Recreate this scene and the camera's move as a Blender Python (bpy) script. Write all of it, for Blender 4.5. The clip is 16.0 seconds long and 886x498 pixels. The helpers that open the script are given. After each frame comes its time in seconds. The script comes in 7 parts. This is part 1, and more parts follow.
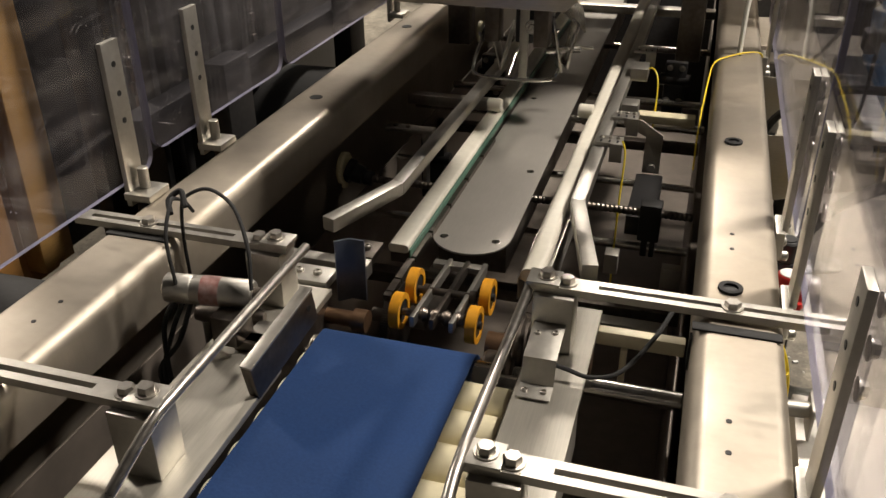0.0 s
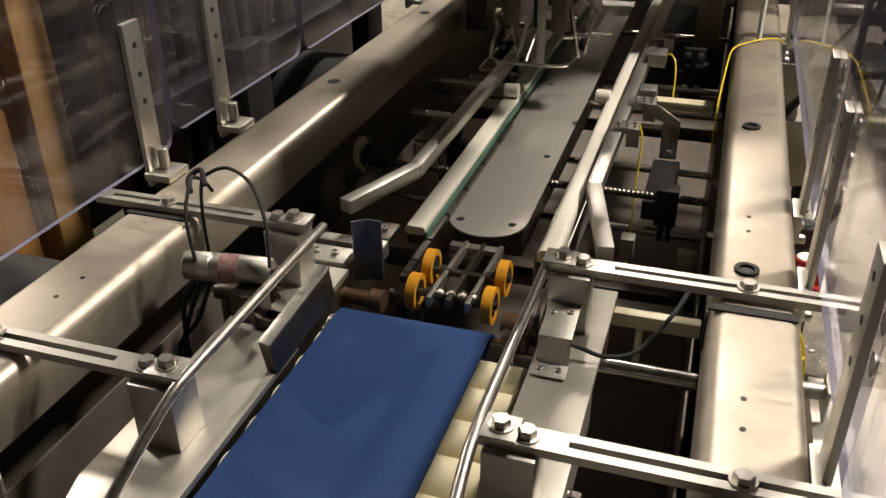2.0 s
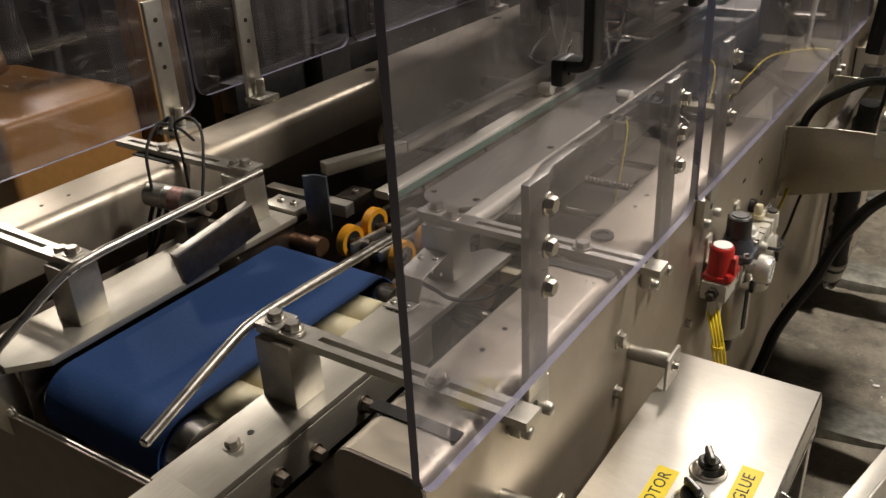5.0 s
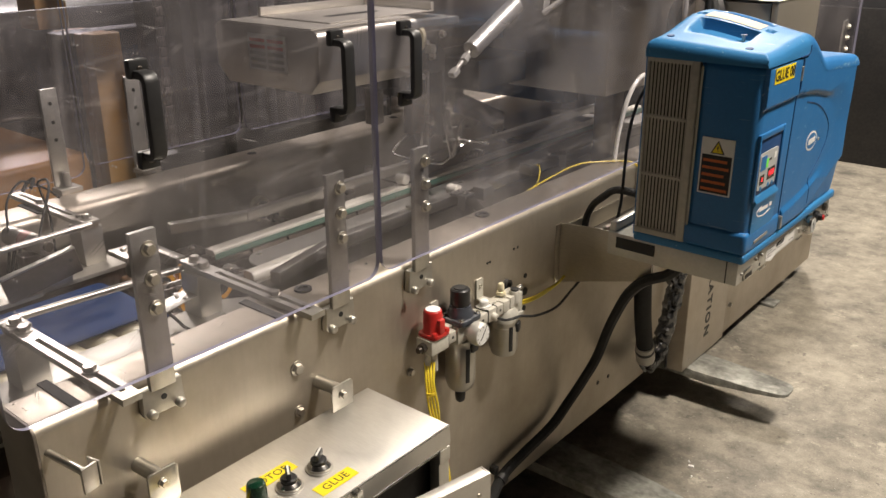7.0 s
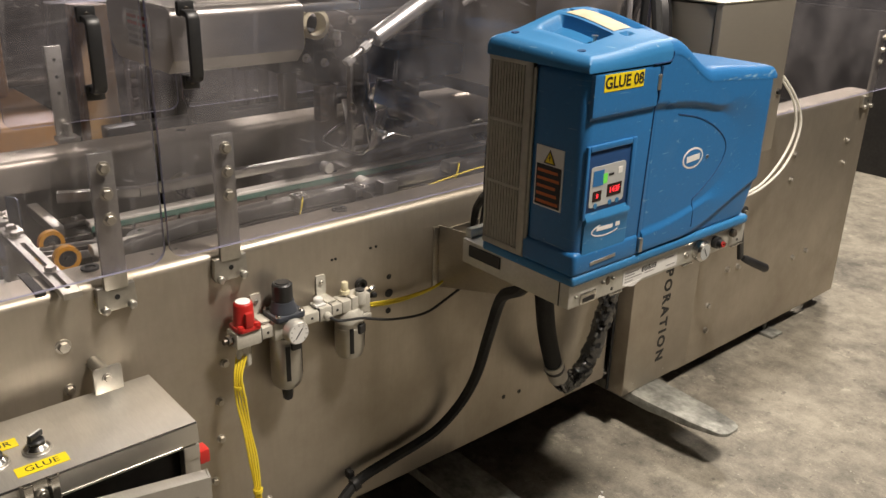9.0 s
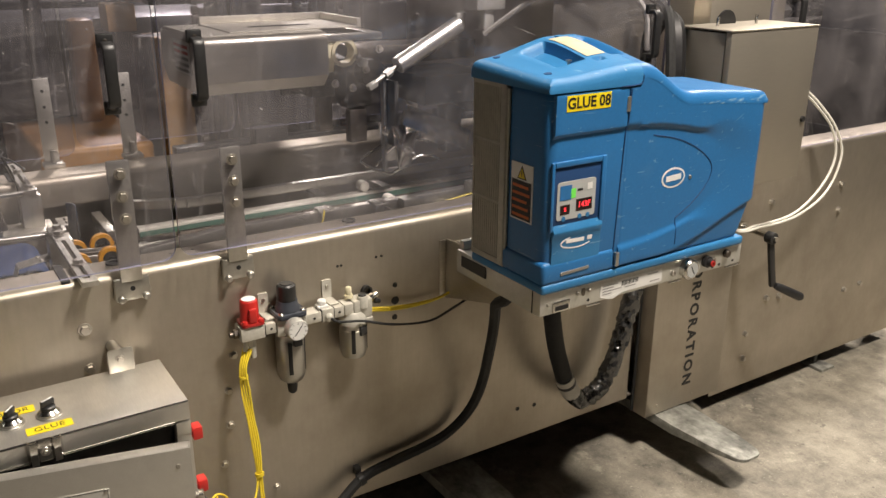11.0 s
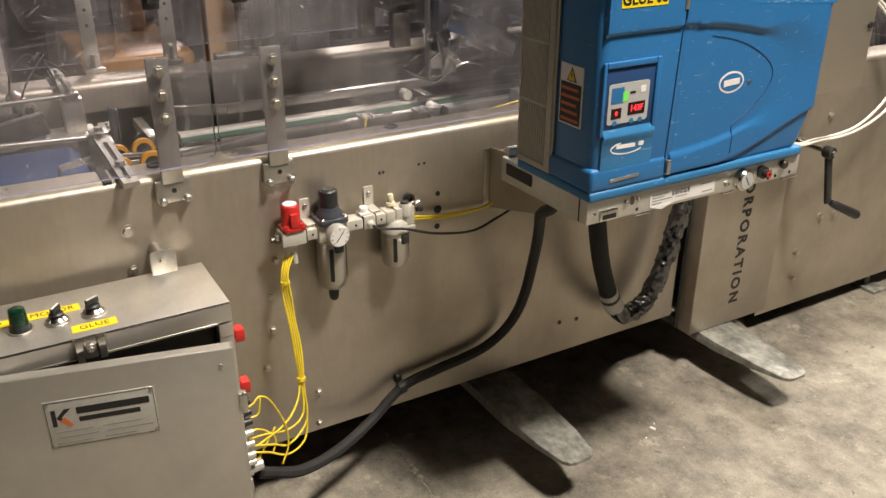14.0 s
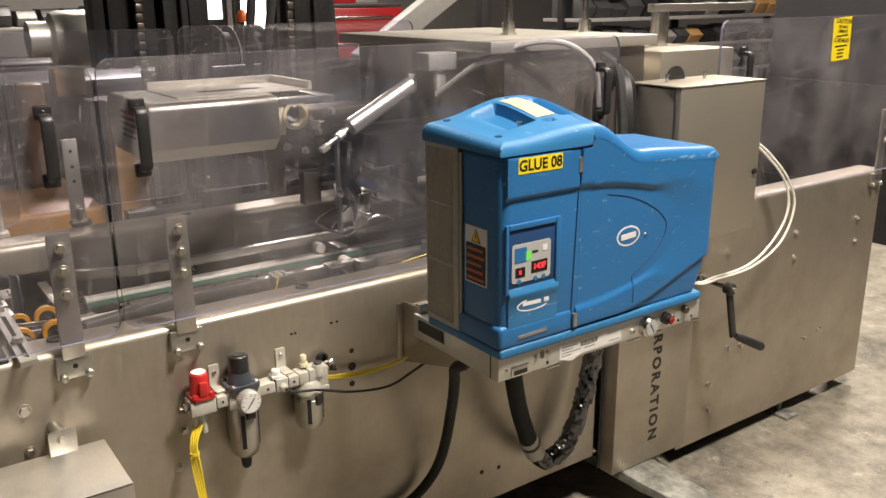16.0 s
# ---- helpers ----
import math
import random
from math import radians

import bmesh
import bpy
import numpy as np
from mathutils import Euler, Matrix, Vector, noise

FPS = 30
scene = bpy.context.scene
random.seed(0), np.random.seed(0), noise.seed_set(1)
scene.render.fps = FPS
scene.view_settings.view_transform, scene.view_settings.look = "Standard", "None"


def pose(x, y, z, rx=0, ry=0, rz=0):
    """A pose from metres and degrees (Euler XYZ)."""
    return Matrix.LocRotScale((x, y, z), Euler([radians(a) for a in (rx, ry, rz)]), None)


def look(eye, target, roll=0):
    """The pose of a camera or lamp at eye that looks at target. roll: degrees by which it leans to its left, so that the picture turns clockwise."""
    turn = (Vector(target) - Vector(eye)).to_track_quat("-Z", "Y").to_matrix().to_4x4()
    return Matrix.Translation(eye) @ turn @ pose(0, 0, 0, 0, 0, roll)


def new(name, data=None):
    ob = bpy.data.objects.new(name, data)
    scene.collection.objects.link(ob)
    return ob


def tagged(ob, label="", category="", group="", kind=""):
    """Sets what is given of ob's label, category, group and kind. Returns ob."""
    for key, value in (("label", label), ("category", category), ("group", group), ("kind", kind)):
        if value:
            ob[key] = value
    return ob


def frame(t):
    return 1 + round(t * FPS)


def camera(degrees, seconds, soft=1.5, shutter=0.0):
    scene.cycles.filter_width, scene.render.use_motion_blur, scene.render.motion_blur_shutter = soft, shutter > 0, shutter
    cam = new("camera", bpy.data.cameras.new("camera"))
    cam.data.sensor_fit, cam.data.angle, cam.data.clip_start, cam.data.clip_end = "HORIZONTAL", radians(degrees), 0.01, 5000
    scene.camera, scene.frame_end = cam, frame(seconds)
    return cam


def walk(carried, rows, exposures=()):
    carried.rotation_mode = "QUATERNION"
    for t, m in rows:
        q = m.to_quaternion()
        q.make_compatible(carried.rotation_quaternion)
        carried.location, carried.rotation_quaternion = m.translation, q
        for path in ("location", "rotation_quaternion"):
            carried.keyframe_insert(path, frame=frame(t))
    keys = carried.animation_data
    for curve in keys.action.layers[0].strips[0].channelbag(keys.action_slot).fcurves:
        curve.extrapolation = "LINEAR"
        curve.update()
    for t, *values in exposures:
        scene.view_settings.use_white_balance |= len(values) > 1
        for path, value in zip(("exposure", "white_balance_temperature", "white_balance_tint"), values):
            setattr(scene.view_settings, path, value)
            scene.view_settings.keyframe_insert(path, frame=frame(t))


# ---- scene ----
cam = camera(54.8, 16.0)
PATH = [
    (0, (-0.141, -0.507, 1.441), (-0.654, 1.164, 0.469), -0.4),
    (0.5, (-0.141, -0.504, 1.443), (-0.654, 1.168, 0.474), -0.3),
    (1, (-0.136, -0.508, 1.442), (-0.655, 1.165, 0.478), -0.3),
    (1.5, (-0.138, -0.512, 1.441), (-0.662, 1.159, 0.475), -0.4),
    (2, (-0.138, -0.521, 1.43), (-0.683, 1.13, 0.443), -0.6),
    (2.5, (-0.125, -0.551, 1.4), (-0.7, 1.045, 0.341), -1.4),
    (3, (-0.058, -0.591, 1.381), (-0.68, 0.95, 0.268), -1.0),
    (3.2, (-0.015, -0.609, 1.384), (-0.676, 0.923, 0.28), -0.8),
    (5.3, (0.428, -0.474, 1.385), (-0.625, 0.974, 0.492), -3.0),
    (5.5, (0.485, -0.512, 1.389), (-0.578, 0.933, 0.503), -2.9),
    (6, (0.639, -0.578, 1.438), (-0.417, 0.894, 0.589), -2.2),
    (6.5, (0.831, -0.503, 1.457), (-0.268, 0.98, 0.689), -1.2),
    (7, (1.002, -0.411, 1.472), (-0.192, 1.022, 0.748), -0.3),
    (7.5, (1.066, -0.295, 1.47), (-0.189, 1.09, 0.758), -1.4),
    (8, (1.159, -0.155, 1.475), (-0.15, 1.179, 0.761), -2.3),
    (8.5, (1.315, -0.04, 1.45), (-0.047, 1.242, 0.741), -0.1),
    (8.7, (1.334, 0.004, 1.463), (-0.043, 1.257, 0.732), 0.7),
    (10.8, (1.607, 0.184, 1.469), (0.031, 1.209, 0.785), 0.3),
    (11, (1.615, 0.181, 1.468), (0.031, 1.196, 0.789), 0.3),
    (11.5, (1.633, 0.163, 1.467), (0.02, 1.126, 0.78), 0.5),
    (12, (1.628, 0.16, 1.428), (0.019, 1.049, 0.641), 1.1),
    (12.5, (1.601, 0.167, 1.371), (0.055, 0.979, 0.395), 1.6),
    (13, (1.59, 0.172, 1.368), (0.066, 0.947, 0.332), 1.0),
    (13.5, (1.588, 0.179, 1.382), (0.049, 0.983, 0.39), 0.3),
    (14, (1.592, 0.189, 1.425), (0.018, 1.087, 0.578), 0.0),
    (14.5, (1.594, 0.204, 1.448), (0.017, 1.203, 0.728), 0.1),
    (15, (1.597, 0.206, 1.464), (0.025, 1.263, 0.825), 0.2),
    (15.5, (1.596, 0.213, 1.483), (0.025, 1.303, 0.893), -0.3),
    (16, (1.594, 0.22, 1.486), (0.026, 1.322, 0.917), -0.5),
]
walk(cam, [(t, look(eye, target, roll)) for t, eye, target, roll in PATH], exposures=((0, -0.22), (2, -0.22), (3.2, -0.42), (5.3, -0.62), (6.0, -0.36), (6.5, -0.08), (7.5, -0.10), (8.5, -0.27), (11, -0.06), (12, 0.0), (13, 0.10), (14, 0.12), (16, 0.08)))

# ---- light ----
world = bpy.data.worlds.new("world")
scene.world = world
world.use_nodes = True
wbg = world.node_tree.nodes["Background"]
wbg.inputs[0].default_value = (1.0, 0.93, 0.84, 1)
wbg.inputs[1].default_value = 0.058
scene.view_settings.exposure = 0.0

WARM = (1.0, 0.895, 0.785)


def area_lamp(name, loc, watts, sx, sy, aim=None):
    d = bpy.data.lights.new(name, "AREA")
    d.shape, d.size, d.size_y, d.energy, d.color = "RECTANGLE", sx, sy, watts, WARM
    ob = new(name, d)
    ob.matrix_world = look(loc, aim or (loc[0], loc[1] + 0.001, 0))
    return ob


# high-bay lamps under the ceiling: (x, y, z, watts)
LAMPS = [(1.75, 1.80, 4.3, 312), (-0.9, 5.2, 4.3, 280), (-5.8, 2.5, 4.3, 430)]
for lx, ly, lz, lw in LAMPS:
    area_lamp("lamp_light", (lx, ly, lz), lw, 0.55, 0.55)


# ---- materials ----
def mat(name, base, rough=0.5, metal=0.0, grain=0.0, grain_scale=40.0, stretch=(1, 1, 1), stain=0.0, stain_scale=3.0,
        stain_col=None, bump=0.0, rough_var=0.0, **extra):
    """Principled material with grain (fine) and stain (coarse) variation in object space."""
    m = bpy.data.materials.new(name)
    m.use_nodes = True
    nt = m.node_tree
    b = nt.nodes["Principled BSDF"]
    b.inputs["Base Color"].default_value = (*base, 1)
    b.inputs["Roughness"].default_value = rough
    b.inputs["Metallic"].default_value = metal
    for k, v in extra.items():
        b.inputs[k.replace("_", " ")].default_value = v
    if grain or stain or bump or rough_var:
        geo = nt.nodes.new("ShaderNodeNewGeometry")
        mp = nt.nodes.new("ShaderNodeMapping")
        mp.inputs["Scale"].default_value = stretch
        nt.links.new(geo.outputs["Position"], mp.inputs[0])
        fine = nt.nodes.new("ShaderNodeTexNoise")
        fine.inputs["Scale"].default_value, fine.inputs["Detail"].default_value = grain_scale, 5
        nt.links.new(mp.outputs[0], fine.inputs["Vector"])
        coarse = nt.nodes.new("ShaderNodeTexNoise")
        coarse.inputs["Scale"].default_value, coarse.inputs["Detail"].default_value = stain_scale, 6
        coarse.inputs["Roughness"].default_value = 0.65
        nt.links.new(geo.outputs["Position"], coarse.inputs["Vector"])

        def ramp(src, lo, hi):
            r = nt.nodes.new("ShaderNodeMapRange")
            r.inputs["From Min"].default_value, r.inputs["From Max"].default_value = 0.3, 0.7
            r.inputs["To Min"].default_value, r.inputs["To Max"].default_value = lo, hi
            nt.links.new(src, r.inputs["Value"])
            return r.outputs[0]

        mix1 = nt.nodes.new("ShaderNodeMix")
        mix1.data_type = "RGBA"
        mix1.inputs[6].default_value = (*base, 1)
        mix1.inputs[7].default_value = (*(stain_col or tuple(c * 0.45 for c in base)), 1)
        nt.links.new(ramp(coarse.outputs["Fac"], 0.0, stain), mix1.inputs[0])
        mul = nt.nodes.new("ShaderNodeMix")
        mul.data_type, mul.blend_type = "RGBA", "MULTIPLY"
        mul.inputs[0].default_value = 1.0
        nt.links.new(mix1.outputs[2], mul.inputs[6])
        nt.links.new(ramp(fine.outputs["Fac"], 1 - grain, 1.0), mul.inputs[7])
        nt.links.new(mul.outputs[2], b.inputs["Base Color"])
        if rough_var:
            add = nt.nodes.new("ShaderNodeMath")
            add.operation = "ADD"
            nt.links.new(ramp(coarse.outputs["Fac"], rough - rough_var, rough + rough_var), add.inputs[0])
            nt.links.new(ramp(fine.outputs["Fac"], -rough_var * 0.5, rough_var * 0.5), add.inputs[1])
            nt.links.new(add.outputs[0], b.inputs["Roughness"])
        if bump:
            bp = nt.nodes.new("ShaderNodeBump")
            bp.inputs["Strength"].default_value, bp.inputs["Distance"].default_value = bump, 0.002
            nt.links.new(fine.outputs["Fac"], bp.inputs["Height"])
            nt.links.new(bp.outputs[0], b.inputs["Normal"])
    return m


STEEL = mat("brushed_steel", (0.60, 0.565, 0.50), 0.36, 1.0, 0.14, 16, (6, 0.6, 30), 0.22, 2.2, (0.42, 0.37, 0.29), 0.05, 0.05)
BRIGHT = mat("bright_steel", (0.68, 0.66, 0.62), 0.22, 1.0, 0.10, 90, (1, 1, 1), 0.15, 12, None, 0.02, 0.05)
MATTE = mat("matte_aluminium", (0.58, 0.56, 0.51), 0.45, 1.0, 0.12, 120, (1, 1, 1), 0.25, 9, None, 0.05, 0.08)
SLAB = mat("dull_plate_steel", (0.56, 0.54, 0.48), 0.50, 0.9, 0.14, 18, (30, 1.2, 30), 0.40, 7, (0.36, 0.33, 0.27), 0.05, 0.08)
DARK_STEEL = mat("oily_dark_steel", (0.20, 0.18, 0.16), 0.42, 1.0, 0.3, 90, (1, 1, 1), 0.5, 14, (0.10, 0.07, 0.05), 0.1, 0.1)
CAST = mat("cast_aluminium", (0.66, 0.65, 0.60), 0.42, 0.6, 0.12, 160, (1, 1, 1), 0.2, 20, None, 0.08, 0.05)
BLACK = mat("black_plastic", (0.018, 0.018, 0.019), 0.42, 0.0, 0.2, 120, (1, 1, 1), 0.3, 15, (0.04, 0.04, 0.04), 0.05)
RUBBER = mat("black_rubber", (0.016, 0.016, 0.017), 0.78, 0.0, 0.3, 90, (1, 1, 1), 0.4, 12, (0.05, 0.05, 0.045), 0.1)
# black iron parts; also stands for shade in the frame and box
IRON_AND_SHADE = mat("black_iron_and_shade", (0.03, 0.03, 0.032), 0.5, 0.6, 0.3, 60, (1, 1, 1), 0.4, 8, (0.07, 0.065, 0.06), 0.1)
BELT = mat("blue_belt_fabric", (0.017, 0.052, 0.165), 0.8, 0.0, 0.18, 260, (1, 1, 1), 0.35, 7, (0.028, 0.060, 0.145), 0.15, Specular_IOR_Level=0.25)
CREAM = mat("cream_nylon", (0.72, 0.66, 0.46), 0.45, 0.0, 0.08, 80, (1, 1, 1), 0.2, 14, (0.55, 0.48, 0.32))
WHITE_P = mat("white_polyethylene", (0.76, 0.73, 0.63), 0.42, 0.0, 0.08, 70, (1, 1, 1), 0.25, 16, (0.50, 0.45, 0.36))
GREEN_P = mat("green_plastic_strip", (0.075, 0.17, 0.125), 0.4, 0.0, 0.1, 70)
YEL_WHEEL = mat("yellow_polyurethane", (0.72, 0.33, 0.015), 0.45, 0.0, 0.12, 120, (1, 1, 1), 0.35, 40, (0.35, 0.16, 0.02))
SLATE = mat("slate_blue_steel", (0.13, 0.15, 0.19), 0.4, 0.7, 0.2, 60, (1, 1, 1), 0.3, 14)
BLUE = mat("blue_moulded_plastic", (0.021, 0.153, 0.385), 0.42, 0.0, 0.10, 180, (1, 1, 1), 0.16, 9, (0.03, 0.15, 0.38), 0.06, 0.06)
# lighter copy of BLUE, with the light from above put into its colour
BLUE_LIT = mat("blue_lit_plastic", (0.026, 0.180, 0.405), 0.5, 0.0, 0.10, 180, (1, 1, 1), 0.16, 9, (0.045, 0.21, 0.43), 0.06, 0.06)
BLUE_DK = mat("blue_seam_and_shade", (0.008, 0.045, 0.14), 0.6)


def scuffed(m, col, layers):
    """Adds pale scuffs: (turn, stretch, low, high, amount, band); band = (centre, half width) in height, or None."""
    nt = m.node_tree
    N, b = nt.nodes.new, nt.nodes["Principled BSDF"]
    last = b.inputs["Base Color"].links[0].from_socket
    geo = N("ShaderNodeNewGeometry")
    for turn, stretch_, lo, hi, amount, band in layers:
        mp, n, r, mx = N("ShaderNodeMapping"), N("ShaderNodeTexNoise"), N("ShaderNodeMapRange"), N("ShaderNodeMix")
        mp.vector_type = "TEXTURE"
        mp.inputs["Rotation"].default_value, mp.inputs["Scale"].default_value = (turn, 0, 0), tuple(1 / v for v in stretch_)
        nt.links.new(geo.outputs["Position"], mp.inputs[0])
        n.inputs["Scale"].default_value, n.inputs["Detail"].default_value = 1.0, 4
        nt.links.new(mp.outputs[0], n.inputs["Vector"])
        r.inputs[1].default_value, r.inputs[2].default_value, r.inputs[4].default_value = lo, hi, amount
        nt.links.new(n.outputs["Fac"], r.inputs[0])
        fac = r.outputs[0]
        if band:
            sep, off, ml = N("ShaderNodeSeparateXYZ"), N("ShaderNodeMath"), N("ShaderNodeMath")
            nt.links.new(geo.outputs["Position"], sep.inputs[0])
            off.operation, off.inputs[1].default_value = "COMPARE", band[0]
            off.inputs[2].default_value = band[1]
            nt.links.new(sep.outputs[2], off.inputs[0])
            ml.operation = "MULTIPLY"
            nt.links.new(off.outputs[0], ml.inputs[0])
            nt.links.new(fac, ml.inputs[1])
            fac = ml.outputs[0]
        mx.data_type = "RGBA"
        mx.inputs[7].default_value = (*col, 1)
        nt.links.new(fac, mx.inputs[0])
        nt.links.new(last, mx.inputs[6])
        last = mx.outputs[2]
    nt.links.new(last, b.inputs["Base Color"])
    return m


PALE_SCUFF = (0.24, 0.40, 0.52)
BLUE_WORN = mat("blue_worn_plastic", (0.021, 0.153, 0.385), 0.42, 0.0, 0.10, 180, (1, 1, 1), 0.16, 9, (0.03, 0.15, 0.38), 0.06, 0.06)
scuffed(BLUE_WORN, PALE_SCUFF, [(0.15, (60, 55, 160), 0.50, 0.64, 0.7, (1.163, 0.006)), (0.5, (30, 24, 180), 0.72, 0.78, 0.4, None)])
scuffed(BLUE, PALE_SCUFF, [(0.5, (60, 14, 150), 0.71, 0.78, 0.35, None), (-0.9, (60, 16, 180), 0.72, 0.78, 0.35, None), (0.1, (9, 9, 9), 0.62, 0.80, 0.12, None)])
scuffed(BLUE_LIT, PALE_SCUFF, [(0.4, (60, 26, 26), 0.70, 0.76, 0.35, None), (0.1, (8, 8, 8), 0.56, 0.78, 0.2, None)])
YELLOW = mat("yellow_label", (0.85, 0.66, 0.01), 0.45, 0.0, 0.06, 60)
INK = mat("black_ink", (0.012, 0.012, 0.012), 0.5)
WHITE = mat("white_paper", (0.78, 0.77, 0.74), 0.5, 0.0, 0.06, 50)
ORANGE_L = mat("orange_print", (0.55, 0.13, 0.03), 0.5)
RED = mat("red_plastic", (0.50, 0.025, 0.02), 0.35, 0.0, 0.08, 90)
GREEN_B = mat("dark_green_button", (0.003, 0.035, 0.016), 0.15, 0.0, Transmission_Weight=0.2)
YEL_TUBE = mat("yellow_tubing", (0.78, 0.60, 0.04), 0.35)
CLEAR_TUBE = mat("milky_tubing", (0.80, 0.78, 0.70), 0.3)
BOWL = mat("satin_bowl_guard", (0.50, 0.48, 0.43), 0.32, 0.85, 0.1, 50)
FOIL = mat("glossy_wrapped_sleeve", (0.13, 0.13, 0.13), 0.22, 0.85, 0.2, 45, (1, 1, 1), 0.4, 34, (0.16, 0.155, 0.15), 0.2)
FOAM = mat("pale_tape", (0.62, 0.60, 0.55), 0.6, 0.0, 0.15, 60, (1, 1, 1), 0.4, 30, (0.40, 0.37, 0.32), 0.1)
CASTP = mat("pale_cast_blocks", (0.62, 0.60, 0.53), 0.45, 0.25, 0.12, 160, (1, 1, 1), 0.3, 26, (0.46, 0.43, 0.36), 0.08, 0.05)
FORK = mat("worn_fork_steel", (0.56, 0.56, 0.50), 0.5, 0.35, 0.45, 38, (1, 2, 1), 1.0, 11, (0.09, 0.088, 0.078), 0.25, 0.12)
ORANGE = mat("orange_paint", (0.43, 0.225, 0.07), 0.45, 0.0, 0.15, 50, (1, 1, 1), 0.35, 3, (0.28, 0.12, 0.03), 0.04)
CARD = mat("tan_cardboard", (0.47, 0.27, 0.10), 0.75, 0.0, 0.12, 60, (1, 1, 6), 0.25, 3)
RED_PAINT = mat("red_tool_chest_paint", (0.36, 0.012, 0.015), 0.35, 0.0, 0.1, 40)
GREY_PAINT = mat("grey_paint", (0.30, 0.29, 0.28), 0.55, 0.0, 0.12, 20, (1, 1, 1), 0.25, 2)
BIN = mat("dark_bin_plastic", (0.05, 0.05, 0.055), 0.5, 0.0, 0.2, 30)
BOLT = mat("zinc_bolt", (0.58, 0.55, 0.50), 0.38, 1.0, 0.15, 200)
PANEL = mat("panel_steel", (0.53, 0.485, 0.41), 0.485, 0.86, 0.09, 9, (4, 11, 1.6), 0.60, 3.4, (0.34, 0.285, 0.215), 0.05, 0.11)
DISPLAY = mat("dark_display", (0.02, 0.004, 0.004), 0.25)
PANEL_GREY = mat("keypad_grey", (0.42, 0.43, 0.42), 0.45)


def glow(name, col, strength):
    m = bpy.data.materials.new(name)
    m.use_nodes = True
    nt = m.node_tree
    nt.nodes.clear()
    e, o = nt.nodes.new("ShaderNodeEmission"), nt.nodes.new("ShaderNodeOutputMaterial")
    e.inputs[0].default_value, e.inputs[1].default_value = (*col, 1), strength
    nt.links.new(e.outputs[0], o.inputs[0])
    return m


LED_RED = glow("red_led", (1.0, 0.04, 0.05), 2.2)
LED_GREEN = glow("green_led", (0.25, 0.9, 0.12), 0.8)
LAMP_FACE = glow("lamp_face", WARM, 14.0)
WINDOW_GLOW = glow("bright_doorway", (1.0, 0.98, 0.96), 3.0)


def plexi_material(name, dust):
    """Clear acrylic sheet: clear body, mirror gloss by Fresnel, a dusty film with smears and fine scratches."""
    m = bpy.data.materials.new(name)
    m.use_nodes = True
    nt = m.node_tree
    nt.nodes.clear()
    N = nt.nodes.new
    out, clear, gloss, film = N("ShaderNodeOutputMaterial"), N("ShaderNodeBsdfTransparent"), N("ShaderNodeBsdfGlossy"), N("ShaderNodeBsdfDiffuse")
    clear.inputs[0].default_value = (0.89, 0.885, 0.93, 1)
    gloss.inputs["Roughness"].default_value = 0.03
    film.inputs[0].default_value = (0.56, 0.53, 0.53, 1)
    geo = N("ShaderNodeNewGeometry")
    smear = N("ShaderNodeTexNoise")
    smear.inputs["Scale"].default_value, smear.inputs["Detail"].default_value = 5.0, 7
    nt.links.new(geo.outputs["Position"], smear.inputs["Vector"])
    layers = [(smear, 0.35, 0.72, 0.010 * dust, 0.125 * dust)]
    for turn, stretch_, lo, hi, amount in ((0.6, (1, 20, 330), 0.72, 0.79, 0.30), (-0.35, (1, 16, 300), 0.73, 0.79, 0.28), (1.45, (1, 16, 330), 0.725, 0.79, 0.30), (1.5, (1, 2.5, 70), 0.60, 0.76, 0.06), (0.1, (1, 3, 110), 0.64, 0.76, 0.06), (0.0, (1, 150, 150), 0.745, 0.77, 0.45)):
        mp = N("ShaderNodeMapping")
        mp.vector_type = "TEXTURE"
        mp.inputs["Rotation"].default_value = (turn, 0, 0)
        mp.inputs["Scale"].default_value = tuple(1 / v for v in stretch_)
        nt.links.new(geo.outputs["Position"], mp.inputs[0])
        scr = N("ShaderNodeTexNoise")
        scr.inputs["Scale"].default_value, scr.inputs["Detail"].default_value = 1.0, 1
        nt.links.new(mp.outputs[0], scr.inputs["Vector"])
        layers.append((scr, lo, hi, 0.0, amount))
    add = None
    for src, lo, hi, v0, v1 in layers:
        r = N("ShaderNodeMapRange")
        r.inputs[1].default_value, r.inputs[2].default_value, r.inputs[3].default_value, r.inputs[4].default_value = lo, hi, v0, v1
        nt.links.new(src.outputs["Fac"], r.inputs[0])
        if add is None:
            add = r
        else:
            s_ = N("ShaderNodeMath")
            s_.operation = "ADD"
            nt.links.new(add.outputs[0], s_.inputs[0])
            nt.links.new(r.outputs[0], s_.inputs[1])
            add = s_
    mixf, mixg, lw_ = N("ShaderNodeMixShader"), N("ShaderNodeMixShader"), N("ShaderNodeLayerWeight")
    lw_.inputs["Blend"].default_value = 0.5
    p5, fr = N("ShaderNodeMath"), N("ShaderNodeMath")
    p5.operation, fr.operation = "POWER", "MULTIPLY_ADD"
    p5.inputs[1].default_value, fr.inputs[1].default_value, fr.inputs[2].default_value = 5.0, 0.80, 0.035
    nt.links.new(lw_.outputs["Facing"], p5.inputs[0])
    nt.links.new(p5.outputs[0], fr.inputs[0])
    nt.links.new(add.outputs[0], mixf.inputs[0])
    nt.links.new(clear.outputs[0], mixf.inputs[1])
    nt.links.new(film.outputs[0], mixf.inputs[2])
    nt.links.new(fr.outputs[0], mixg.inputs[0])
    nt.links.new(mixf.outputs[0], mixg.inputs[1])
    nt.links.new(gloss.outputs[0], mixg.inputs[2])
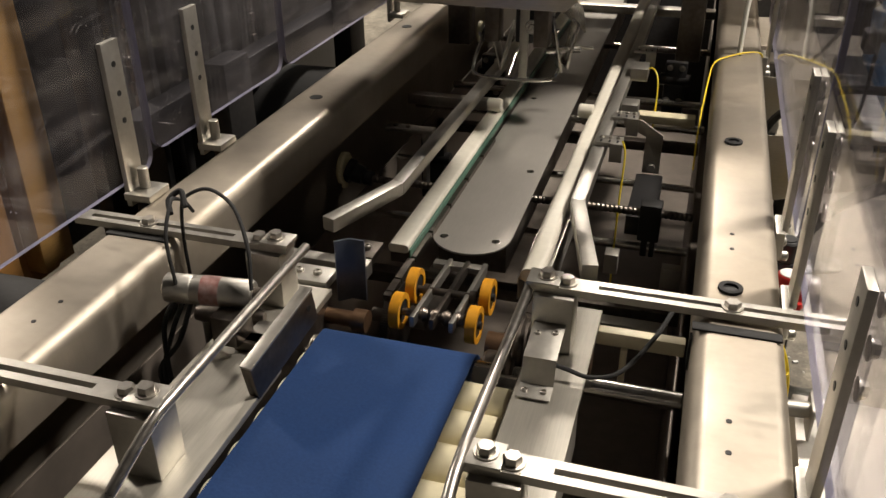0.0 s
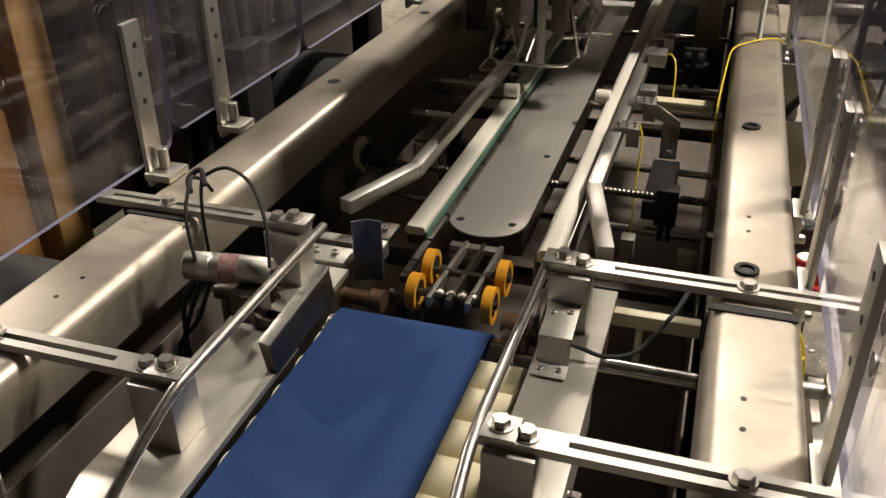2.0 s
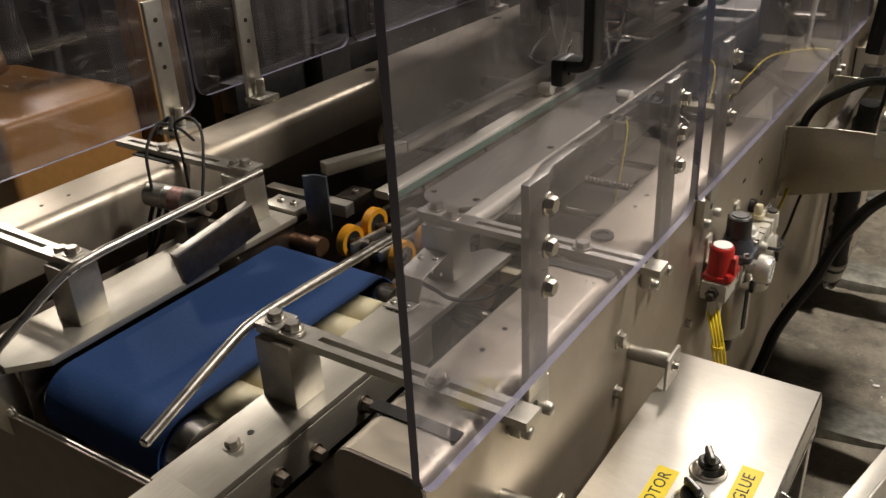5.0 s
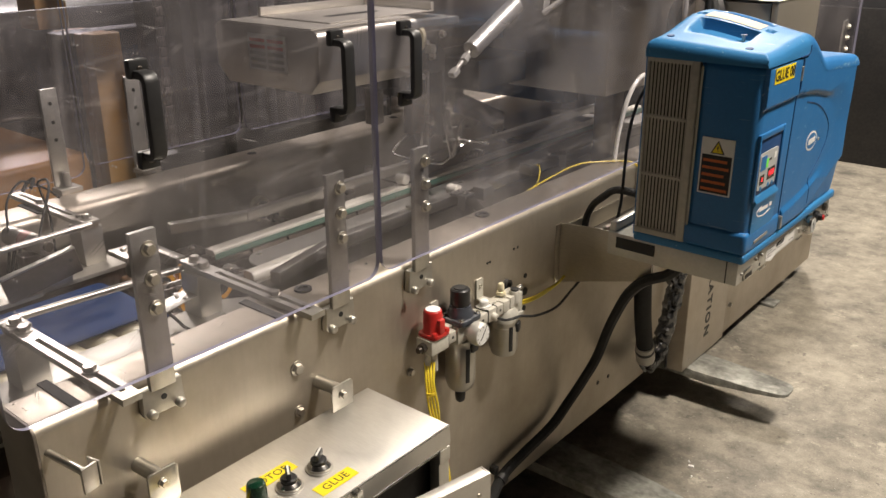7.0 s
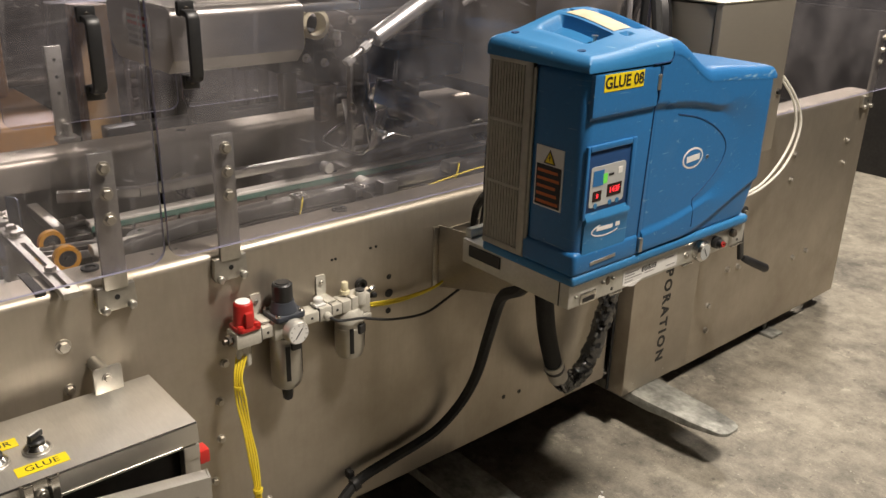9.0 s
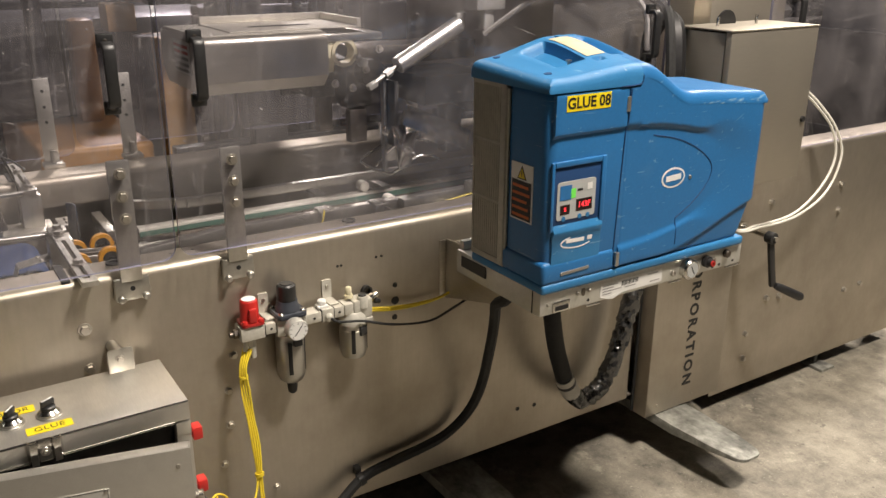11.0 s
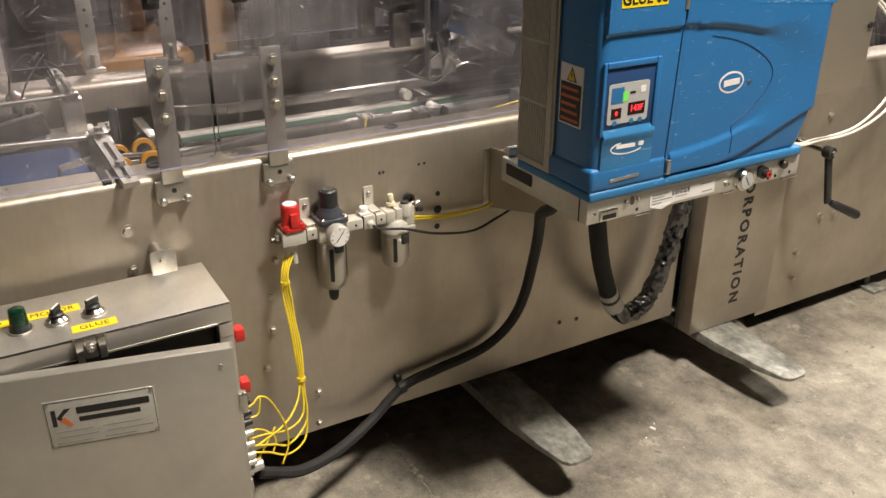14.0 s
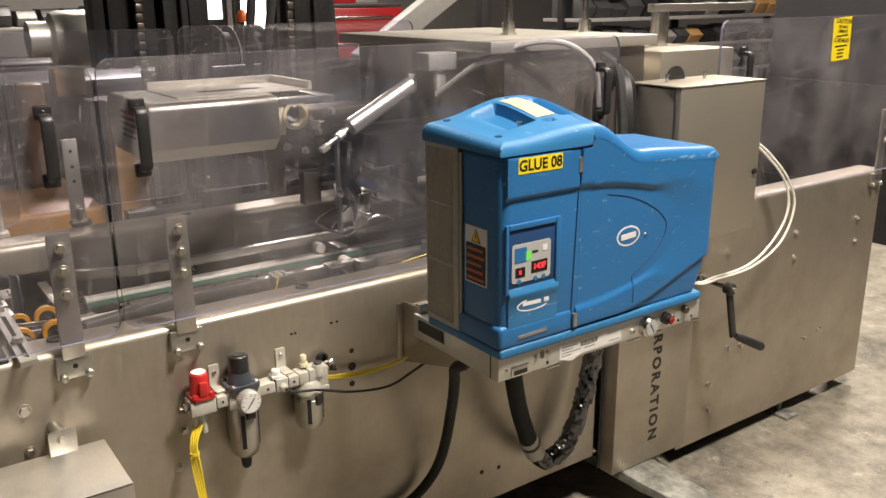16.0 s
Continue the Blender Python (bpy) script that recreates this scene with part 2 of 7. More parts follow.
    nt.links.new(mixg.outputs[0], out.inputs[0])
    return m


PLEXI = plexi_material("scratched_acrylic", 1.0)
# same sheet with under half the film, for the left guards
PLEXI_THIN = plexi_material("thin_film_acrylic", 0.45)
PLEXI_EDGE = mat("acrylic_edge", (0.24, 0.235, 0.31), 0.2)


def scratched(m, pale, amount=0.75):
    """Adds short pale scuffs and scratches to a plastic material."""
    nt = m.node_tree
    b = nt.nodes["Principled BSDF"]
    src = b.inputs["Base Color"].links[0].from_socket
    geo = nt.nodes.new("ShaderNodeNewGeometry")
    total = None
    for rot, scale, lo, hi in (((0.5, 0.2, 0.1), (9, 30, 260), 0.69, 0.74), ((-0.9, 0.1, 0.4), (12, 24, 300), 0.70, 0.75), ((0, 0, 0), (70, 70, 70), 0.70, 0.74)):
        mp = nt.nodes.new("ShaderNodeMapping")
        mp.inputs["Rotation"].default_value, mp.inputs["Scale"].default_value = rot, scale
        nt.links.new(geo.outputs["Position"], mp.inputs[0])
        n = nt.nodes.new("ShaderNodeTexNoise")
        n.inputs["Scale"].default_value, n.inputs["Detail"].default_value = 1.0, 3
        nt.links.new(mp.outputs[0], n.inputs["Vector"])
        r = nt.nodes.new("ShaderNodeMapRange")
        r.inputs[1].default_value, r.inputs[2].default_value = lo, hi
        nt.links.new(n.outputs["Fac"], r.inputs[0])
        if total is None:
            total = r.outputs[0]
        else:
            mx = nt.nodes.new("ShaderNodeMath")
            mx.operation = "MAXIMUM"
            nt.links.new(total, mx.inputs[0])
            nt.links.new(r.outputs[0], mx.inputs[1])
            total = mx.outputs[0]
    am = nt.nodes.new("ShaderNodeMath")
    am.operation = "MULTIPLY"
    am.inputs[1].default_value = amount
    nt.links.new(total, am.inputs[0])
    mix = nt.nodes.new("ShaderNodeMix")
    mix.data_type = "RGBA"
    mix.inputs[7].default_value = (*pale, 1)
    nt.links.new(am.outputs[0], mix.inputs[0])
    nt.links.new(src, mix.inputs[6])
    nt.links.new(mix.outputs[2], b.inputs["Base Color"])


scratched(BLUE, (0.20, 0.36, 0.52), 0.6)
scratched(BLUE_LIT, (0.26, 0.42, 0.56), 0.7)


def concrete_material():
    m = bpy.data.materials.new("stained_concrete")
    m.use_nodes = True
    nt = m.node_tree
    b = nt.nodes["Principled BSDF"]
    N = nt.nodes.new
    geo = N("ShaderNodeNewGeometry")

    def noise_tex(scale, detail, rough=0.6):
        n = N("ShaderNodeTexNoise")
        n.inputs["Scale"].default_value, n.inputs["Detail"].default_value, n.inputs["Roughness"].default_value = scale, detail, rough
        nt.links.new(geo.outputs["Position"], n.inputs["Vector"])
        return n

    big, mid, fine = noise_tex(2.3, 6, 0.65), noise_tex(11.0, 12, 0.74), noise_tex(170, 3)
    cr = N("ShaderNodeValToRGB")
    cr.color_ramp.elements[0].position, cr.color_ramp.elements[0].color = 0.37, (0.105, 0.095, 0.079, 1)
    cr.color_ramp.elements[1].position, cr.color_ramp.elements[1].color = 0.60, (0.44, 0.40, 0.32, 1)
    add = N("ShaderNodeMath")
    add.operation = "MULTIPLY_ADD"
    add.inputs[1].default_value, add.inputs[2].default_value = 0.55, 0.0
    nt.links.new(mid.outputs["Fac"], add.inputs[0])
    add2 = N("ShaderNodeMath")
    add2.operation = "MULTIPLY_ADD"
    add2.inputs[1].default_value = 0.45
    nt.links.new(big.outputs["Fac"], add2.inputs[0])
    nt.links.new(add.outputs[0], add2.inputs[2])
    nt.links.new(add2.outputs[0], cr.inputs[0])
    mul = N("ShaderNodeMix")
    mul.data_type, mul.blend_type = "RGBA", "MULTIPLY"
    mul.inputs[0].default_value = 0.5
    nt.links.new(cr.outputs[0], mul.inputs[6])
    nt.links.new(fine.outputs["Fac"], mul.inputs[7])
    # dark oil spots and pale specks
    spot, speck = noise_tex(34, 3, 0.55), noise_tex(120, 1, 0.5)
    last = mul.outputs[2]
    for n, lo, hi, amount, col in ((spot, 0.665, 0.71, 0.6, (0.06, 0.055, 0.05)), (noise_tex(4.6, 8, 0.7), 0.55, 0.70, 0.5, (0.10, 0.088, 0.072)), (noise_tex(9.0, 6, 0.75), 0.585, 0.66, 0.5, (0.50, 0.46, 0.36)), (noise_tex(21.0, 5, 0.7), 0.61, 0.67, 0.45, (0.09, 0.08, 0.068)), (speck, 0.72, 0.77, 0.5, (0.62, 0.58, 0.50))):
        r = N("ShaderNodeMapRange")
        r.inputs[1].default_value, r.inputs[2].default_value, r.inputs[4].default_value = lo, hi, amount
        nt.links.new(n.outputs["Fac"], r.inputs[0])
        mx = N("ShaderNodeMix")
        mx.data_type = "RGBA"
        mx.inputs[7].default_value = (*col, 1)
        nt.links.new(r.outputs[0], mx.inputs[0])
        nt.links.new(last, mx.inputs[6])
        last = mx.outputs[2]
    nt.links.new(last, b.inputs["Base Color"])
    b.inputs["Roughness"].default_value = 0.62
    bp = N("ShaderNodeBump")
    bp.inputs["Strength"].default_value, bp.inputs["Distance"].default_value = 0.25, 0.004
    nt.links.new(mid.outputs["Fac"], bp.inputs["Height"])
    nt.links.new(bp.outputs[0], b.inputs["Normal"])
    return m


CONCRETE = concrete_material()


# ---- mesh helpers ----
ORIGIN = {}


class PartOf:
    """A part with pieces of its own: the first mesh given to it becomes the part, the others its sub-parts."""

    def __init__(self, name, parent, label):
        self.name, self.parent, self.label, self.ob = name, parent, label, None


def thing(name, base, label="", category="", group="", kind="", under=None):
    """An Empty at the base of a thing, which carries its parts; under: the thing of which it is itself a part."""
    if under:
        return PartOf(name, under, label)
    ob = new(name)
    ob.empty_display_size = 0.05
    ob.location = base
    ORIGIN[ob] = Vector(base)
    return tagged(ob, label, category, group, kind)


def mesh_of(name, bm, material, smooth=38):
    me = bpy.data.meshes.new(name)
    bmesh.ops.recalc_face_normals(bm, faces=bm.faces)
    bm.to_mesh(me)
    bm.free()
    me.materials.append(material)
    if smooth:
        me.shade_smooth()
        me.set_sharp_from_angle(angle=radians(smooth))
    return me


def part(name, bm, material, parent, label=""):
    """Links a bmesh, given in world places, as ONE mesh object under a thing or a part."""
    if isinstance(parent, PartOf):
        if parent.ob is None:
            parent.ob = part(parent.name, bm, material, parent.parent, parent.label)
            return parent.ob
        parent = parent.ob
    if parent.parent and parent.parent.parent:
        parent = parent.parent
    at = ORIGIN[parent]
    bmesh.ops.translate(bm, verts=bm.verts, vec=-at)
    ob = new(name, mesh_of(name, bm, material))
    ob.parent = parent
    ORIGIN[ob] = at
    return tagged(ob, label)


def single(name, bm, material, label="", category="", group="", kind=""):
    """A thing that is one mesh."""
    ob = new(name, mesh_of(name, bm, material))
    ORIGIN[ob] = Vector((0, 0, 0))
    return tagged(ob, label, category, group, kind)


def B(*pieces):
    """One bmesh out of several."""
    out = bmesh.new()
    for p in pieces:
        me = bpy.data.meshes.new("tmp")
        p.to_mesh(me)
        p.free()
        out.from_mesh(me)
        bpy.data.meshes.remove(me)
    return out


def box(x0, x1, y0, y1, z0, z1, bev=0.0015, seg=2):
    bm = bmesh.new()
    bmesh.ops.create_cube(bm, size=1)
    for v in bm.verts:
        v.co = Vector(((x0 + x1) / 2 + v.co.x * (x1 - x0), (y0 + y1) / 2 + v.co.y * (y1 - y0), (z0 + z1) / 2 + v.co.z * (z1 - z0)))
    bev = min(bev, 0.45 * min(abs(x1 - x0), abs(y1 - y0), abs(z1 - z0)))
    if bev > 0:
        bmesh.ops.bevel(bm, geom=bm.edges[:], offset=bev, segments=seg, affect="EDGES", profile=0.5)
    return bm


def moved(bm, m):
    bmesh.ops.transform(bm, matrix=m, verts=bm.verts)
    return bm


def obox(centre, size, rx=0, ry=0, rz=0, bev=0.0015):
    """A bevelled box of that size, turned about its centre."""
    a, b, c = (s / 2 for s in size)
    return moved(box(-a, a, -b, b, -c, c, bev), pose(*centre, rx, ry, rz))


def frame_to(p0, p1):
    d = Vector(p1) - Vector(p0)
    return Matrix.Translation(p0) @ d.to_track_quat("Z", "Y").to_matrix().to_4x4(), d.length


def lathe(p0, p1, profile, seg=20):
    """A turned body about the axis p0-p1; profile: (share of the length or metres along it, radius)."""
    m, length = frame_to(p0, p1)
    bm = bmesh.new()
    rings = []
    for s, r in profile:
        rings.append([bm.verts.new((r * math.cos(2 * math.pi * k / seg), r * math.sin(2 * math.pi * k / seg), s * length)) for k in range(seg)])
    for a, b in zip(rings, rings[1:]):
        for k in range(seg):
            bm.faces.new((a[k], a[(k + 1) % seg], b[(k + 1) % seg], b[k]))
    bm.faces.new(rings[0][::-1])
    bm.faces.new(rings[-1])
    return moved(bm, m)


def cyl(p0, p1, r, seg=20, bev=0.0):
    length = (Vector(p1) - Vector(p0)).length
    if bev:
        e = min(bev / length, 0.4)
        return lathe(p0, p1, [(0, r - bev), (e, r), (1 - e, r), (1, r - bev)], seg)
    return lathe(p0, p1, [(0, r), (1, r)], seg)


def ring(p0, p1, r_out, r_in, seg=28):
    """A tube or ring about the axis p0-p1."""
    m, length = frame_to(p0, p1)
    bm = bmesh.new()
    loops = []
    for r, z in ((r_out, 0), (r_out, length), (r_in, length), (r_in, 0)):
        loops.append([bm.verts.new((r * math.cos(2 * math.pi * k / seg), r * math.sin(2 * math.pi * k / seg), z)) for k in range(seg)])
    for i in range(4):
        a, b = loops[i], loops[(i + 1) % 4]
        for k in range(seg):
            bm.faces.new((a[k], a[(k + 1) % seg], b[(k + 1) % seg], b[k]))
    return moved(bm, m)


def spline(points, steps=8):
    """Catmull-Rom through the points."""
    P = [Vector(p) for p in points]
    P = [2 * P[0] - P[1]] + P + [2 * P[-1] - P[-2]]
    out = []
    for i in range(1, len(P) - 2):
        a, b, c, d = P[i - 1 : i + 3]
        for k in range(steps):
            t = k / steps
            out.append(0.5 * (2 * b + (c - a) * t + (2 * a - 5 * b + 4 * c - d) * t * t + (3 * b - a - 3 * c + d) * t**3))
    return out + [P[-2]]


def tube(points, r, seg=10, smooth=True, wobble=0.0):
    """A round tube along points."""
    pts = spline(points) if smooth and len(points) > 2 else [Vector(p) for p in points]
    bm = bmesh.new()
    rings, up = [], Vector((0.123, 0.31, 0.94)).normalized()
    for i, p in enumerate(pts):
        d = (pts[min(i + 1, len(pts) - 1)] - pts[max(i - 1, 0)]).normalized()
        side = d.cross(up)
        if side.length < 0.05:
            side = d.cross(Vector((1, 0, 0)))
        side.normalize()
        up = side.cross(d).normalized()
        rr = r * (1 + wobble * (1 if i % 2 else -1))
        rings.append([bm.verts.new(p + rr * (math.cos(2 * math.pi * k / seg) * side + math.sin(2 * math.pi * k / seg) * up)) for k in range(seg)])
    for a, b in zip(rings, rings[1:]):
        for k in range(seg):
            bm.faces.new((a[k], a[(k + 1) % seg], b[(k + 1) % seg], b[k]))
    bm.faces.new(rings[0][::-1])
    bm.faces.new(rings[-1])
    return bm


def crinkled_tube(points, r, seg=20, seed=5):
    """A tube with a loose, creased skin."""
    rnd = random.Random(seed)
    bm = tube(points, r, seg, True)
    bmesh.ops.subdivide_edges(bm, edges=[e for e in bm.edges if len(e.link_faces) == 2], cuts=1)
    path_ = spline(points)
    waves = [(rnd.uniform(40, 190), rnd.uniform(-2.5, 2.5), rnd.uniform(0, 6.28)) for _ in range(7)]
    for v in bm.verts:
        c = min(path_, key=lambda q: (q - v.co).length_squared)
        d = v.co - c
        a = math.atan2(d.x, d.y)
        k = sum(abs(math.sin(0.6 * w * (c.z + c.y) + n * a + f)) for w, n, f in waves) / len(waves) - 0.63
        v.co += d * (1.15 * k + rnd.uniform(-0.03, 0.03))
    return bm


def prism(outline, axis, a, b, bev=0.0, seg=2):
    """A closed outline of (u, v) extruded along an axis from a to b. axis x: (y, z); y: (x, z); z: (x, y)."""
    bm = bmesh.new()
    put = {"x": lambda u, v, w: (w, u, v), "y": lambda u, v, w: (u, w, v), "z": lambda u, v, w: (u, v, w)}[axis]
    lo = [bm.verts.new(put(u, v, a)) for u, v in outline]
    hi = [bm.verts.new(put(u, v, b)) for u, v in outline]
    n = len(outline)
    f0, f1 = bm.faces.new(lo[::-1]), bm.faces.new(hi)
    for k in range(n):
        bm.faces.new((lo[k], lo[(k + 1) % n], hi[(k + 1) % n], hi[k]))
    if bev:
        bmesh.ops.recalc_face_normals(bm, faces=bm.faces)
        bmesh.ops.bevel(bm, geom=list({e for f in (f0, f1) for e in f.edges}), offset=bev, segments=seg, affect="EDGES", profile=0.5)
    return bm


def arc(cx, cy, r, a0, a1, n=6):
    return [(cx + r * math.cos(radians(a0 + (a1 - a0) * k / n)), cy + r * math.sin(radians(a0 + (a1 - a0) * k / n))) for k in range(n + 1)]


def rounded(u0, u1, v0, v1, r, n=5):
    return arc(u1 - r, v1 - r, r, 0, 90, n) + arc(u0 + r, v1 - r, r, 90, 180, n) + arc(u0 + r, v0 + r, r, 180, 270, n) + arc(u1 - r, v0 + r, r, 270, 360, n)


def thick_line(path, t):
    """The outline of a sheet of thickness t that follows a path of (u, v), on the path's left side."""
    P = [Vector(p) for p in path]
    off = []
    for i, p in enumerate(P):
        d = (P[min(i + 1, len(P) - 1)] - P[max(i - 1, 0)]).normalized()
        off.append(p + t * Vector((-d.y, d.x)))
    return [tuple(p) for p in P] + [tuple(p) for p in off[::-1]]


def hexbolt(p, n, r=0.0085, h=0.006, washer=True):
    """A hex-head bolt that stands on p along n."""
    n = Vector(n).normalized()
    p = Vector(p)
    head = lathe(p + n * (0.0018 if washer else 0), p + n * (h + 0.0018), [(0, r), (0.75, r), (1, r * 0.86)], 6)
    return B(head, lathe(p, p + n * 0.0018, [(0, r * 1.35), (1, r * 1.3)], 18)) if washer else head


def capscrew(p, n, r=0.006, h=0.006):
    n = Vector(n).normalized()
    p = Vector(p)
    return lathe(p, p + n * h, [(0, r), (0.8, r), (1, r * 0.85), (1.0, r * 0.5), (0.55, r * 0.5)], 14)


def text_bm(body, size, origin, right, up, depth=0.0004, bold=0.0, spacing=1.0):
    """Words as a mesh. origin: the centre of the words; right and up: the directions of writing."""
    cu = bpy.data.curves.new("words", "FONT")
    cu.body, cu.size, cu.align_x, cu.align_y, cu.extrude, cu.offset = body, size, "CENTER", "CENTER", depth, bold
    cu.space_character, cu.resolution_u = spacing, 3
    ob = new("words", cu)
    bpy.context.view_layer.update()
    me = bpy.data.meshes.new_from_object(ob.evaluated_get(bpy.context.evaluated_depsgraph_get()))
    bpy.data.objects.remove(ob)
    bm = bmesh.new()
    bm.from_mesh(me)
    r, u = Vector(right).normalized(), Vector(up).normalized()
    n = r.cross(u)
    m = Matrix((r, u, n)).transposed().to_4x4()
    m.translation = origin
    return moved(bm, m)


# ---- the hall ----
def wall(name, bm, material, label):
    return single(name, bm, material, label, "wall", "", "structure")


def plate(outline_boxes):
    return B(*outline_boxes)


floor_bm = bmesh.new()
bmesh.ops.create_grid(floor_bm, x_segments=60, y_segments=60, size=9.0)
for v in floor_bm.verts:
    v.co.x, v.co.y = v.co.x - 1.0, v.co.y + 3.0
    v.co.z = 0.0015 * noise.noise(v.co * 1.3)
single("floor", floor_bm, CONCRETE, "worn grey-brown concrete warehouse floor with oil stains", "floor", "", "structure")
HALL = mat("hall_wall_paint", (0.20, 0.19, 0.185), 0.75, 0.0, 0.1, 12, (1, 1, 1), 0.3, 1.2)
# darker grey of the east and south walls and ceiling, added out of view
DARKWALL = mat("darker_hall_paint", (0.10, 0.10, 0.105), 0.7, 0.0, 0.1, 12, (1, 1, 1), 0.3, 1.2)
wall("wall_west", box(-10.2, -10, -6, 12, 0, 5.5, 0), HALL, "dim grey painted hall wall")
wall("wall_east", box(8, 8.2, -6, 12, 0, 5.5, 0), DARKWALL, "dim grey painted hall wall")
wall("wall_north", box(-10.2, 8.2, 12, 12.2, 0, 5.5, 0), HALL, "dim grey painted hall wall")
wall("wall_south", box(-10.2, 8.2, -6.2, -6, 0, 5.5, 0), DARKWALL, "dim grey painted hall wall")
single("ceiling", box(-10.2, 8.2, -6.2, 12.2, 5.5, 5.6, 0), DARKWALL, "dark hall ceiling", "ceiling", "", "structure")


def high_bay(x, y, z):
    t = thing("high_bay_lamp", (x, y, z), "square metal high-bay lamp hanging from the ceiling", "lamp", "high-bay lamps")
    part("housing", B(box(x - 0.32, x + 0.32, y - 0.32, y + 0.32, z + 0.03, z + 0.12, 0.01), cyl((x, y, z + 0.12), (x, y, 5.5), 0.01, 8)), GREY_PAINT, t)
    part("diffuser", box(x - 0.29, x + 0.29, y - 0.29, y + 0.29, z + 0.012, z + 0.028, 0.002), LAMP_FACE, t)


for lx, ly, lz, lw in LAMPS:
    high_bay(lx, ly, lz)

# crack and debris on the floor
rj = random.Random(11)
joint = []
for k in range(58):
    cx = -0.10 + k * 0.0098 + rj.uniform(-0.004, 0.004)
    if rj.random() < 0.66:
        joint.append(obox((cx, 0.979 + rj.uniform(-0.004, 0.004), rj.uniform(0.0004, 0.0022)), (rj.uniform(0.012, 0.034), rj.uniform(0.003, 0.013), 0.003), 0, 0, rj.uniform(-18, 18), 0.0006))
single("floor_joint", B(*joint), mat("joint_filler", (0.46, 0.42, 0.34), 0.85, 0.0, 0.5, 90, (1, 1, 1), 0.6, 30), "crumbling pale filled joint in the concrete floor", "floor joint", "", "structure")
single("joint_groove", obox((0.18, 0.9785, 0.0008), (0.58, 0.003, 0.002), 0, 0, 0, 0), mat("joint_dirt", (0.12, 0.105, 0.09), 0.9), "dark dirt in the floor joint", "floor joint", "", "structure")
for dx, dy, s in ((0.23, 1.62, 0.009), (0.25, 1.58, 0.004), (0.215, 1.64, 0.005)):
    single("debris_chip", obox((dx, dy, s * 0.35), (s * 1.8, s, s * 0.7), 0, 0, 40 * dx * 100), WHITE, "small white scrap lying on the concrete floor", "debris", "scraps on the floor")

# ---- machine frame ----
# brown steel darkened for shaded faces; the shade is in its colour
DARKCAP = mat("shaded_brown_steel", (0.24, 0.21, 0.18), 0.5, 0.7, 0.2, 30, (1, 1, 1), 0.3, 5, (0.15, 0.12, 0.10), 0.05, 0.06)
frame_t = thing("machine_frame", (-0.48, 1.6, 0.0), "stainless steel tray-forming machine frame raised on forklift forks", "machine frame")
Y0, Y1 = -0.027, 1.875
TOP = 0.865
prof = [(0.0, 0.172)] + arc(-0.016, TOP - 0.016, 0.016, 0, 90, 5) + arc(-0.083, TOP - 0.020, 0.020, 90, 180, 5) + [(-0.103, 0.775)]
part("side_panel", prism(thick_line(prof, 0.003), "y", Y0, Y1), PANEL, frame_t, "brushed stainless steel side panel with a rounded top flange")
prof2 = [(0.0, 0.062)] + prof[1:-1] + [(-0.103, 0.775)]
part("side_panel", prism(thick_line(prof2, 0.003), "y", 2.255, 3.31), PANEL, frame_t, "brushed stainless steel side panel with a rounded top flange")
part("side_panel", prism(thick_line([(0.0, 0.55)] + prof[1:], 0.003), "y", Y1, 2.255), PANEL, frame_t)
part("end_cap", prism(prof + [(-0.103, 0.172)], "y", Y0 - 0.004, Y0 - 0.0003, 0.0008), DARKCAP, frame_t, "brown steel end plate of the side beam, darkened as unlit")
part("end_cap", box(-0.105, -0.001, 3.31, 3.314, 0.062, 0.85, 0.0015), PANEL, frame_t)
profl = [(-0.815, 0.785)] + arc(-0.835, TOP - 0.020, 0.020, 0, 90, 5) + arc(-0.914, TOP - 0.016, 0.016, 90, 180, 5) + [(-0.93, 0.172)]
part("side_panel", prism(thick_line(profl, 0.003), "y", Y0, 3.31), PANEL, frame_t, "brushed stainless steel side panel with a rounded top flange")
part("end_cap", prism(profl + [(-0.815, 0.172)], "y", Y0 - 0.004, Y0 - 0.0003, 0.0008), DARKCAP, frame_t)
# inner walls, end wall and pan: added in dark colour for the inside's shade
part("inner_wall", box(-0.112, -0.108, 0.03, 3.2, 0.15, 0.66, 0.0005), DARKCAP, frame_t, "dark inner wall added to shade the inside")
part("inner_wall", box(-0.812, -0.808, 0.42, 3.2, 0.15, 0.64, 0.0005), DARKCAP, frame_t, "dark inner wall added to shade the inside")
part("shade_pan", box(-0.93, -0.003, -0.02, 3.2, 0.176, 0.182, 0.0005), DARKCAP, frame_t, "dark pan added to shade the inside")
part("end_wall", box(-0.93, -0.003, 3.2, 3.206, 0.18, 0.80, 0.0005), IRON_AND_SHADE, frame_t)
# front sheet under the infeed end
SHEET_EDGE = [(-0.313, 0.731), (-0.593, 0.720), (-0.671, 0.715), (-0.727, 0.763), (-0.751, 0.773), (-0.747, 0.85)]
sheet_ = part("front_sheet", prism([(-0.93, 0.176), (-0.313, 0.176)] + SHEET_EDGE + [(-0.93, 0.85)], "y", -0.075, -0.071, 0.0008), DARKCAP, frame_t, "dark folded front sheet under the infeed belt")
part("lip", tube([(x, -0.069, z) for x, z in SHEET_EDGE], 0.0026, 8, False), MATTE, sheet_, "bright folded lip along the sheet's edge")
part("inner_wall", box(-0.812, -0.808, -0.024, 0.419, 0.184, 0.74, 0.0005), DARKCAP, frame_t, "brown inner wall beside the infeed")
part("front_sheet", prism([(-0.24, 0.176), (-0.11, 0.176), (-0.11, 0.50), (-0.24, 0.50)], "y", -0.075, -0.070, 0.001), IRON_AND_SHADE, frame_t)
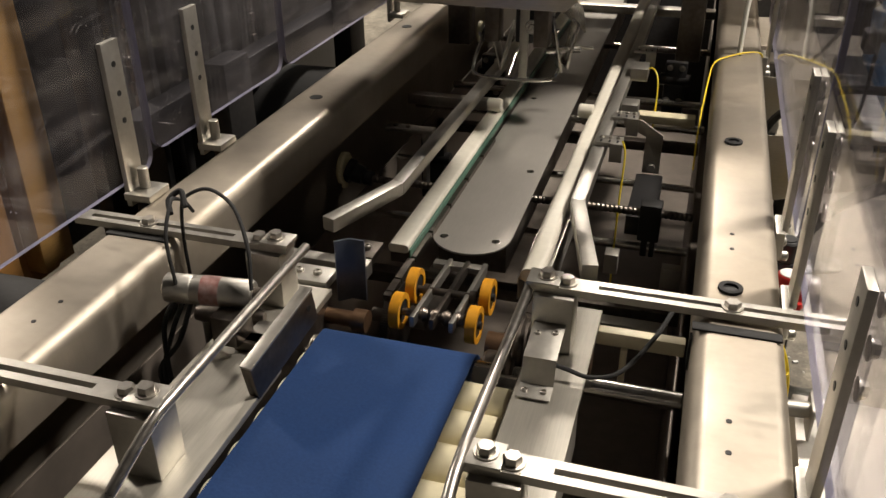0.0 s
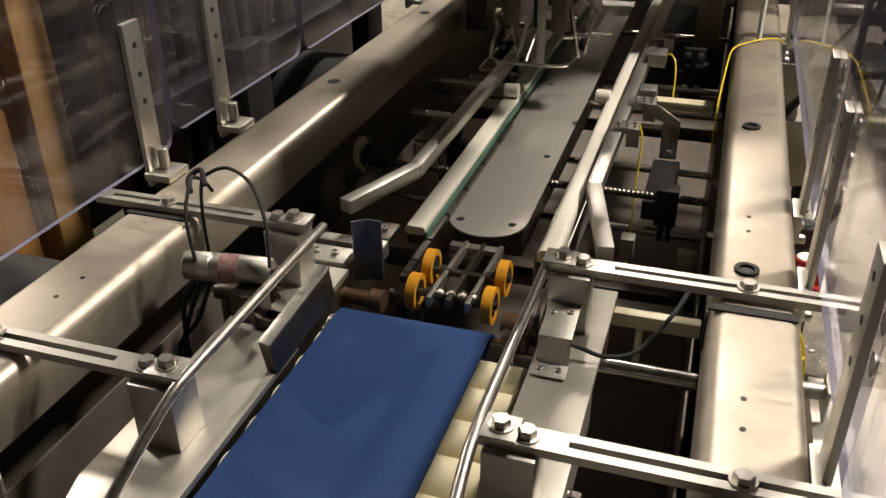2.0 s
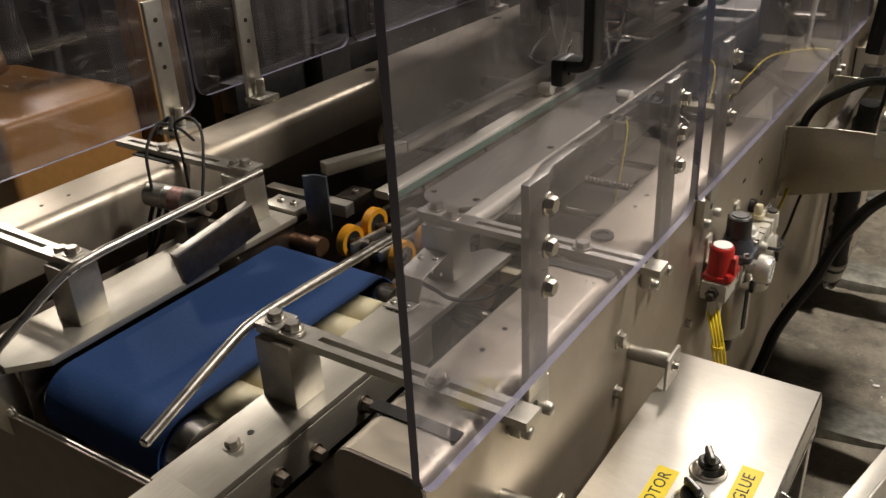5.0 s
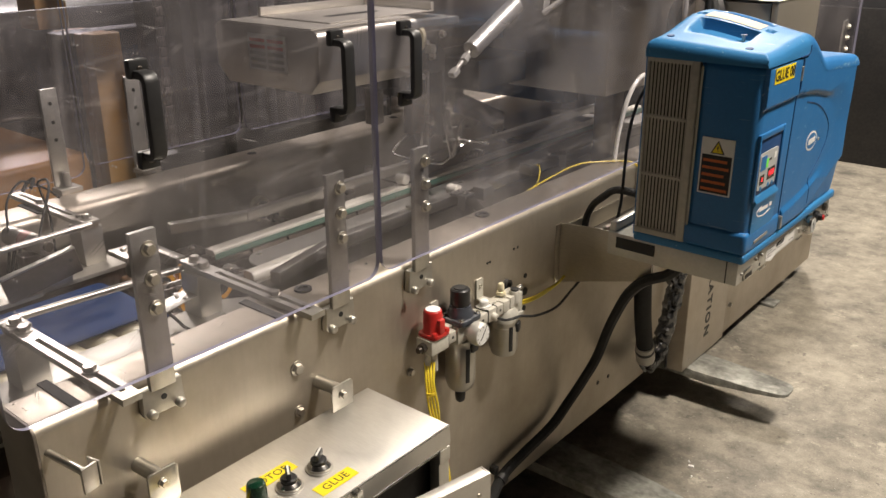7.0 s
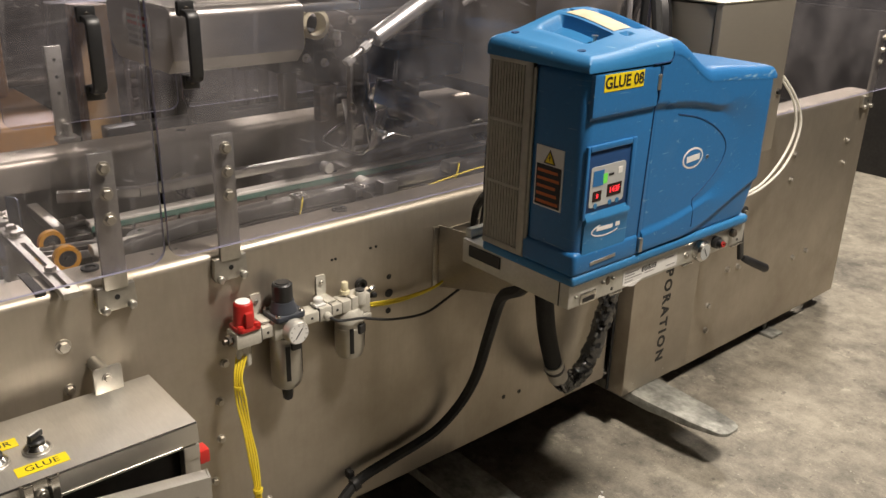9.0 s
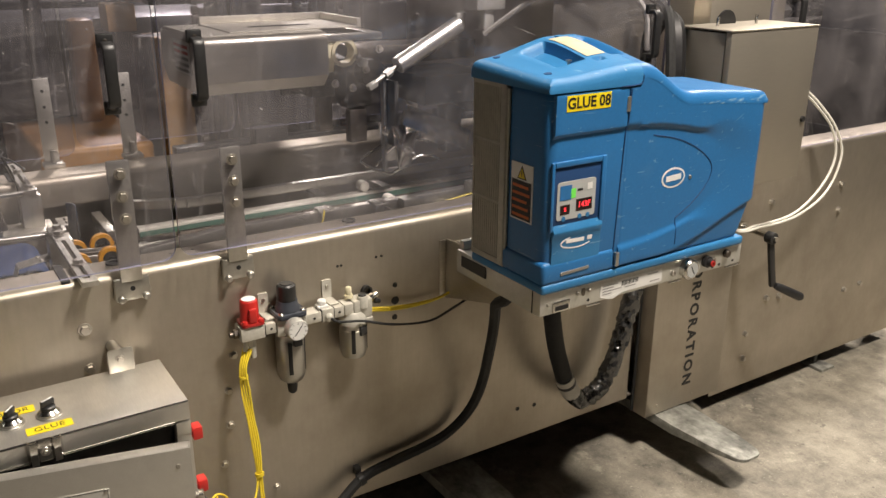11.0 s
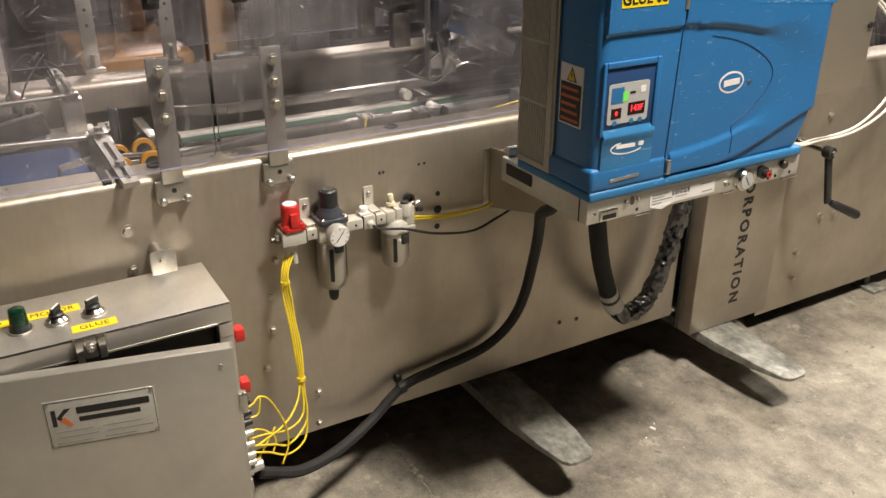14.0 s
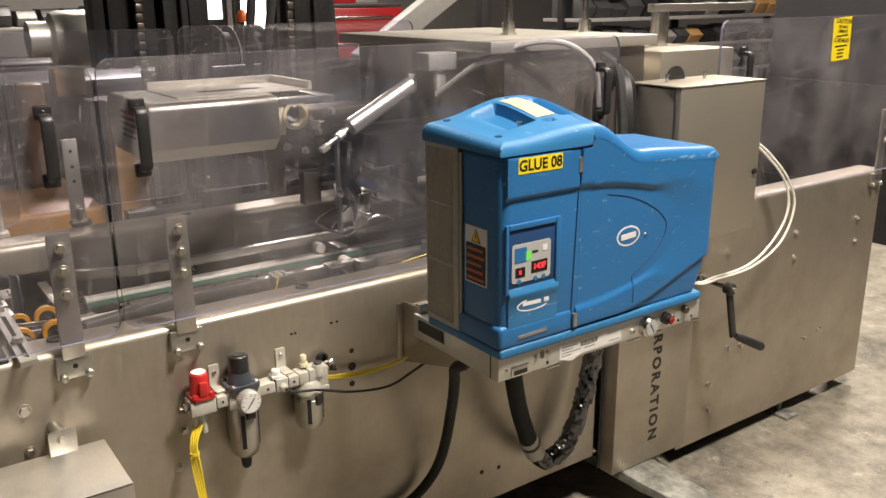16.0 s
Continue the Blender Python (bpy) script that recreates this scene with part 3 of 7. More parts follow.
# black gaskets that cross the beams under the guide arms
for yy in (0.028, 0.378):
    part("gasket", B(box(-0.106, -0.004, yy, yy + 0.016, TOP - 0.001, TOP + 0.0025, 0.001), box(-0.1065, -0.1035, yy, yy + 0.016, TOP - 0.06, TOP - 0.014, 0.0005)), RUBBER, frame_t, "black rubber strip across the beam")
for yy in (0.07, 0.390):
    part("gasket", box(-0.925, -0.828, yy, yy + 0.016, TOP - 0.001, TOP + 0.0025, 0.001), RUBBER, frame_t, "black rubber strip across the beam")
# holes with grommets on the beam tops
for gx, gy in ((-0.062, 1.0), (-0.063, 0.484)):
    g = part("grommet", ring((gx, gy, TOP - 0.001), (gx, gy, TOP + 0.004), 0.0155, 0.0095), RUBBER, frame_t, "black rubber grommet in the beam top")
    part("hole", cyl((gx, gy, TOP - 0.0005), (gx, gy, TOP + 0.0008), 0.0095, 20), INK, g)
for gx, gy, r in ((-0.879, 1.021, 0.0135), (-0.882, 1.60, 0.0135)):
    part("hole", cyl((gx, gy, TOP - 0.001), (gx, gy, TOP + 0.0008), r, 20), INK, frame_t)
for gx, gy in ((-0.062, 0.22), (-0.062, 0.172), (-0.062, 0.64), (-0.062, 0.595), (-0.866, 0.219), (-0.868, 0.172)):
    part("screw_hole", cyl((gx, gy, TOP - 0.001), (gx, gy, TOP + 0.0007), 0.0032, 12), INK, frame_t)
# bolts and holes on the outer side of the panel
for by, bz, r in ((0.405, 0.766, 0.010), (0.688, 0.636, 0.007), (0.671, 0.556, 0.007), (0.668, 0.472, 0.007), (0.647, 0.380, 0.007),
                  (0.763, 0.278, 0.007), (0.760, 0.19, 0.007), (0.404, 0.683, 0.008)):
    part("bolt", hexbolt((0.0, by, bz), (1, 0, 0), r, 0.007), BOLT, frame_t)
for by, bz in ((2.44, 0.701), (2.80, 0.707), (2.805, 0.616), (3.18, 0.698), (3.182, 0.613), (2.396, 0.256), (2.403, 0.163), (2.922, 0.298), (3.016, 0.302), (2.482, 0.364), (2.548, 0.358)):
    part("bolt", hexbolt((0.0, by, bz), (1, 0, 0), 0.0085, 0.009), BOLT, frame_t)
for by, bz, r in ((0.938, 0.788, 0.003), (0.947, 0.788, 0.003), (1.035, 0.791, 0.003), (1.049, 0.791, 0.003), (1.083, 0.712, 0.006), (1.083, 0.673, 0.010), (1.081, 0.631, 0.007),
                  (1.518, 0.26, 0.006), (1.46, 0.265, 0.006)):
    part("screw_hole", cyl((0.0, by, bz), (0.0012, by, bz), r, 14), INK, frame_t)
# post cover with cut-out lettering
post = part("post_cover", B(prism([(-0.004, 1.904), (0.051, 1.904), (0.0545, 1.9055), (0.055, 1.909), (0.055, 2.222), (0.051, 2.227), (-0.004, 2.227)], "z", 0.122, 0.80, 0.0005)), PANEL, frame_t, "raised stainless post cover with cut-out lettering")
part("lettering", text_bm("CORPORATION", 0.049, (0.0554, 2.068, 0.405), (0, 0, -1), (0, 1, 0), 0.0004, 0.0018, 1.34), INK, post, "cut-out black capital letters")
for by, bz in ((1.95, 0.150), (2.10, 0.150), (1.95, 0.72)):
    part("screw", capscrew((0.055, by, bz), (1, 0, 0), 0.003, 0.002), BOLT, post)
part("seam", box(0.0005, 0.004, 1.894, 1.9035, 0.125, 0.80, 0), INK, post)
# levelling foot
part("foot", B(box(-0.06, 0.03, 2.83, 2.90, 0.0, 0.012, 0.002), cyl((-0.03, 2.865, 0.012), (-0.03, 2.865, 0.09), 0.010, 12)), FORK, frame_t, "flat steel levelling foot")
# cross shafts
part("cross_shaft", cyl((-0.372, 0.405, 0.735), (-0.103, 0.405, 0.735), 0.0125, 18), BRIGHT, frame_t, "polished drive shaft")
part("cross_shaft", cyl((-0.81, 1.455, 0.712), (-0.108, 1.455, 0.712), 0.010, 14), BRIGHT, frame_t)
part("cross_bar", box(-0.81, -0.60, 1.385, 1.415, 0.735, 0.76, 0.002), MATTE, frame_t)
part("cross_bar", box(-0.29, -0.130, 1.405, 1.440, 0.735, 0.755, 0.002), CREAM, frame_t)
part("cross_bar", box(-0.80, -0.60, 0.575, 0.60, 0.735, 0.76, 0.002), MATTE, frame_t)
part("cross_bar", B(box(-0.225, -0.106, 0.484, 0.502, 0.748, 0.770, 0.002), box(-0.190, -0.181, 0.478, 0.492, 0.690, 0.7475, 0.002)), CREAM, frame_t, "cream bar with a short strut")
part("cross_bar", box(-0.80, -0.11, 2.42, 2.47, 0.735, 0.76, 0.002), MATTE, frame_t)


INKY = mat("black_greasy_plastic", (0.010, 0.010, 0.010), 0.6, 0.0, 0.2, 60)


def lead_screw(y):
    t = thing("lead_screw", (-0.48, y, 0.73), "threaded steel adjusting screw across the machine", "lead screw", "lead screws")
    n = 160
    part("thread", lathe((-0.80, y, 0.718), (-0.112, y, 0.718), [(k / n, 0.0085 if k % 2 else 0.0068) for k in range(n + 1)], 12), DARK_STEEL, t, "greasy screw thread")
    part("bearing", B(lathe((-0.812, y, 0.735), (-0.800, y, 0.735), [(0, 0.033), (0.7, 0.033), (1, 0.030)], 20), obox((-0.803, y - 0.012, 0.712), (0.010, 0.014, 0.03), 0, 0, 0, 0.003)), CREAM, t, "cream plastic flange bearing")
    part("hub", lathe((-0.800, y, 0.732), (-0.765, y, 0.722), [(0, 0.025), (0.35, 0.025), (0.4, 0.020), (1, 0.018)], 18), BLACK, t, "black bearing hub")
    part("collar", cyl((-0.765, y, 0.720), (-0.745, y, 0.718), 0.015, 14, 0.002), IRON_AND_SHADE, t)
    part("nut_block", B(box(-0.208, -0.168, y - 0.018, y + 0.018, 0.665, 0.740, 0.003), box(-0.200, -0.188, y - 0.012, y + 0.012, 0.63, 0.664, 0.002), box(-0.184, -0.174, y - 0.012, y + 0.012, 0.63, 0.664, 0.002)), INKY, t, "black plastic nut block")
    part("nut_block", box(-0.60, -0.56, y - 0.02, y + 0.02, 0.69, 0.745, 0.003), BLACK, t, "black plastic nut block")


lead_screw(0.978)
lead_screw(2.08)

# rods, nut blocks and brackets deep inside the frame
for yy, zz, r in ((1.06, 0.60, 0.009), (1.30, 0.63, 0.008), (1.78, 0.66, 0.010), (2.30, 0.66, 0.010)):
    part("cross_shaft", cyl((-0.807, yy, zz), (-0.1125, yy, zz), r, 14), BRIGHT, frame_t)
for yy, zz in ((0.86, 0.55), (1.62, 0.58)):
    part("cross_bar", box(-0.807, -0.1125, yy, yy + 0.03, zz, zz + 0.025, 0.002), DARK_STEEL, frame_t)


def nut_carrier(x, y, z):
    t = thing("nut_carrier", (x, y, z - 0.10), "black nut carrier plate with bright bolts inside the frame", "bracket", "nut carriers", under=frame_t)
    part("plate", box(x - 0.028, x + 0.028, y - 0.012, y + 0.012, z - 0.10, z + 0.05, 0.003), BLACK, t)
    part("collar", cyl((x - 0.04, y, z), (x + 0.04, y, z), 0.016, 16, 0.002), IRON_AND_SHADE, t)
    for dx in (-0.016, 0.016):
        part("bolt", hexbolt((x + dx, y - 0.012, z - 0.055), (0, -1, 0), 0.007, 0.006), BOLT, t)
        part("bolt", hexbolt((x + dx, y - 0.012, z + 0.035), (0, -1, 0), 0.006, 0.005), BOLT, t)


nut_carrier(-0.195, 1.80, 0.72)
nut_carrier(-0.700, 1.80, 0.70)
nut_carrier(-0.700, 1.25, 0.66)
sl = thing("slotted_plate", (-0.74, 1.40, 0.66), "dull slotted steel plate bolted inside the frame", "bracket", under=frame_t)
part("plate", box(-0.80, -0.69, 1.20, 1.23, 0.735, 0.743, 0.001), MATTE, sl)
part("upright", box(-0.712, -0.704, 1.20, 1.23, 0.60, 0.735, 0.001), MATTE, sl)
for dx in (-0.78, -0.75):
    part("screw", capscrew((dx, 1.215, 0.743), (0, 0, 1), 0.006, 0.005), BOLT, sl)


# ---- infeed conveyor ----
conv = thing("infeed_conveyor", (-0.48, 0.18, 0.70), "short infeed belt conveyor with blue belt and cream rollers", "conveyor")
BX0, BX1 = -0.589, -0.370
loop = arc(0.002, 0.720, 0.050, 90, 265, 16) + arc(0.372, 0.732, 0.038, 275, 450, 12)
belt_bm = bmesh.new()
inner = arc(0.002, 0.720, 0.0475, 90, 265, 16) + arc(0.372, 0.732, 0.0355, 275, 450, 12)
vo = [[belt_bm.verts.new((x, y, z)) for y, z in loop] for x in (BX0, BX1)]
vi = [[belt_bm.verts.new((x, y, z)) for y, z in inner] for x in (BX0, BX1)]
n = len(loop)
for k in range(n):
    j = (k + 1) % n
    belt_bm.faces.new((vo[0][k], vo[0][j], vo[1][j], vo[1][k]))
    belt_bm.faces.new((vi[0][k], vi[1][k], vi[1][j], vi[0][j]))
    for s in (0, 1):
        belt_bm.faces.new((vo[s][k], vi[s][k], vi[s][j], vo[s][j]))
belt = part("belt", belt_bm, BELT, conv, "royal blue woven conveyor belt")
for ry in (0.325, 0.268, 0.205, 0.142, 0.080):
    part("roller", lathe((-0.600, ry, 0.733), (-0.306, ry, 0.733), [(0, 0.010), (0.01, 0.010), (0.011, 0.0295), (0.97, 0.0295), (0.98, 0.026), (0.981, 0.008), (1, 0.008)], 24), CREAM, conv, "cream nylon roller")
part("drum", lathe((-0.612, 0.002, 0.720), (-0.312, 0.002, 0.720), [(0, 0.012), (0.04, 0.012), (0.041, 0.044), (0.91, 0.044), (0.92, 0.040), (0.921, 0.012), (1, 0.012)], 28), BRIGHT, conv, "steel end drum")
part("drum", lathe((-0.612, 0.372, 0.732), (-0.306, 0.372, 0.732), [(0, 0.010), (0.04, 0.010), (0.041, 0.032), (0.90, 0.032), (0.91, 0.020), (1, 0.020)], 24), BRIGHT, conv, "steel end drum")
# side plates
ST = 0.785
part("side_plate", prism([(-0.302, -0.10), (-0.222, -0.094), (-0.222, 0.515), (-0.262, 0.515), (-0.302, 0.46)], "z", ST - 0.010, ST, 0.001), SLAB, conv, "flat brushed steel side plate")
part("side_plate", prism([(-0.700, -0.052), (-0.628, -0.062), (-0.592, -0.020), (-0.596, 0.27), (-0.608, 0.28), (-0.608, 0.46), (-0.712, 0.46), (-0.712, -0.01)], "z", ST - 0.010, ST, 0.001), SLAB, conv, "flat brushed steel side plate")
part("end_plate", prism([(-0.295, -0.42), (-0.160, -0.42), (-0.181, -0.100), (-0.288, -0.091)], "z", ST, ST + 0.008, 0.001), SLAB, conv, "wide steel end plate with slotted bolt holes")
for bx, by in ((-0.270, -0.161), (-0.235, -0.160)):
    part("bolt", B(obox((bx, by, ST + 0.0092), (0.022, 0.030, 0.002), 0, 0, 25, 0.0005), cyl((bx, by - 0.004, ST + 0.010), (bx, by - 0.004, ST + 0.0145), 0.0075, 6), cyl((bx, by + 0.010, ST + 0.010), (bx, by + 0.010, ST + 0.0125), 0.004, 10)), DARK_STEEL, conv, "dark bolt on a small clip")
part("bolt", hexbolt((-0.264, -0.019, ST), (0, 0, 1), 0.0085, 0.007), BOLT, conv)
part("screw_hole", cyl((-0.263, 0.007, ST - 0.0002), (-0.263, 0.007, ST + 0.0008), 0.004, 12), INK, conv)
part("screw_hole", cyl((-0.185, -0.13, ST + 0.0078), (-0.185, -0.13, ST + 0.0088), 0.004, 12), INK, conv)
part("edge_angle", B(box(-0.228, -0.222, -0.09, 0.30, 0.722, 0.7745, 0.001)), SLAB, conv, "steel edge angle under the side plate")
for by in (0.0, 0.06, 0.15):
    part("bolt", hexbolt((-0.222, by, 0.745 if by != 0.06 else 0.735), (1, 0, 0), 0.009, 0.012), DARK_STEEL, conv)
part("side_web", box(-0.306, -0.300, -0.05, 0.46, 0.62, 0.774, 0.001), DARK_STEEL, conv)
part("side_web", box(-0.622, -0.616, -0.05, 0.46, 0.62, 0.774, 0.001), DARK_STEEL, conv)
part("bearing_bracket", prism([(-0.085, 0.775), (-0.085, 0.70), (-0.06, 0.66), (-0.04, 0.66), (-0.05, 0.775)], "x", -0.676, -0.632, 0.001), STEEL, conv, "bent steel corner bracket")
part("fastener", hexbolt((-0.60, -0.08, 0.74), (0, -1, 0), 0.006, 0.005), BOLT, conv)


# ---- guide arms: slotted flat bars that carry the guide rods ----
def slotted_plate(xs, ys, z0, z1):
    """A flat bar with one slot in its middle cell."""
    bm = bmesh.new()
    g = [[bm.verts.new((x, y, z0)) for y in ys] for x in xs]
    faces = [bm.faces.new((g[i][j], g[i + 1][j], g[i + 1][j + 1], g[i][j + 1])) for i in range(3) for j in range(3) if (i, j) != (1, 1)]
    up = bmesh.ops.extrude_face_region(bm, geom=faces, use_keep_orig=True)
    for v in up["geom"]:
        if isinstance(v, bmesh.types.BMVert):
            v.co.z = z1
    return bm


def guide_arm(x_in, x_out, y, w=0.029):
    """A slotted flat bar that lies across a side beam, from its inner to its outer end, with its post and bolts."""
    z0, z1 = TOP + 0.003, TOP + 0.013
    s = 1 if x_out > x_in else -1
    t = thing("guide_arm", (x_in, y, ST), "slotted flat steel arm bolted across the side beam", "guide arm", "slotted guide arms", under=frame_t)
    a, b = x_in + s * 0.085, x_out - s * 0.022
    lo = lambda p, q: (min(p, q), max(p, q))
    part("bar", slotted_plate(sorted((x_in, a, b, x_out)), [y - w / 2, y - 0.0042, y + 0.0042, y + w / 2], z0, z1), MATTE, t, "slotted flat bar")
    part("clamp_plate", box(*lo(x_in - s * 0.004, x_in + s * 0.038), y - w / 2 - 0.004, y + w / 2 + 0.003, z1, z1 + 0.006, 0.001), MATTE, t)
    part("post", box(*lo(x_in + s * 0.006, x_in + s * 0.058), y - 0.024, y + 0.024, ST, z0, 0.0015), MATTE, t, "square steel post")
    for dx in (0.020, 0.0455):
        part("bolt", hexbolt((x_in + s * dx, y, z1 + (0.006 if dx < 0.03 else 0)), (0, 0, 1), 0.0095, 0.008), BOLT, t)
    bx = -0.062 if s > 0 else -0.868
    part("bolt", hexbolt((bx, y, z1), (0, 0, 1), 0.010, 0.007), BOLT, t)
    return t


guide_arm(-0.302, 0.047, 0.086)
guide_arm(-0.307, 0.047, 0.420)
guide_arm(-0.620, -0.985, 0.073)
guide_arm(-0.645, -0.985, 0.417)


ROD = mat("drawn_steel_rod", (0.50, 0.48, 0.44), 0.36, 1.0, 0.2, 90, (1, 1, 1), 0.3, 14, (0.3, 0.27, 0.23), 0.04, 0.08)


def guide_rod(points, name_label):
    t = thing("guide_rod", points[0], name_label, "guide rod", "bent guide rods", under=frame_t)
    part("rod", tube(points, 0.0063, 12), ROD, t)
    part("tip", lathe(points[-1], Vector(points[-1]) + (Vector(points[-1]) - Vector(points[-2])).normalized() * 0.004, [(0, 0.0063), (0.6, 0.0055), (1, 0.002)], 12), BRIGHT, t)


guide_rod([(-0.309, 0.434, 0.866), (-0.307, 0.30, 0.872), (-0.305, 0.14, 0.880), (-0.304, 0.075, 0.881), (-0.303, 0.03, 0.872), (-0.295, -0.099, 0.834)], "bent bright steel guide rod along the belt")
guide_rod([(-0.611, 0.398, 0.888), (-0.612, 0.30, 0.886), (-0.613, 0.14, 0.883), (-0.615, 0.085, 0.880), (-0.620, 0.035, 0.868), (-0.636, -0.066, 0.806)], "bent bright steel guide rod along the belt")

# inclined deflector block beside the belt
defl = thing("deflector_block", (-0.60, 0.27, ST), "inclined grey steel deflector block beside the belt", "deflector", under=frame_t)
part("block", obox((-0.593, 0.274, 0.8215), (0.015, 0.148, 0.052), 11.5, 0, -6, 0.002), DARK_STEEL, defl, "worn dark steel deflector plate")
part("edge", obox((-0.593, 0.269, 0.8475), (0.017, 0.148, 0.004), 11.5, 0, -6, 0.001), MATTE, defl)
part("screw_hole", moved(cyl((0.0072, 0.058, 0.006), (0.0082, 0.058, 0.006), 0.0045, 12), pose(-0.593, 0.274, 0.8215, 11.5, 0, -6)), INK, defl)
part("foot", box(-0.66, -0.606, 0.29, 0.34, ST, 0.80, 0.001), MATTE, defl)

# photo sensor / small motor with cables
sen = thing("cylinder_motor", (-0.69, 0.29, 0.84), "short polished cylinder motor with a red band and two cables", "motor")
part("body", lathe((-0.764, 0.294, 0.860), (-0.650, 0.318, 0.854), [(0, 0.017), (0.02, 0.0195), (0.30, 0.0195), (0.31, 0.0187), (0.34, 0.0195), (0.97, 0.0195), (1, 0.017)], 26), MATTE, sen, "polished steel cylinder")
part("band", ring((-0.716, 0.3041, 0.8575), (-0.692, 0.3092, 0.8562), 0.0198, 0.0190, 26), mat("faded_red_label", (0.42, 0.13, 0.11), 0.4, 0.3, 0.4, 90, (1, 1, 1), 0.8, 45, (0.5, 0.45, 0.42)), sen, "faded red label band")
part("cap", cyl((-0.650, 0.318, 0.854), (-0.642, 0.3197, 0.8535), 0.010, 14), DARK_STEEL, sen)
part("cradle", B(box(-0.69, -0.655, 0.27, 0.315, 0.80, 0.842, 0.002), box(-0.67, -0.61, 0.285, 0.31, ST, 0.80, 0.001)), DARK_STEEL, sen, "dark mounting cradle")
part("second_cylinder", lathe((-0.75, 0.33, 0.800), (-0.655, 0.345, 0.800), [(0, 0.010), (0.1, 0.012), (0.9, 0.012), (1, 0.008)], 18), DARK_STEEL, sen)
cab = thing("sensor_cable", (-0.76, 0.30, 0.86), "thin black looped cables from the cylinder motor", "cable")
part("cable", tube([(-0.742, 0.286, 0.872), (-0.755, 0.300, 0.93), (-0.765, 0.335, 0.962), (-0.775, 0.36, 0.955), (-0.79, 0.40, 0.93), (-0.80, 0.43, 0.90)], 0.0026, 8), RUBBER, cab)
part("cable", tube([(-0.642, 0.300, 0.872), (-0.655, 0.325, 0.92), (-0.69, 0.36, 0.955), (-0.735, 0.38, 0.965), (-0.765, 0.375, 0.955), (-0.785, 0.385, 0.93), (-0.805, 0.405, 0.86), (-0.80, 0.40, 0.75)], 0.0026, 8), RUBBER, cab)
part("tie", tube([(-0.758, 0.355, 0.948), (-0.772, 0.37, 0.962), (-0.785, 0.36, 0.952), (-0.775, 0.345, 0.94)], 0.004, 8), RUBBER, cab)
cb2 = thing("cable_bundle", (-0.76, 0.30, 0.70), "twisted black cables hanging beside the beam", "cable")
for k in range(3):
    part("cable", tube([(-0.742 + 0.006 * k, 0.286 + 0.01 * k, 0.855), (-0.775 + 0.01 * k, 0.29, 0.80 - 0.01 * k), (-0.765 - 0.008 * k, 0.27, 0.73), (-0.74 + 0.006 * k, 0.25, 0.66), (-0.72, 0.24, 0.58)], 0.0036, 8), RUBBER, cb2)

# blue-grey angle guide and adjusting foot beyond the belt
ang = thing("angle_guide", (-0.59, 0.50, 0.76), "upright slate-blue steel angle guide beyond the belt", "guide", under=frame_t)
part("angle", prism(thick_line([(-0.612, 0.489), (-0.595, 0.503), (-0.572, 0.503)], 0.004), "z", 0.745, 0.848, 0.0008), SLATE, ang)
adj = thing("slotted_bracket", (-0.67, 0.50, ST), "slotted steel bracket with two cap screws", "bracket", under=frame_t)
part("bracket", box(-0.70, -0.622, 0.47, 0.515, ST - 0.012, ST + 0.002, 0.001), MATTE, adj)
for bx in (-0.675, -0.645):
    part("screw", capscrew((bx, 0.493, ST + 0.002), (0, 0, 1), 0.007, 0.006), BOLT, adj)
adj2 = thing("slotted_bracket", (-0.60, 0.62, 0.76), "slotted steel bracket with two cap screws", "bracket", under=frame_t)
part("bracket", box(-0.645, -0.60, 0.60, 0.655, 0.748, 0.762, 0.001), DARK_STEEL, adj2)
part("screw", capscrew((-0.62, 0.63, 0.762), (0, 0, 1), 0.007, 0.006), BOLT, adj2)

# bent sensor bracket on the belt's other side
sb = thing("sensor_bracket", (-0.262, 0.33, ST), "small bent grey steel sensor bracket with cap screws", "bracket", under=frame_t)
part("sheet", prism(thick_line([(0.293, ST + 0.002), (0.322, ST + 0.002), (0.332, ST + 0.034), (0.398, ST + 0.044)], 0.002), "x", -0.297, -0.256, 0.0005), MATTE, sb)
for p in ((-0.289, 0.306, ST + 0.004), (-0.266, 0.307, ST + 0.004), (-0.288, 0.374, ST + 0.0425), (-0.266, 0.378, ST + 0.043)):
    part("screw", capscrew(p, (0, 0, 1), 0.0042, 0.003), BOLT, sb)
part("cable", tube([(-0.272, 0.348, ST + 0.02), (-0.245, 0.345, ST + 0.016), (-0.215, 0.345, ST + 0.010), (-0.18, 0.365, ST + 0.012), (-0.145, 0.42, ST + 0.035), (-0.125, 0.47, ST + 0.055)], 0.0030, 8), RUBBER, sb)

# ---- transfer wheels ----
wh = thing("wheel_carriage", (-0.45, 0.54, 0.70), "dark steel carriage with four yellow transfer wheels", "wheel carriage")
for wx, wy, wz in ((-0.513, 0.482, 0.752), (-0.508, 0.543, 0.760), (-0.395, 0.468, 0.758), (-0.393, 0.539, 0.762)):
    s = 1 if wx > -0.45 else -1
    w = part("wheel", ring((wx - 0.0075, wy, wz), (wx + 0.0075, wy, wz), 0.0275, 0.0185, 30), YEL_WHEEL, wh, "yellow polyurethane wheel")
    part("hub", B(cyl((wx - 0.006, wy, wz), (wx + 0.006, wy, wz), 0.0185, 24), cyl((wx, wy, wz), (wx + s * 0.011, wy, wz), 0.006, 12)), BLACK, w, "black wheel hub")
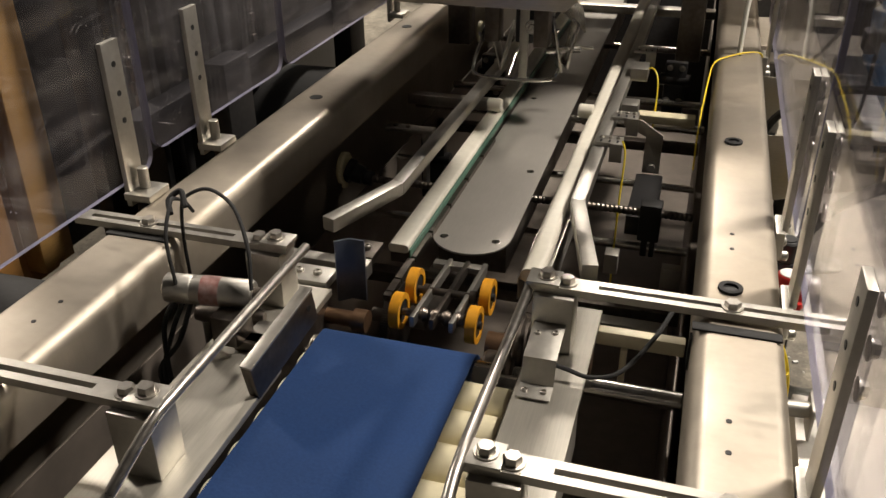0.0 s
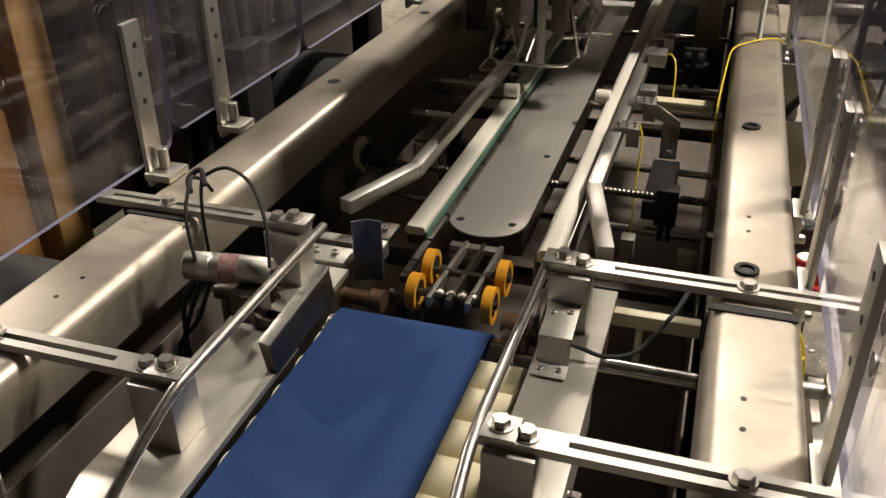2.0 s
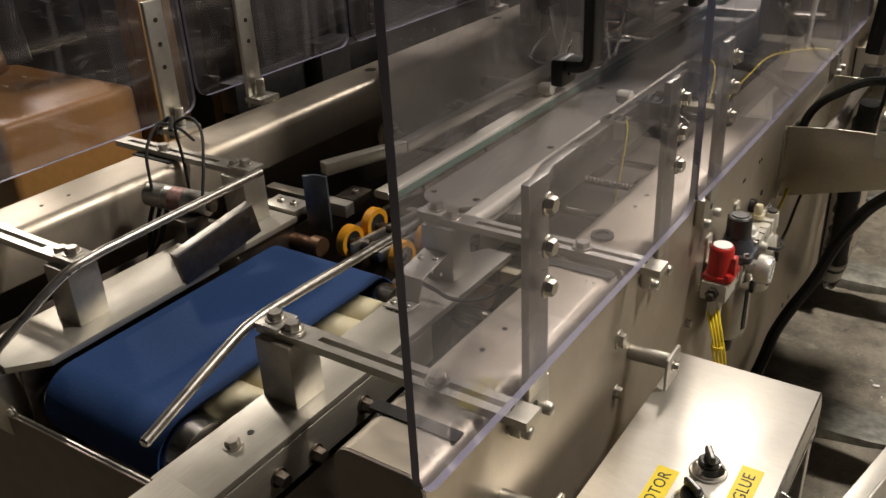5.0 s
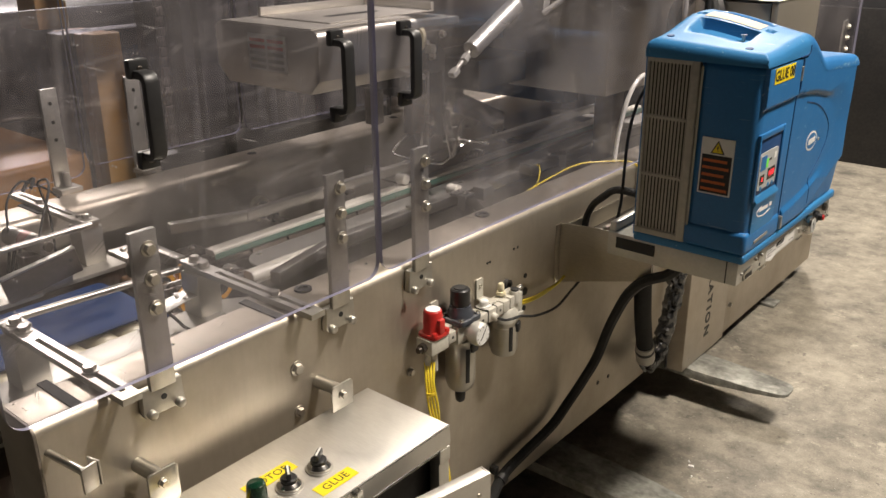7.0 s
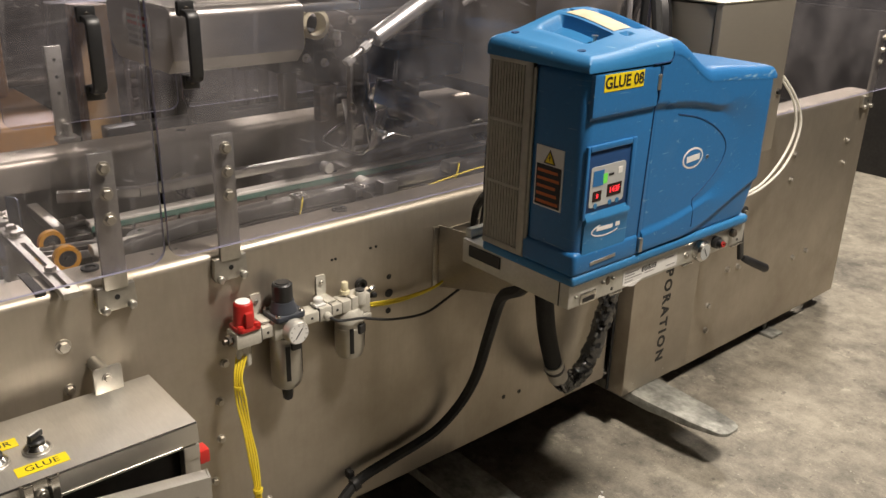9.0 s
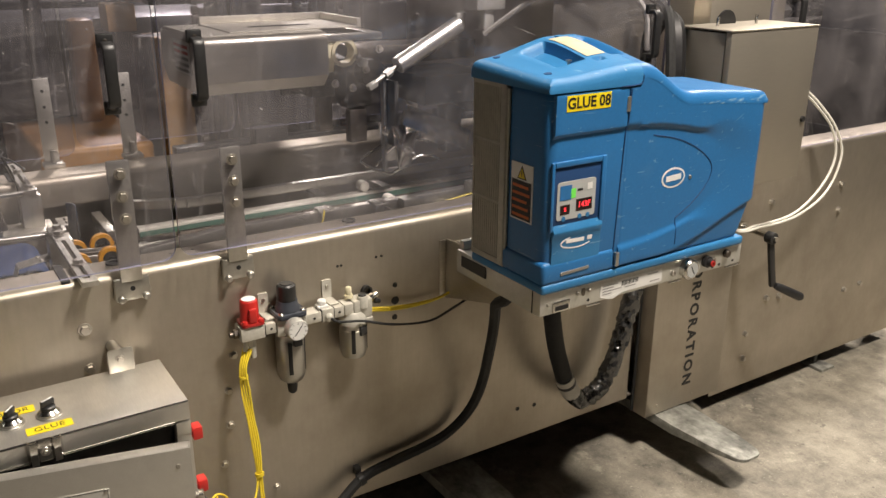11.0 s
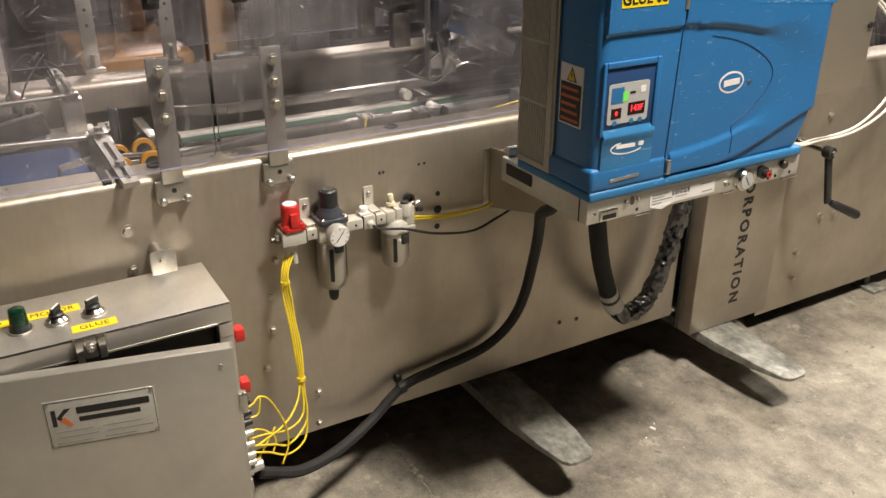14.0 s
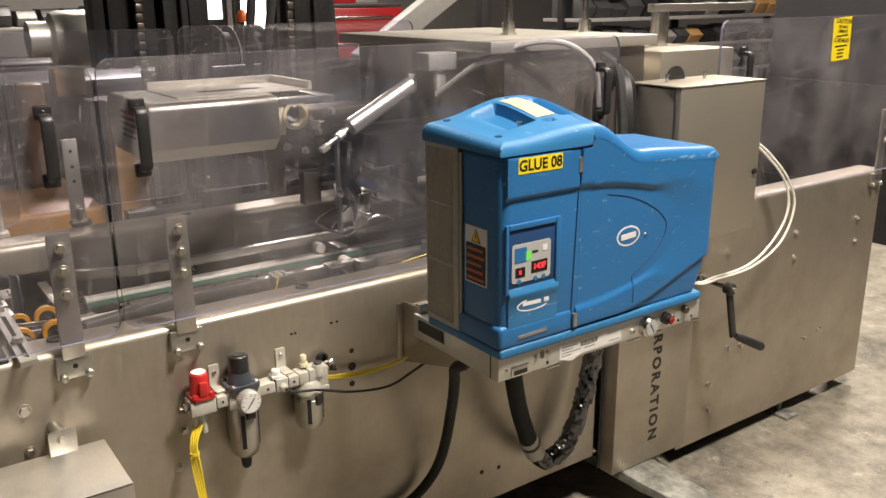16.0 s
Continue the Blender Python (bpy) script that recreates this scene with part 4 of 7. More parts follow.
for ax, sgn in ((-0.482, 1), (-0.453, 1), (-0.424, 1)):
    part("link", obox((ax, 0.548, 0.752), (0.007, 0.20, 0.017), -4, 0, 0, 0.001), DARK_STEEL if abs(ax + 0.453) < 0.01 else MATTE, wh, "worn steel link bar")
part("top_bar", box(-0.508, -0.424, 0.632, 0.648, 0.740, 0.750, 0.001), MATTE, wh)
for ay in (0.476, 0.541):
    part("axle", lathe((-0.505, ay, 0.756), (-0.40, ay, 0.756), [(0, 0.006), (0.12, 0.006), (0.121, 0.010), (0.2, 0.010), (0.201, 0.006), (0.8, 0.006), (0.801, 0.010), (0.9, 0.010), (0.901, 0.006), (1, 0.006)], 14), DARK_STEEL, wh)
for k in range(4):
    part("spacer", lathe((-0.478 + 0.017 * k, 0.476, 0.756), (-0.466 + 0.017 * k, 0.476, 0.756), [(0, 0.009), (0.5, 0.012), (1, 0.009)], 14), DARK_STEEL, wh)


def chain_loop(x):
    """A roller chain that turns down round a sprocket at the near end of a rail."""
    t = thing("drive_chain", (x, 0.60, 0.68), "oily black roller chain on a sprocket", "drive chain", "drive chains")
    pts = [(x, 1.2, 0.742)] + [(x, y, z) for y, z in arc(0.575, 0.672, 0.070, 90, 250, 9)]
    links = []
    way = spline(pts, 6)
    for a, b in zip(way, way[1:]):
        mid, d = (a + b) / 2, b - a
        ang_ = math.degrees(math.atan2(d.z, d.y))
        links.append(moved(box(-0.006, 0.006, -d.length * 0.46, d.length * 0.46, -0.005, 0.005, 0.0), pose(*mid, ang_, 0, 0)))
    part("chain", B(*links), DARK_STEEL, t, "greasy black chain links")
    part("sprocket", lathe((x - 0.005, 0.575, 0.672), (x + 0.005, 0.575, 0.672), [(0, 0.060), (1, 0.060)], 24), DARK_STEEL, t)
    part("shaft_end", lathe((x - 0.045, 0.575, 0.672), (x + 0.045, 0.575, 0.672), [(0, 0.012), (1, 0.012)], 16), DARK_STEEL, t)


chain_loop(-0.548)
chain_loop(-0.328)
st1 = thing("stub_shaft", (-0.62, 0.46, 0.74), "rusty brown steel stub shaft with collar", "shaft", "stub shafts", under=frame_t)
part("shaft", lathe((-0.66, 0.455, 0.742), (-0.552, 0.455, 0.742), [(0, 0.016), (0.3, 0.016), (0.31, 0.012), (0.8, 0.012), (0.81, 0.017), (1, 0.017)], 18), mat("rusty_shaft", (0.28, 0.17, 0.10), 0.4, 0.8, 0.2, 60, (1, 1, 1), 0.4, 18), st1)
st2 = thing("stub_shaft", (-0.33, 0.44, 0.74), "rusty brown steel stub shaft with collar", "shaft", "stub shafts", under=frame_t)
part("shaft", lathe((-0.372, 0.455, 0.738), (-0.225, 0.455, 0.738), [(0, 0.019), (0.25, 0.019), (0.26, 0.012), (0.7, 0.012), (0.71, 0.018), (1, 0.018)], 18), bpy.data.materials["rusty_shaft"], st2)

# dark pulley and roller on the drive shaft
dp = thing("drive_pulley", (-0.312, 0.44, 0.74), "dark greasy drive pulley beside the side plate", "pulley")
part("rim", lathe((-0.330, 0.455, 0.745), (-0.308, 0.455, 0.745), [(0, 0.040), (0.15, 0.046), (0.4, 0.041), (0.6, 0.041), (0.85, 0.046), (1, 0.040)], 28), DARK_STEEL, dp, "grooved dark rim")
part("hub", cyl((-0.336, 0.455, 0.745), (-0.306, 0.455, 0.745), 0.020, 18, 0.002), IRON_AND_SHADE, dp)
part("roller", lathe((-0.366, 0.408, 0.735), (-0.322, 0.408, 0.735), [(0, 0.020), (0.1, 0.024), (0.8, 0.024), (0.9, 0.018), (1, 0.018)], 22), DARK_STEEL, dp, "dark steel roller")
# ---- rails and centre plate ----
cp = thing("centre_plate", (-0.50, 1.6, 0.70), "long grey stainless centre plate with a rounded end", "slide plate")
part("plate", prism([(-0.553, 2.75), (-0.549, 1.30), (-0.547, 0.80)] + [(-0.478 + 0.0695 * math.cos(radians(a)), 0.770 + 0.072 * math.sin(radians(a))) for a in range(180, 361, 15)] + [(-0.409, 0.80), (-0.424, 2.75)], "z", 0.733, 0.737, 0.0008),
     mat("satin_steel_plate", (0.50, 0.48, 0.44), 0.45, 0.65, 0.1, 40, (20, 1, 1), 0.3, 3.5, (0.33, 0.30, 0.26), 0.03, 0.06), cp)
part("skirt", box(-0.545, -0.42, 0.78, 2.7, 0.66, 0.732, 0.001), DARK_STEEL, cp)
for p in ((-0.524, 0.748), (-0.432, 0.752), (-0.436, 1.06), (-0.52, 1.5)):
    part("screw", lathe((p[0], p[1], 0.737), (p[0], p[1], 0.7385), [(0, 0.0075), (0.6, 0.0075), (1, 0.0045)], 16), BRIGHT, cp)


def flight_rail(x0, x1, green_side):
    xm = (x0 + x1) / 2
    t = thing("wear_rail", (xm, 1.6, 0.73), "white plastic wear rail on a steel channel", "rail", "wear rails")
    part("strip", prism(rounded(x0, x1, 0.752, 0.768, 0.006, 4), "y", 0.645, 2.7, 0.001), WHITE_P, t, "scuffed white plastic wear strip")
    part("channel", box(x0 - 0.002, x1 + 0.002, 0.66, 2.7, 0.725, 0.7515, 0.001), DARK_STEEL, t)
    if green_side:
        part("green_strip", box(x1 + 0.0005, x1 + 0.0035, 0.645, 2.7, 0.745, 0.760, 0.0008), GREEN_P, t, "green plastic edge strip")
    return t


flight_rail(-0.589, -0.554, True)


def lug(x, y, z):
    t = thing("chain_lug", (x, y, z), "round white plastic pusher lug on the chain", "pusher lug", "pusher lugs")
    part("roller", cyl((x - 0.016, y, z), (x + 0.016, y, z), 0.0155, 20, 0.002), WHITE_P, t)
    part("arm", box(x - 0.006, x + 0.006, y - 0.004, y + 0.03, z - 0.03, z - 0.012, 0.001), DARK_STEEL, t)


lug(-0.569, 1.297, 0.785)
lug(-0.360, 1.270, 0.800)
rr = thing("wear_rail", (-0.33, 1.6, 0.75), "white plastic wear rail on a steel channel", "rail", "wear rails")
part("strip", prism(rounded(-0.352, -0.318, 0.776, 0.800, 0.011, 5), "y", 0.572, 2.7, 0.001), WHITE_P, rr, "scuffed white plastic wear strip")
part("channel", prism(thick_line([(-0.355, 0.74), (-0.355, 0.775), (-0.317, 0.775), (-0.317, 0.72)], 0.003), "y", 0.58, 2.7), MATTE, rr)


def side_guide(pts, w=0.024, h=0.024):
    """A square bar guide that flares out at its near end."""
    t = thing("side_guide", pts[0], "square aluminium side guide bar with a flared end", "guide bar", "flared side guides")
    segs = []
    for a, b in zip(pts, pts[1:]):
        a, b = Vector(a), Vector(b)
        d = b - a
        segs.append(moved(box(-w / 2, w / 2, -0.001, d.length + 0.001, -h / 2, h / 2, 0.0015), Matrix.Translation(a) @ pose(0, 0, 0, math.degrees(math.asin(d.z / d.length)), 0, math.degrees(math.atan2(-d.x, d.y)))))
    part("flare", segs[0], MATTE, t)
    part("bar", segs[1], MATTE, t)


side_guide([(-0.680, 0.617, 0.803), (-0.622, 0.790, 0.799), (-0.608, 2.6, 0.799)])
side_guide([(-0.251, 0.574, 0.808), (-0.302, 0.785, 0.808), (-0.296, 2.6, 0.808)], 0.024, 0.026)


# ---- brackets and cables between the guides and the beam ----
def guide_bracket(x, y, z, tall=True):
    t = thing("guide_bracket", (x, y, z), "slotted steel bracket on the side guide", "bracket", "guide brackets", under=frame_t)
    part("plate", box(x - 0.03, x + 0.022, y - 0.02, y + 0.02, z, z + 0.007, 0.001), MATTE, t)
    for dx in (-0.018, -0.002, 0.013):
        part("screw", capscrew((x + dx, y + 0.006, z + 0.007), (0, 0, 1), 0.0045, 0.004), BOLT, t)
        part("slot", box(x + dx - 0.002, x + dx + 0.002, y - 0.016, y - 0.004, z + 0.0066, z + 0.0076, 0), INK, t)
    part("face", box(x + 0.0, x + 0.024, y - 0.024, y - 0.0205, z - 0.03, z + 0.007, 0.001), MATTE, t)


guide_bracket(-0.280, 1.045, 0.823)
guide_bracket(-0.264, 1.19, 0.823)
guide_bracket(-0.268, 1.66, 0.829)
hb = thing("hanger_plate", (-0.215, 1.20, 0.70), "bent steel hanger plate with a hex bolt", "bracket", under=frame_t)
part("sheet", prism([(-0.272, 0.815), (-0.235, 0.815), (-0.19, 0.785), (-0.19, 0.70), (-0.225, 0.70), (-0.225, 0.78), (-0.272, 0.80)], "y", 1.205, 1.209, 0.0006), STEEL, hb)
part("bolt", hexbolt((-0.207, 1.205, 0.715), (0, -1, 0), 0.009, 0.008), BOLT, hb)
part("arm", box(-0.235, -0.18, 0.99, 1.20, 0.66, 0.70, 0.003), BLACK, hb)
blk = thing("guide_block", (-0.27, 1.28, 0.80), "small steel block beside the rail", "block", under=frame_t)
part("block", box(-0.285, -0.250, 1.255, 1.30, 0.795, 0.828, 0.002), MATTE, blk)
blk2 = thing("sensor_block", (-0.27, 1.50, 0.80), "grey sensor block beside the rail", "sensor", under=frame_t)
part("block", box(-0.290, -0.250, 1.47, 1.53, 0.812, 0.842, 0.002), MATTE, blk2)
lowb = thing("low_bracket", (-0.20, 0.93, 0.62), "small steel brackets low inside the machine", "bracket", under=frame_t)
part("bracket", box(-0.26, -0.235, 0.90, 0.93, 0.62, 0.66, 0.001), MATTE, lowb)
part("bracket", box(-0.155, -0.12, 0.90, 0.925, 0.60, 0.645, 0.001), MATTE, lowb)
part("bracket", box(-0.25, -0.13, 0.80, 0.83, 0.56, 0.575, 0.001), MATTE, lowb)


def cable(name, pts, r, material, label, cat="cable", group=""):
    t = thing(name, pts[0], label, cat, group)
    part("sheath", tube(pts, r, 8), material, t)
    return t


cable("yellow_cable", [(-0.258, 1.03, 0.835), (-0.250, 1.02, 0.81), (-0.250, 0.99, 0.72), (-0.248, 0.95, 0.60), (-0.245, 0.92, 0.50)], 0.0019, YEL_TUBE, "thin yellow sensor cable hanging down inside", "cable", "yellow sensor cables")
cable("yellow_cable", [(-0.252, 1.50, 0.835), (-0.238, 1.49, 0.838), (-0.225, 1.47, 0.815), (-0.222, 1.43, 0.74), (-0.228, 1.39, 0.66)], 0.0019, YEL_TUBE, "thin yellow sensor cable hanging down inside", "cable", "yellow sensor cables")
cable("yellow_cable", [(-0.122, 1.20, 0.72), (-0.123, 1.20, 0.78), (-0.122, 1.22, 0.835), (-0.115, 1.38, 0.862), (-0.106, 1.47, 0.870), (-0.075, 1.53, 0.870), (-0.03, 1.575, 0.870), (-0.004, 1.59, 0.864), (0.004, 1.60, 0.84)], 0.0018, YEL_TUBE, "thin yellow cable laid over the side beam", "cable", "yellow sensor cables")
cable("white_tube", [(-0.053, 1.564, 0.86), (-0.052, 1.58, 0.95), (-0.046, 1.605, 1.03), (-0.042, 1.650, 1.075), (-0.045, 1.71, 1.075), (-0.060, 1.76, 1.04), (-0.075, 1.78, 0.96)], 0.006, CLEAR_TUBE, "milky white plastic tube rising from the beam", "tube")


# ---- acrylic guards ----
def handle(x, y, z0, z1, s, parent):
    """A black bow handle on the outer face (s = 1: towards +x) of a guard sheet."""
    bow = thick_line([(x, z0), (x + s * 0.026, z0 + 0.001), (x + s * 0.034, z0 + 0.005), (x + s * 0.038, z0 + 0.014), (x + s * 0.038, z1 - 0.014), (x + s * 0.034, z1 - 0.005), (x + s * 0.026, z1 - 0.001), (x, z1)], 0.011 * s)
    h = part("handle", B(prism(bow, "y", y - 0.0105, y + 0.0105, 0.003), box(min(x, x + s * 0.012), max(x, x + s * 0.012), y - 0.014, y + 0.014, z1 - 0.012, z1 + 0.012, 0.003), box(min(x, x + s * 0.012), max(x, x + s * 0.012), y - 0.014, y + 0.014, z0 - 0.012, z0 + 0.012, 0.003)), BLACK, parent, "black plastic bow handle")
    for z in (z0, z1):
        part("screw", capscrew((x + s * 0.012, y, z), (s, 0, 0), 0.004, 0.002), DARK_STEEL, h)


def guard(y0, y1, z0, z1, x, s, handles, brackets, label):
    """A clear sheet in the plane x, its bars on the machine's side; s: the outward side."""
    t = thing("guard_panel", (x, (y0 + y1) / 2, z0), label, "guard panel", "acrylic guards", under=frame_t)
    sheet = part("sheet", prism(rounded(y0, y1, z0, z1, 0.028, 6), "x", x - 0.004, x + 0.004), PLEXI if s > 0 else PLEXI_THIN, t, "scratched clear acrylic sheet")
    sheet.visible_shadow = False
    sheet.data.materials.append(PLEXI_EDGE)
    for f in sheet.data.polygons:
        f.material_index = 0 if abs(f.normal.x) > 0.9 else 1
    for hy, h0, h1 in handles:
        handle(x + s * 0.004, hy, h0, h1, s, t)
    for by in brackets:
        bx = x - s * 0.004
        bar = part("bracket_bar", box(min(bx, bx - s * 0.009), max(bx, bx - s * 0.009), by - 0.020, by + 0.020, 0.852, 1.088 if s > 0 else 1.108, 0.0012), MATTE, t, "flat steel guard bar with three holes")
        for z in (1.065, 1.022, 0.979) if s > 0 else (1.074, 1.030, 0.988):
            if s > 0:
                part("bolt", hexbolt((x + s * 0.004, by, z), (s, 0, 0), 0.0085, 0.007), BOLT, bar)
            part("screw_hole", cyl((bx - s * 0.0088, by, z), (bx - s * 0.0098, by, z), 0.0045, 12), INK, bar)
    return t


GX = 0.022
guard(-0.067, 0.586, 0.882, 1.378, GX, 1, ((0.165, 1.185, 1.300), (0.500, 1.187, 1.303)), (0.150, 0.499), "scratched clear acrylic guard with two black handles")
guard(0.594, 1.880, 0.884, 1.386, GX, 1, ((0.655, 1.187, 1.303), (1.808, 1.19, 1.31)), (0.710, 1.62), "scratched clear acrylic guard with black handles")
guard(2.290, 3.40, 0.872, 1.412, GX, 1, ((2.383, 1.20, 1.325),), (2.43, 3.255), "scratched clear acrylic guard with a caution sticker")
guard(-0.20, 0.585, 0.886, 1.378, -0.970, -1, (), (0.520,), "scratched clear acrylic guard on steel bars")
guard(0.595, 1.06, 0.905, 1.40, -0.970, -1, (), (0.735,), "scratched clear acrylic guard on steel bars")
guard(1.075, 1.90, 0.905, 1.405, -0.970, -1, (), (1.70,), "scratched clear acrylic guard on steel bars")


def bracket_foot(x, y, s):
    """The block that holds a guard bar on the beam's outer side."""
    t = thing("guard_foot", (x, y, 0.83), "small steel foot block bolted on the side panel", "bracket", "guard foot blocks", under=frame_t)
    x1 = x + s * 0.014
    out = [(y - 0.032, 0.856), (y - 0.034, 0.820), (y - 0.031, 0.812), (y + 0.031, 0.812), (y + 0.034, 0.820), (y + 0.032, 0.856)]
    part("block", prism(out, "x", min(x, x1), max(x, x1), 0.0025), MATTE, t)
    part("screw_hole", cyl((x1, y, 0.836), (x1 + s * 0.0008, y, 0.836), 0.0048, 14), INK, t)
    for d in (-0.023, 0.023):
        part("pin", lathe((x1 - s * 0.003, y + d, 0.817), (x1 + s * 0.010, y + d, 0.817), [(0, 0.0075), (0.75, 0.0075), (0.93, 0.006), (1, 0.004)], 14), MATTE, t)


for y in (0.150, 0.499, 0.710, 1.62, 2.43, 3.255):
    bracket_foot(0.0, y, 1)


def left_foot(y):
    t = thing("guard_foot", (-0.945, y, TOP), "small steel foot block with a pin on the beam", "bracket", "guard foot blocks", under=frame_t)
    part("block", box(-0.964, -0.918, y - 0.027, y + 0.027, TOP, TOP + 0.012, 0.0015), MATTE, t)
    part("pin", cyl((-0.945, y + 0.004, TOP + 0.012), (-0.945, y + 0.004, TOP + 0.046), 0.0085, 14, 0.001), MATTE, t, "upright steel pin")


for y in (0.520, 0.735, 1.70):
    left_foot(y)
cs = tagged(thing("caution_sticker", (GX + 0.005, 2.83, 1.27), "yellow caution sticker in English and Spanish", "sticker"))
cy0, cy1, cz0, cz1 = 2.775, 2.885, 1.195, 1.385
part("paper", obox((GX + 0.0046, 2.893, 1.341), (0.0008, 0.101, 0.134), 3, 0, 0, 0), YELLOW, cs)
R_, U_ = (0, 1, -0.05), (0, 0.05, 1)
for words, z, s in (("CAUTION", 1.395, 0.0195), ("DO NOT", 1.378, 0.013), ("OPERATE", 1.364, 0.013), ("CUIDADO", 1.336, 0.0185)):
    part("words", text_bm(words, s, (GX + 0.0054, 2.893 + (z - 1.341) * 0.05, z), R_, U_, 0.0002, 0.0004), INK, cs)
for z in (1.351, 1.319, 1.307, 1.296, 1.285):
    part("text_bar", obox((GX + 0.0053, 2.893, z), (0.0004, 0.066 - 0.03 * (z < 1.31), 0.0045), 3, 0, 0, 0), INK, cs)

# ---- pipe mounts of the control box ----
for py, pz in ((0.106, 0.740), (0.452, 0.722)):
    t = thing("pipe_mount", (0.0, py, pz), "short steel pipe mount with a flat drilled lug", "bracket", "pipe mounts", under=frame_t)
    part("pipe", cyl((0.0, py - 0.004, pz), (0.056, py, pz), 0.011, 16), MATTE, t)
    part("lug", prism(rounded(py - 0.024, py + 0.024, pz - 0.044, pz + 0.016, 0.006, 3), "x", 0.056, 0.060, 0.0006), MATTE, t)
    part("bolt", hexbolt((0.060, py - 0.002, pz - 0.004), (1, 0, 0), 0.006, 0.006), BOLT, t)
t = thing("reset_rod", (-0.01, -0.017, 0.82), "thin steel rod with a small plate at its end", "rod", under=frame_t)
part("rod", cyl((-0.012, -0.017, 0.822), (0.082, -0.008, 0.824), 0.0055, 12), MATTE, t)
part("plate", B(obox((0.086, -0.006, 0.818), (0.004, 0.024, 0.036), 0, 0, 12, 0.001), obox((0.076, 0.006, 0.818), (0.022, 0.003, 0.036), 0, 0, 12, 0.001)), MATTE, t)

# ---- control box ----
cbx = thing("control_box", (0.14, 0.285, 0.215), "stainless control box with its front door ajar", "control box")
X0, X1, CY0, CY1, CZ0, CZ1 = 0.045, 0.234, 0.045, 0.525, 0.228, 0.691
BOXM = mat("satin_box_steel", (0.72, 0.70, 0.65), 0.44, 0.92, 0.12, 60, (1, 14, 14), 0.35, 9, (0.50, 0.46, 0.40), 0.06, 0.08)
part("lid", box(X0, X1, CY0, CY1, CZ1 - 0.003, CZ1, 0.001), BOXM, cbx, "brushed stainless box lid")
part("back", box(X0, X0 + 0.003, CY0, CY1, CZ0, CZ1 - 0.003, 0.0005), BOXM, cbx)
part("side", box(X0 + 0.003, X1 - 0.02, CY0, CY0 + 0.003, CZ0, CZ1 - 0.003, 0.0005), BOXM, cbx)
part("side", box(X0 + 0.003, X1 - 0.02, CY1 - 0.003, CY1, CZ0, CZ1 - 0.003, 0.0005), BOXM, cbx)
part("bottom", box(X0 + 0.003, X1 - 0.02, CY0 + 0.003, CY1 - 0.003, CZ0, CZ0 + 0.003, 0.0005), BOXM, cbx)
lip = part("rain_lip", prism([(X1 - 0.003, CZ1 - 0.003), (X1, CZ1 - 0.0035), (X1 + 0.002, CZ1 - 0.020), (X1 + 0.002, CZ1 - 0.036), (X1 - 0.012, CZ1 - 0.040), (X1 - 0.012, CZ1 - 0.037), (X1 - 0.001, CZ1 - 0.034), (X1 - 0.001, CZ1 - 0.021)], "y", CY0, CY1), BOXM, cbx, "folded drip lip of the lid")
part("corner_post", B(box(X1 - 0.022, X1 - 0.001, CY1 - 0.026, CY1, CZ0, CZ1 - 0.0405, 0.0008), box(X1 - 0.0008, X1 + 0.0015, CY1 - 0.026, CY1, CZ1 - 0.066, CZ1 - 0.0405, 0.0006)), BOXM, cbx)
part("fold_edge", cyl((X1 - 0.0012, CY0 + 0.001, CZ1 - 0.0016), (X1 - 0.0012, CY1 - 0.001, CZ1 - 0.0016), 0.0019, 8), BRIGHT, lip)
part("edge_bead", cyl((X1 + 0.0012, CY0 + 0.001, CZ1 - 0.037), (X1 + 0.0012, CY1 - 0.028, CZ1 - 0.037), 0.0026, 8), BRIGHT, lip)
# solid black block stands for the shade inside the half-open box
part("inner_shade_block", box(X0 + 0.006, X1 - 0.03, CY0 + 0.006, CY1 - 0.006, CZ0 + 0.006, CZ1 - 0.05, 0), IRON_AND_SHADE, cbx, "black block standing for the dark inside of the box")
HD = pose(0.240, 0.042, 0, 0, 0, -12.6)


def on_door(bm):
    return moved(bm, HD)


door = part("door", on_door(box(0.0, 0.003, 0.0, 0.463, 0.222, 0.664, 0.001)), BOXM, cbx, "stainless door standing ajar")
for a_ in ((-0.020, -0.0002, 0.460, 0.463, 0.222, 0.664), (-0.020, -0.0002, 0.0, 0.4595, 0.661, 0.664), (-0.020, -0.0002, 0.0, 0.4595, 0.222, 0.225)):
    part("flange", on_door(box(*a_, 0.0005)), BOXM, door)
for k in range(8):
    part("hinge_knuckle", on_door(cyl((-0.004, -0.004, 0.235 + k * 0.05), (-0.004, -0.004, 0.262 + k * 0.05), 0.004, 10)), MATTE, door)
for k in range(9):
    part("hinge_slot", on_door(box(0.0025, 0.0036, 0.004, 0.008, 0.240 + k * 0.046, 0.262 + k * 0.046, 0)), INK, door)
pl = part("name_plate", on_door(box(0.003, 0.0042, 0.155, 0.328, 0.523, 0.615, 0.0004)), CAST, door, "riveted metal name plate")
part("emblem", on_door(B(prism([(0.165, 0.566), (0.172, 0.566), (0.172, 0.598), (0.165, 0.598)], "x", 0.0043, 0.0047), prism([(0.172, 0.582), (0.186, 0.598), (0.196, 0.598), (0.180, 0.582), (0.196, 0.566), (0.186, 0.566)], "x", 0.0043, 0.0047))), INK, pl, "black angular emblem")
part("emblem_mark", on_door(prism([(0.177, 0.576), (0.191, 0.562), (0.196, 0.566), (0.184, 0.582)], "x", 0.0047, 0.0050)), ORANGE_L, pl)
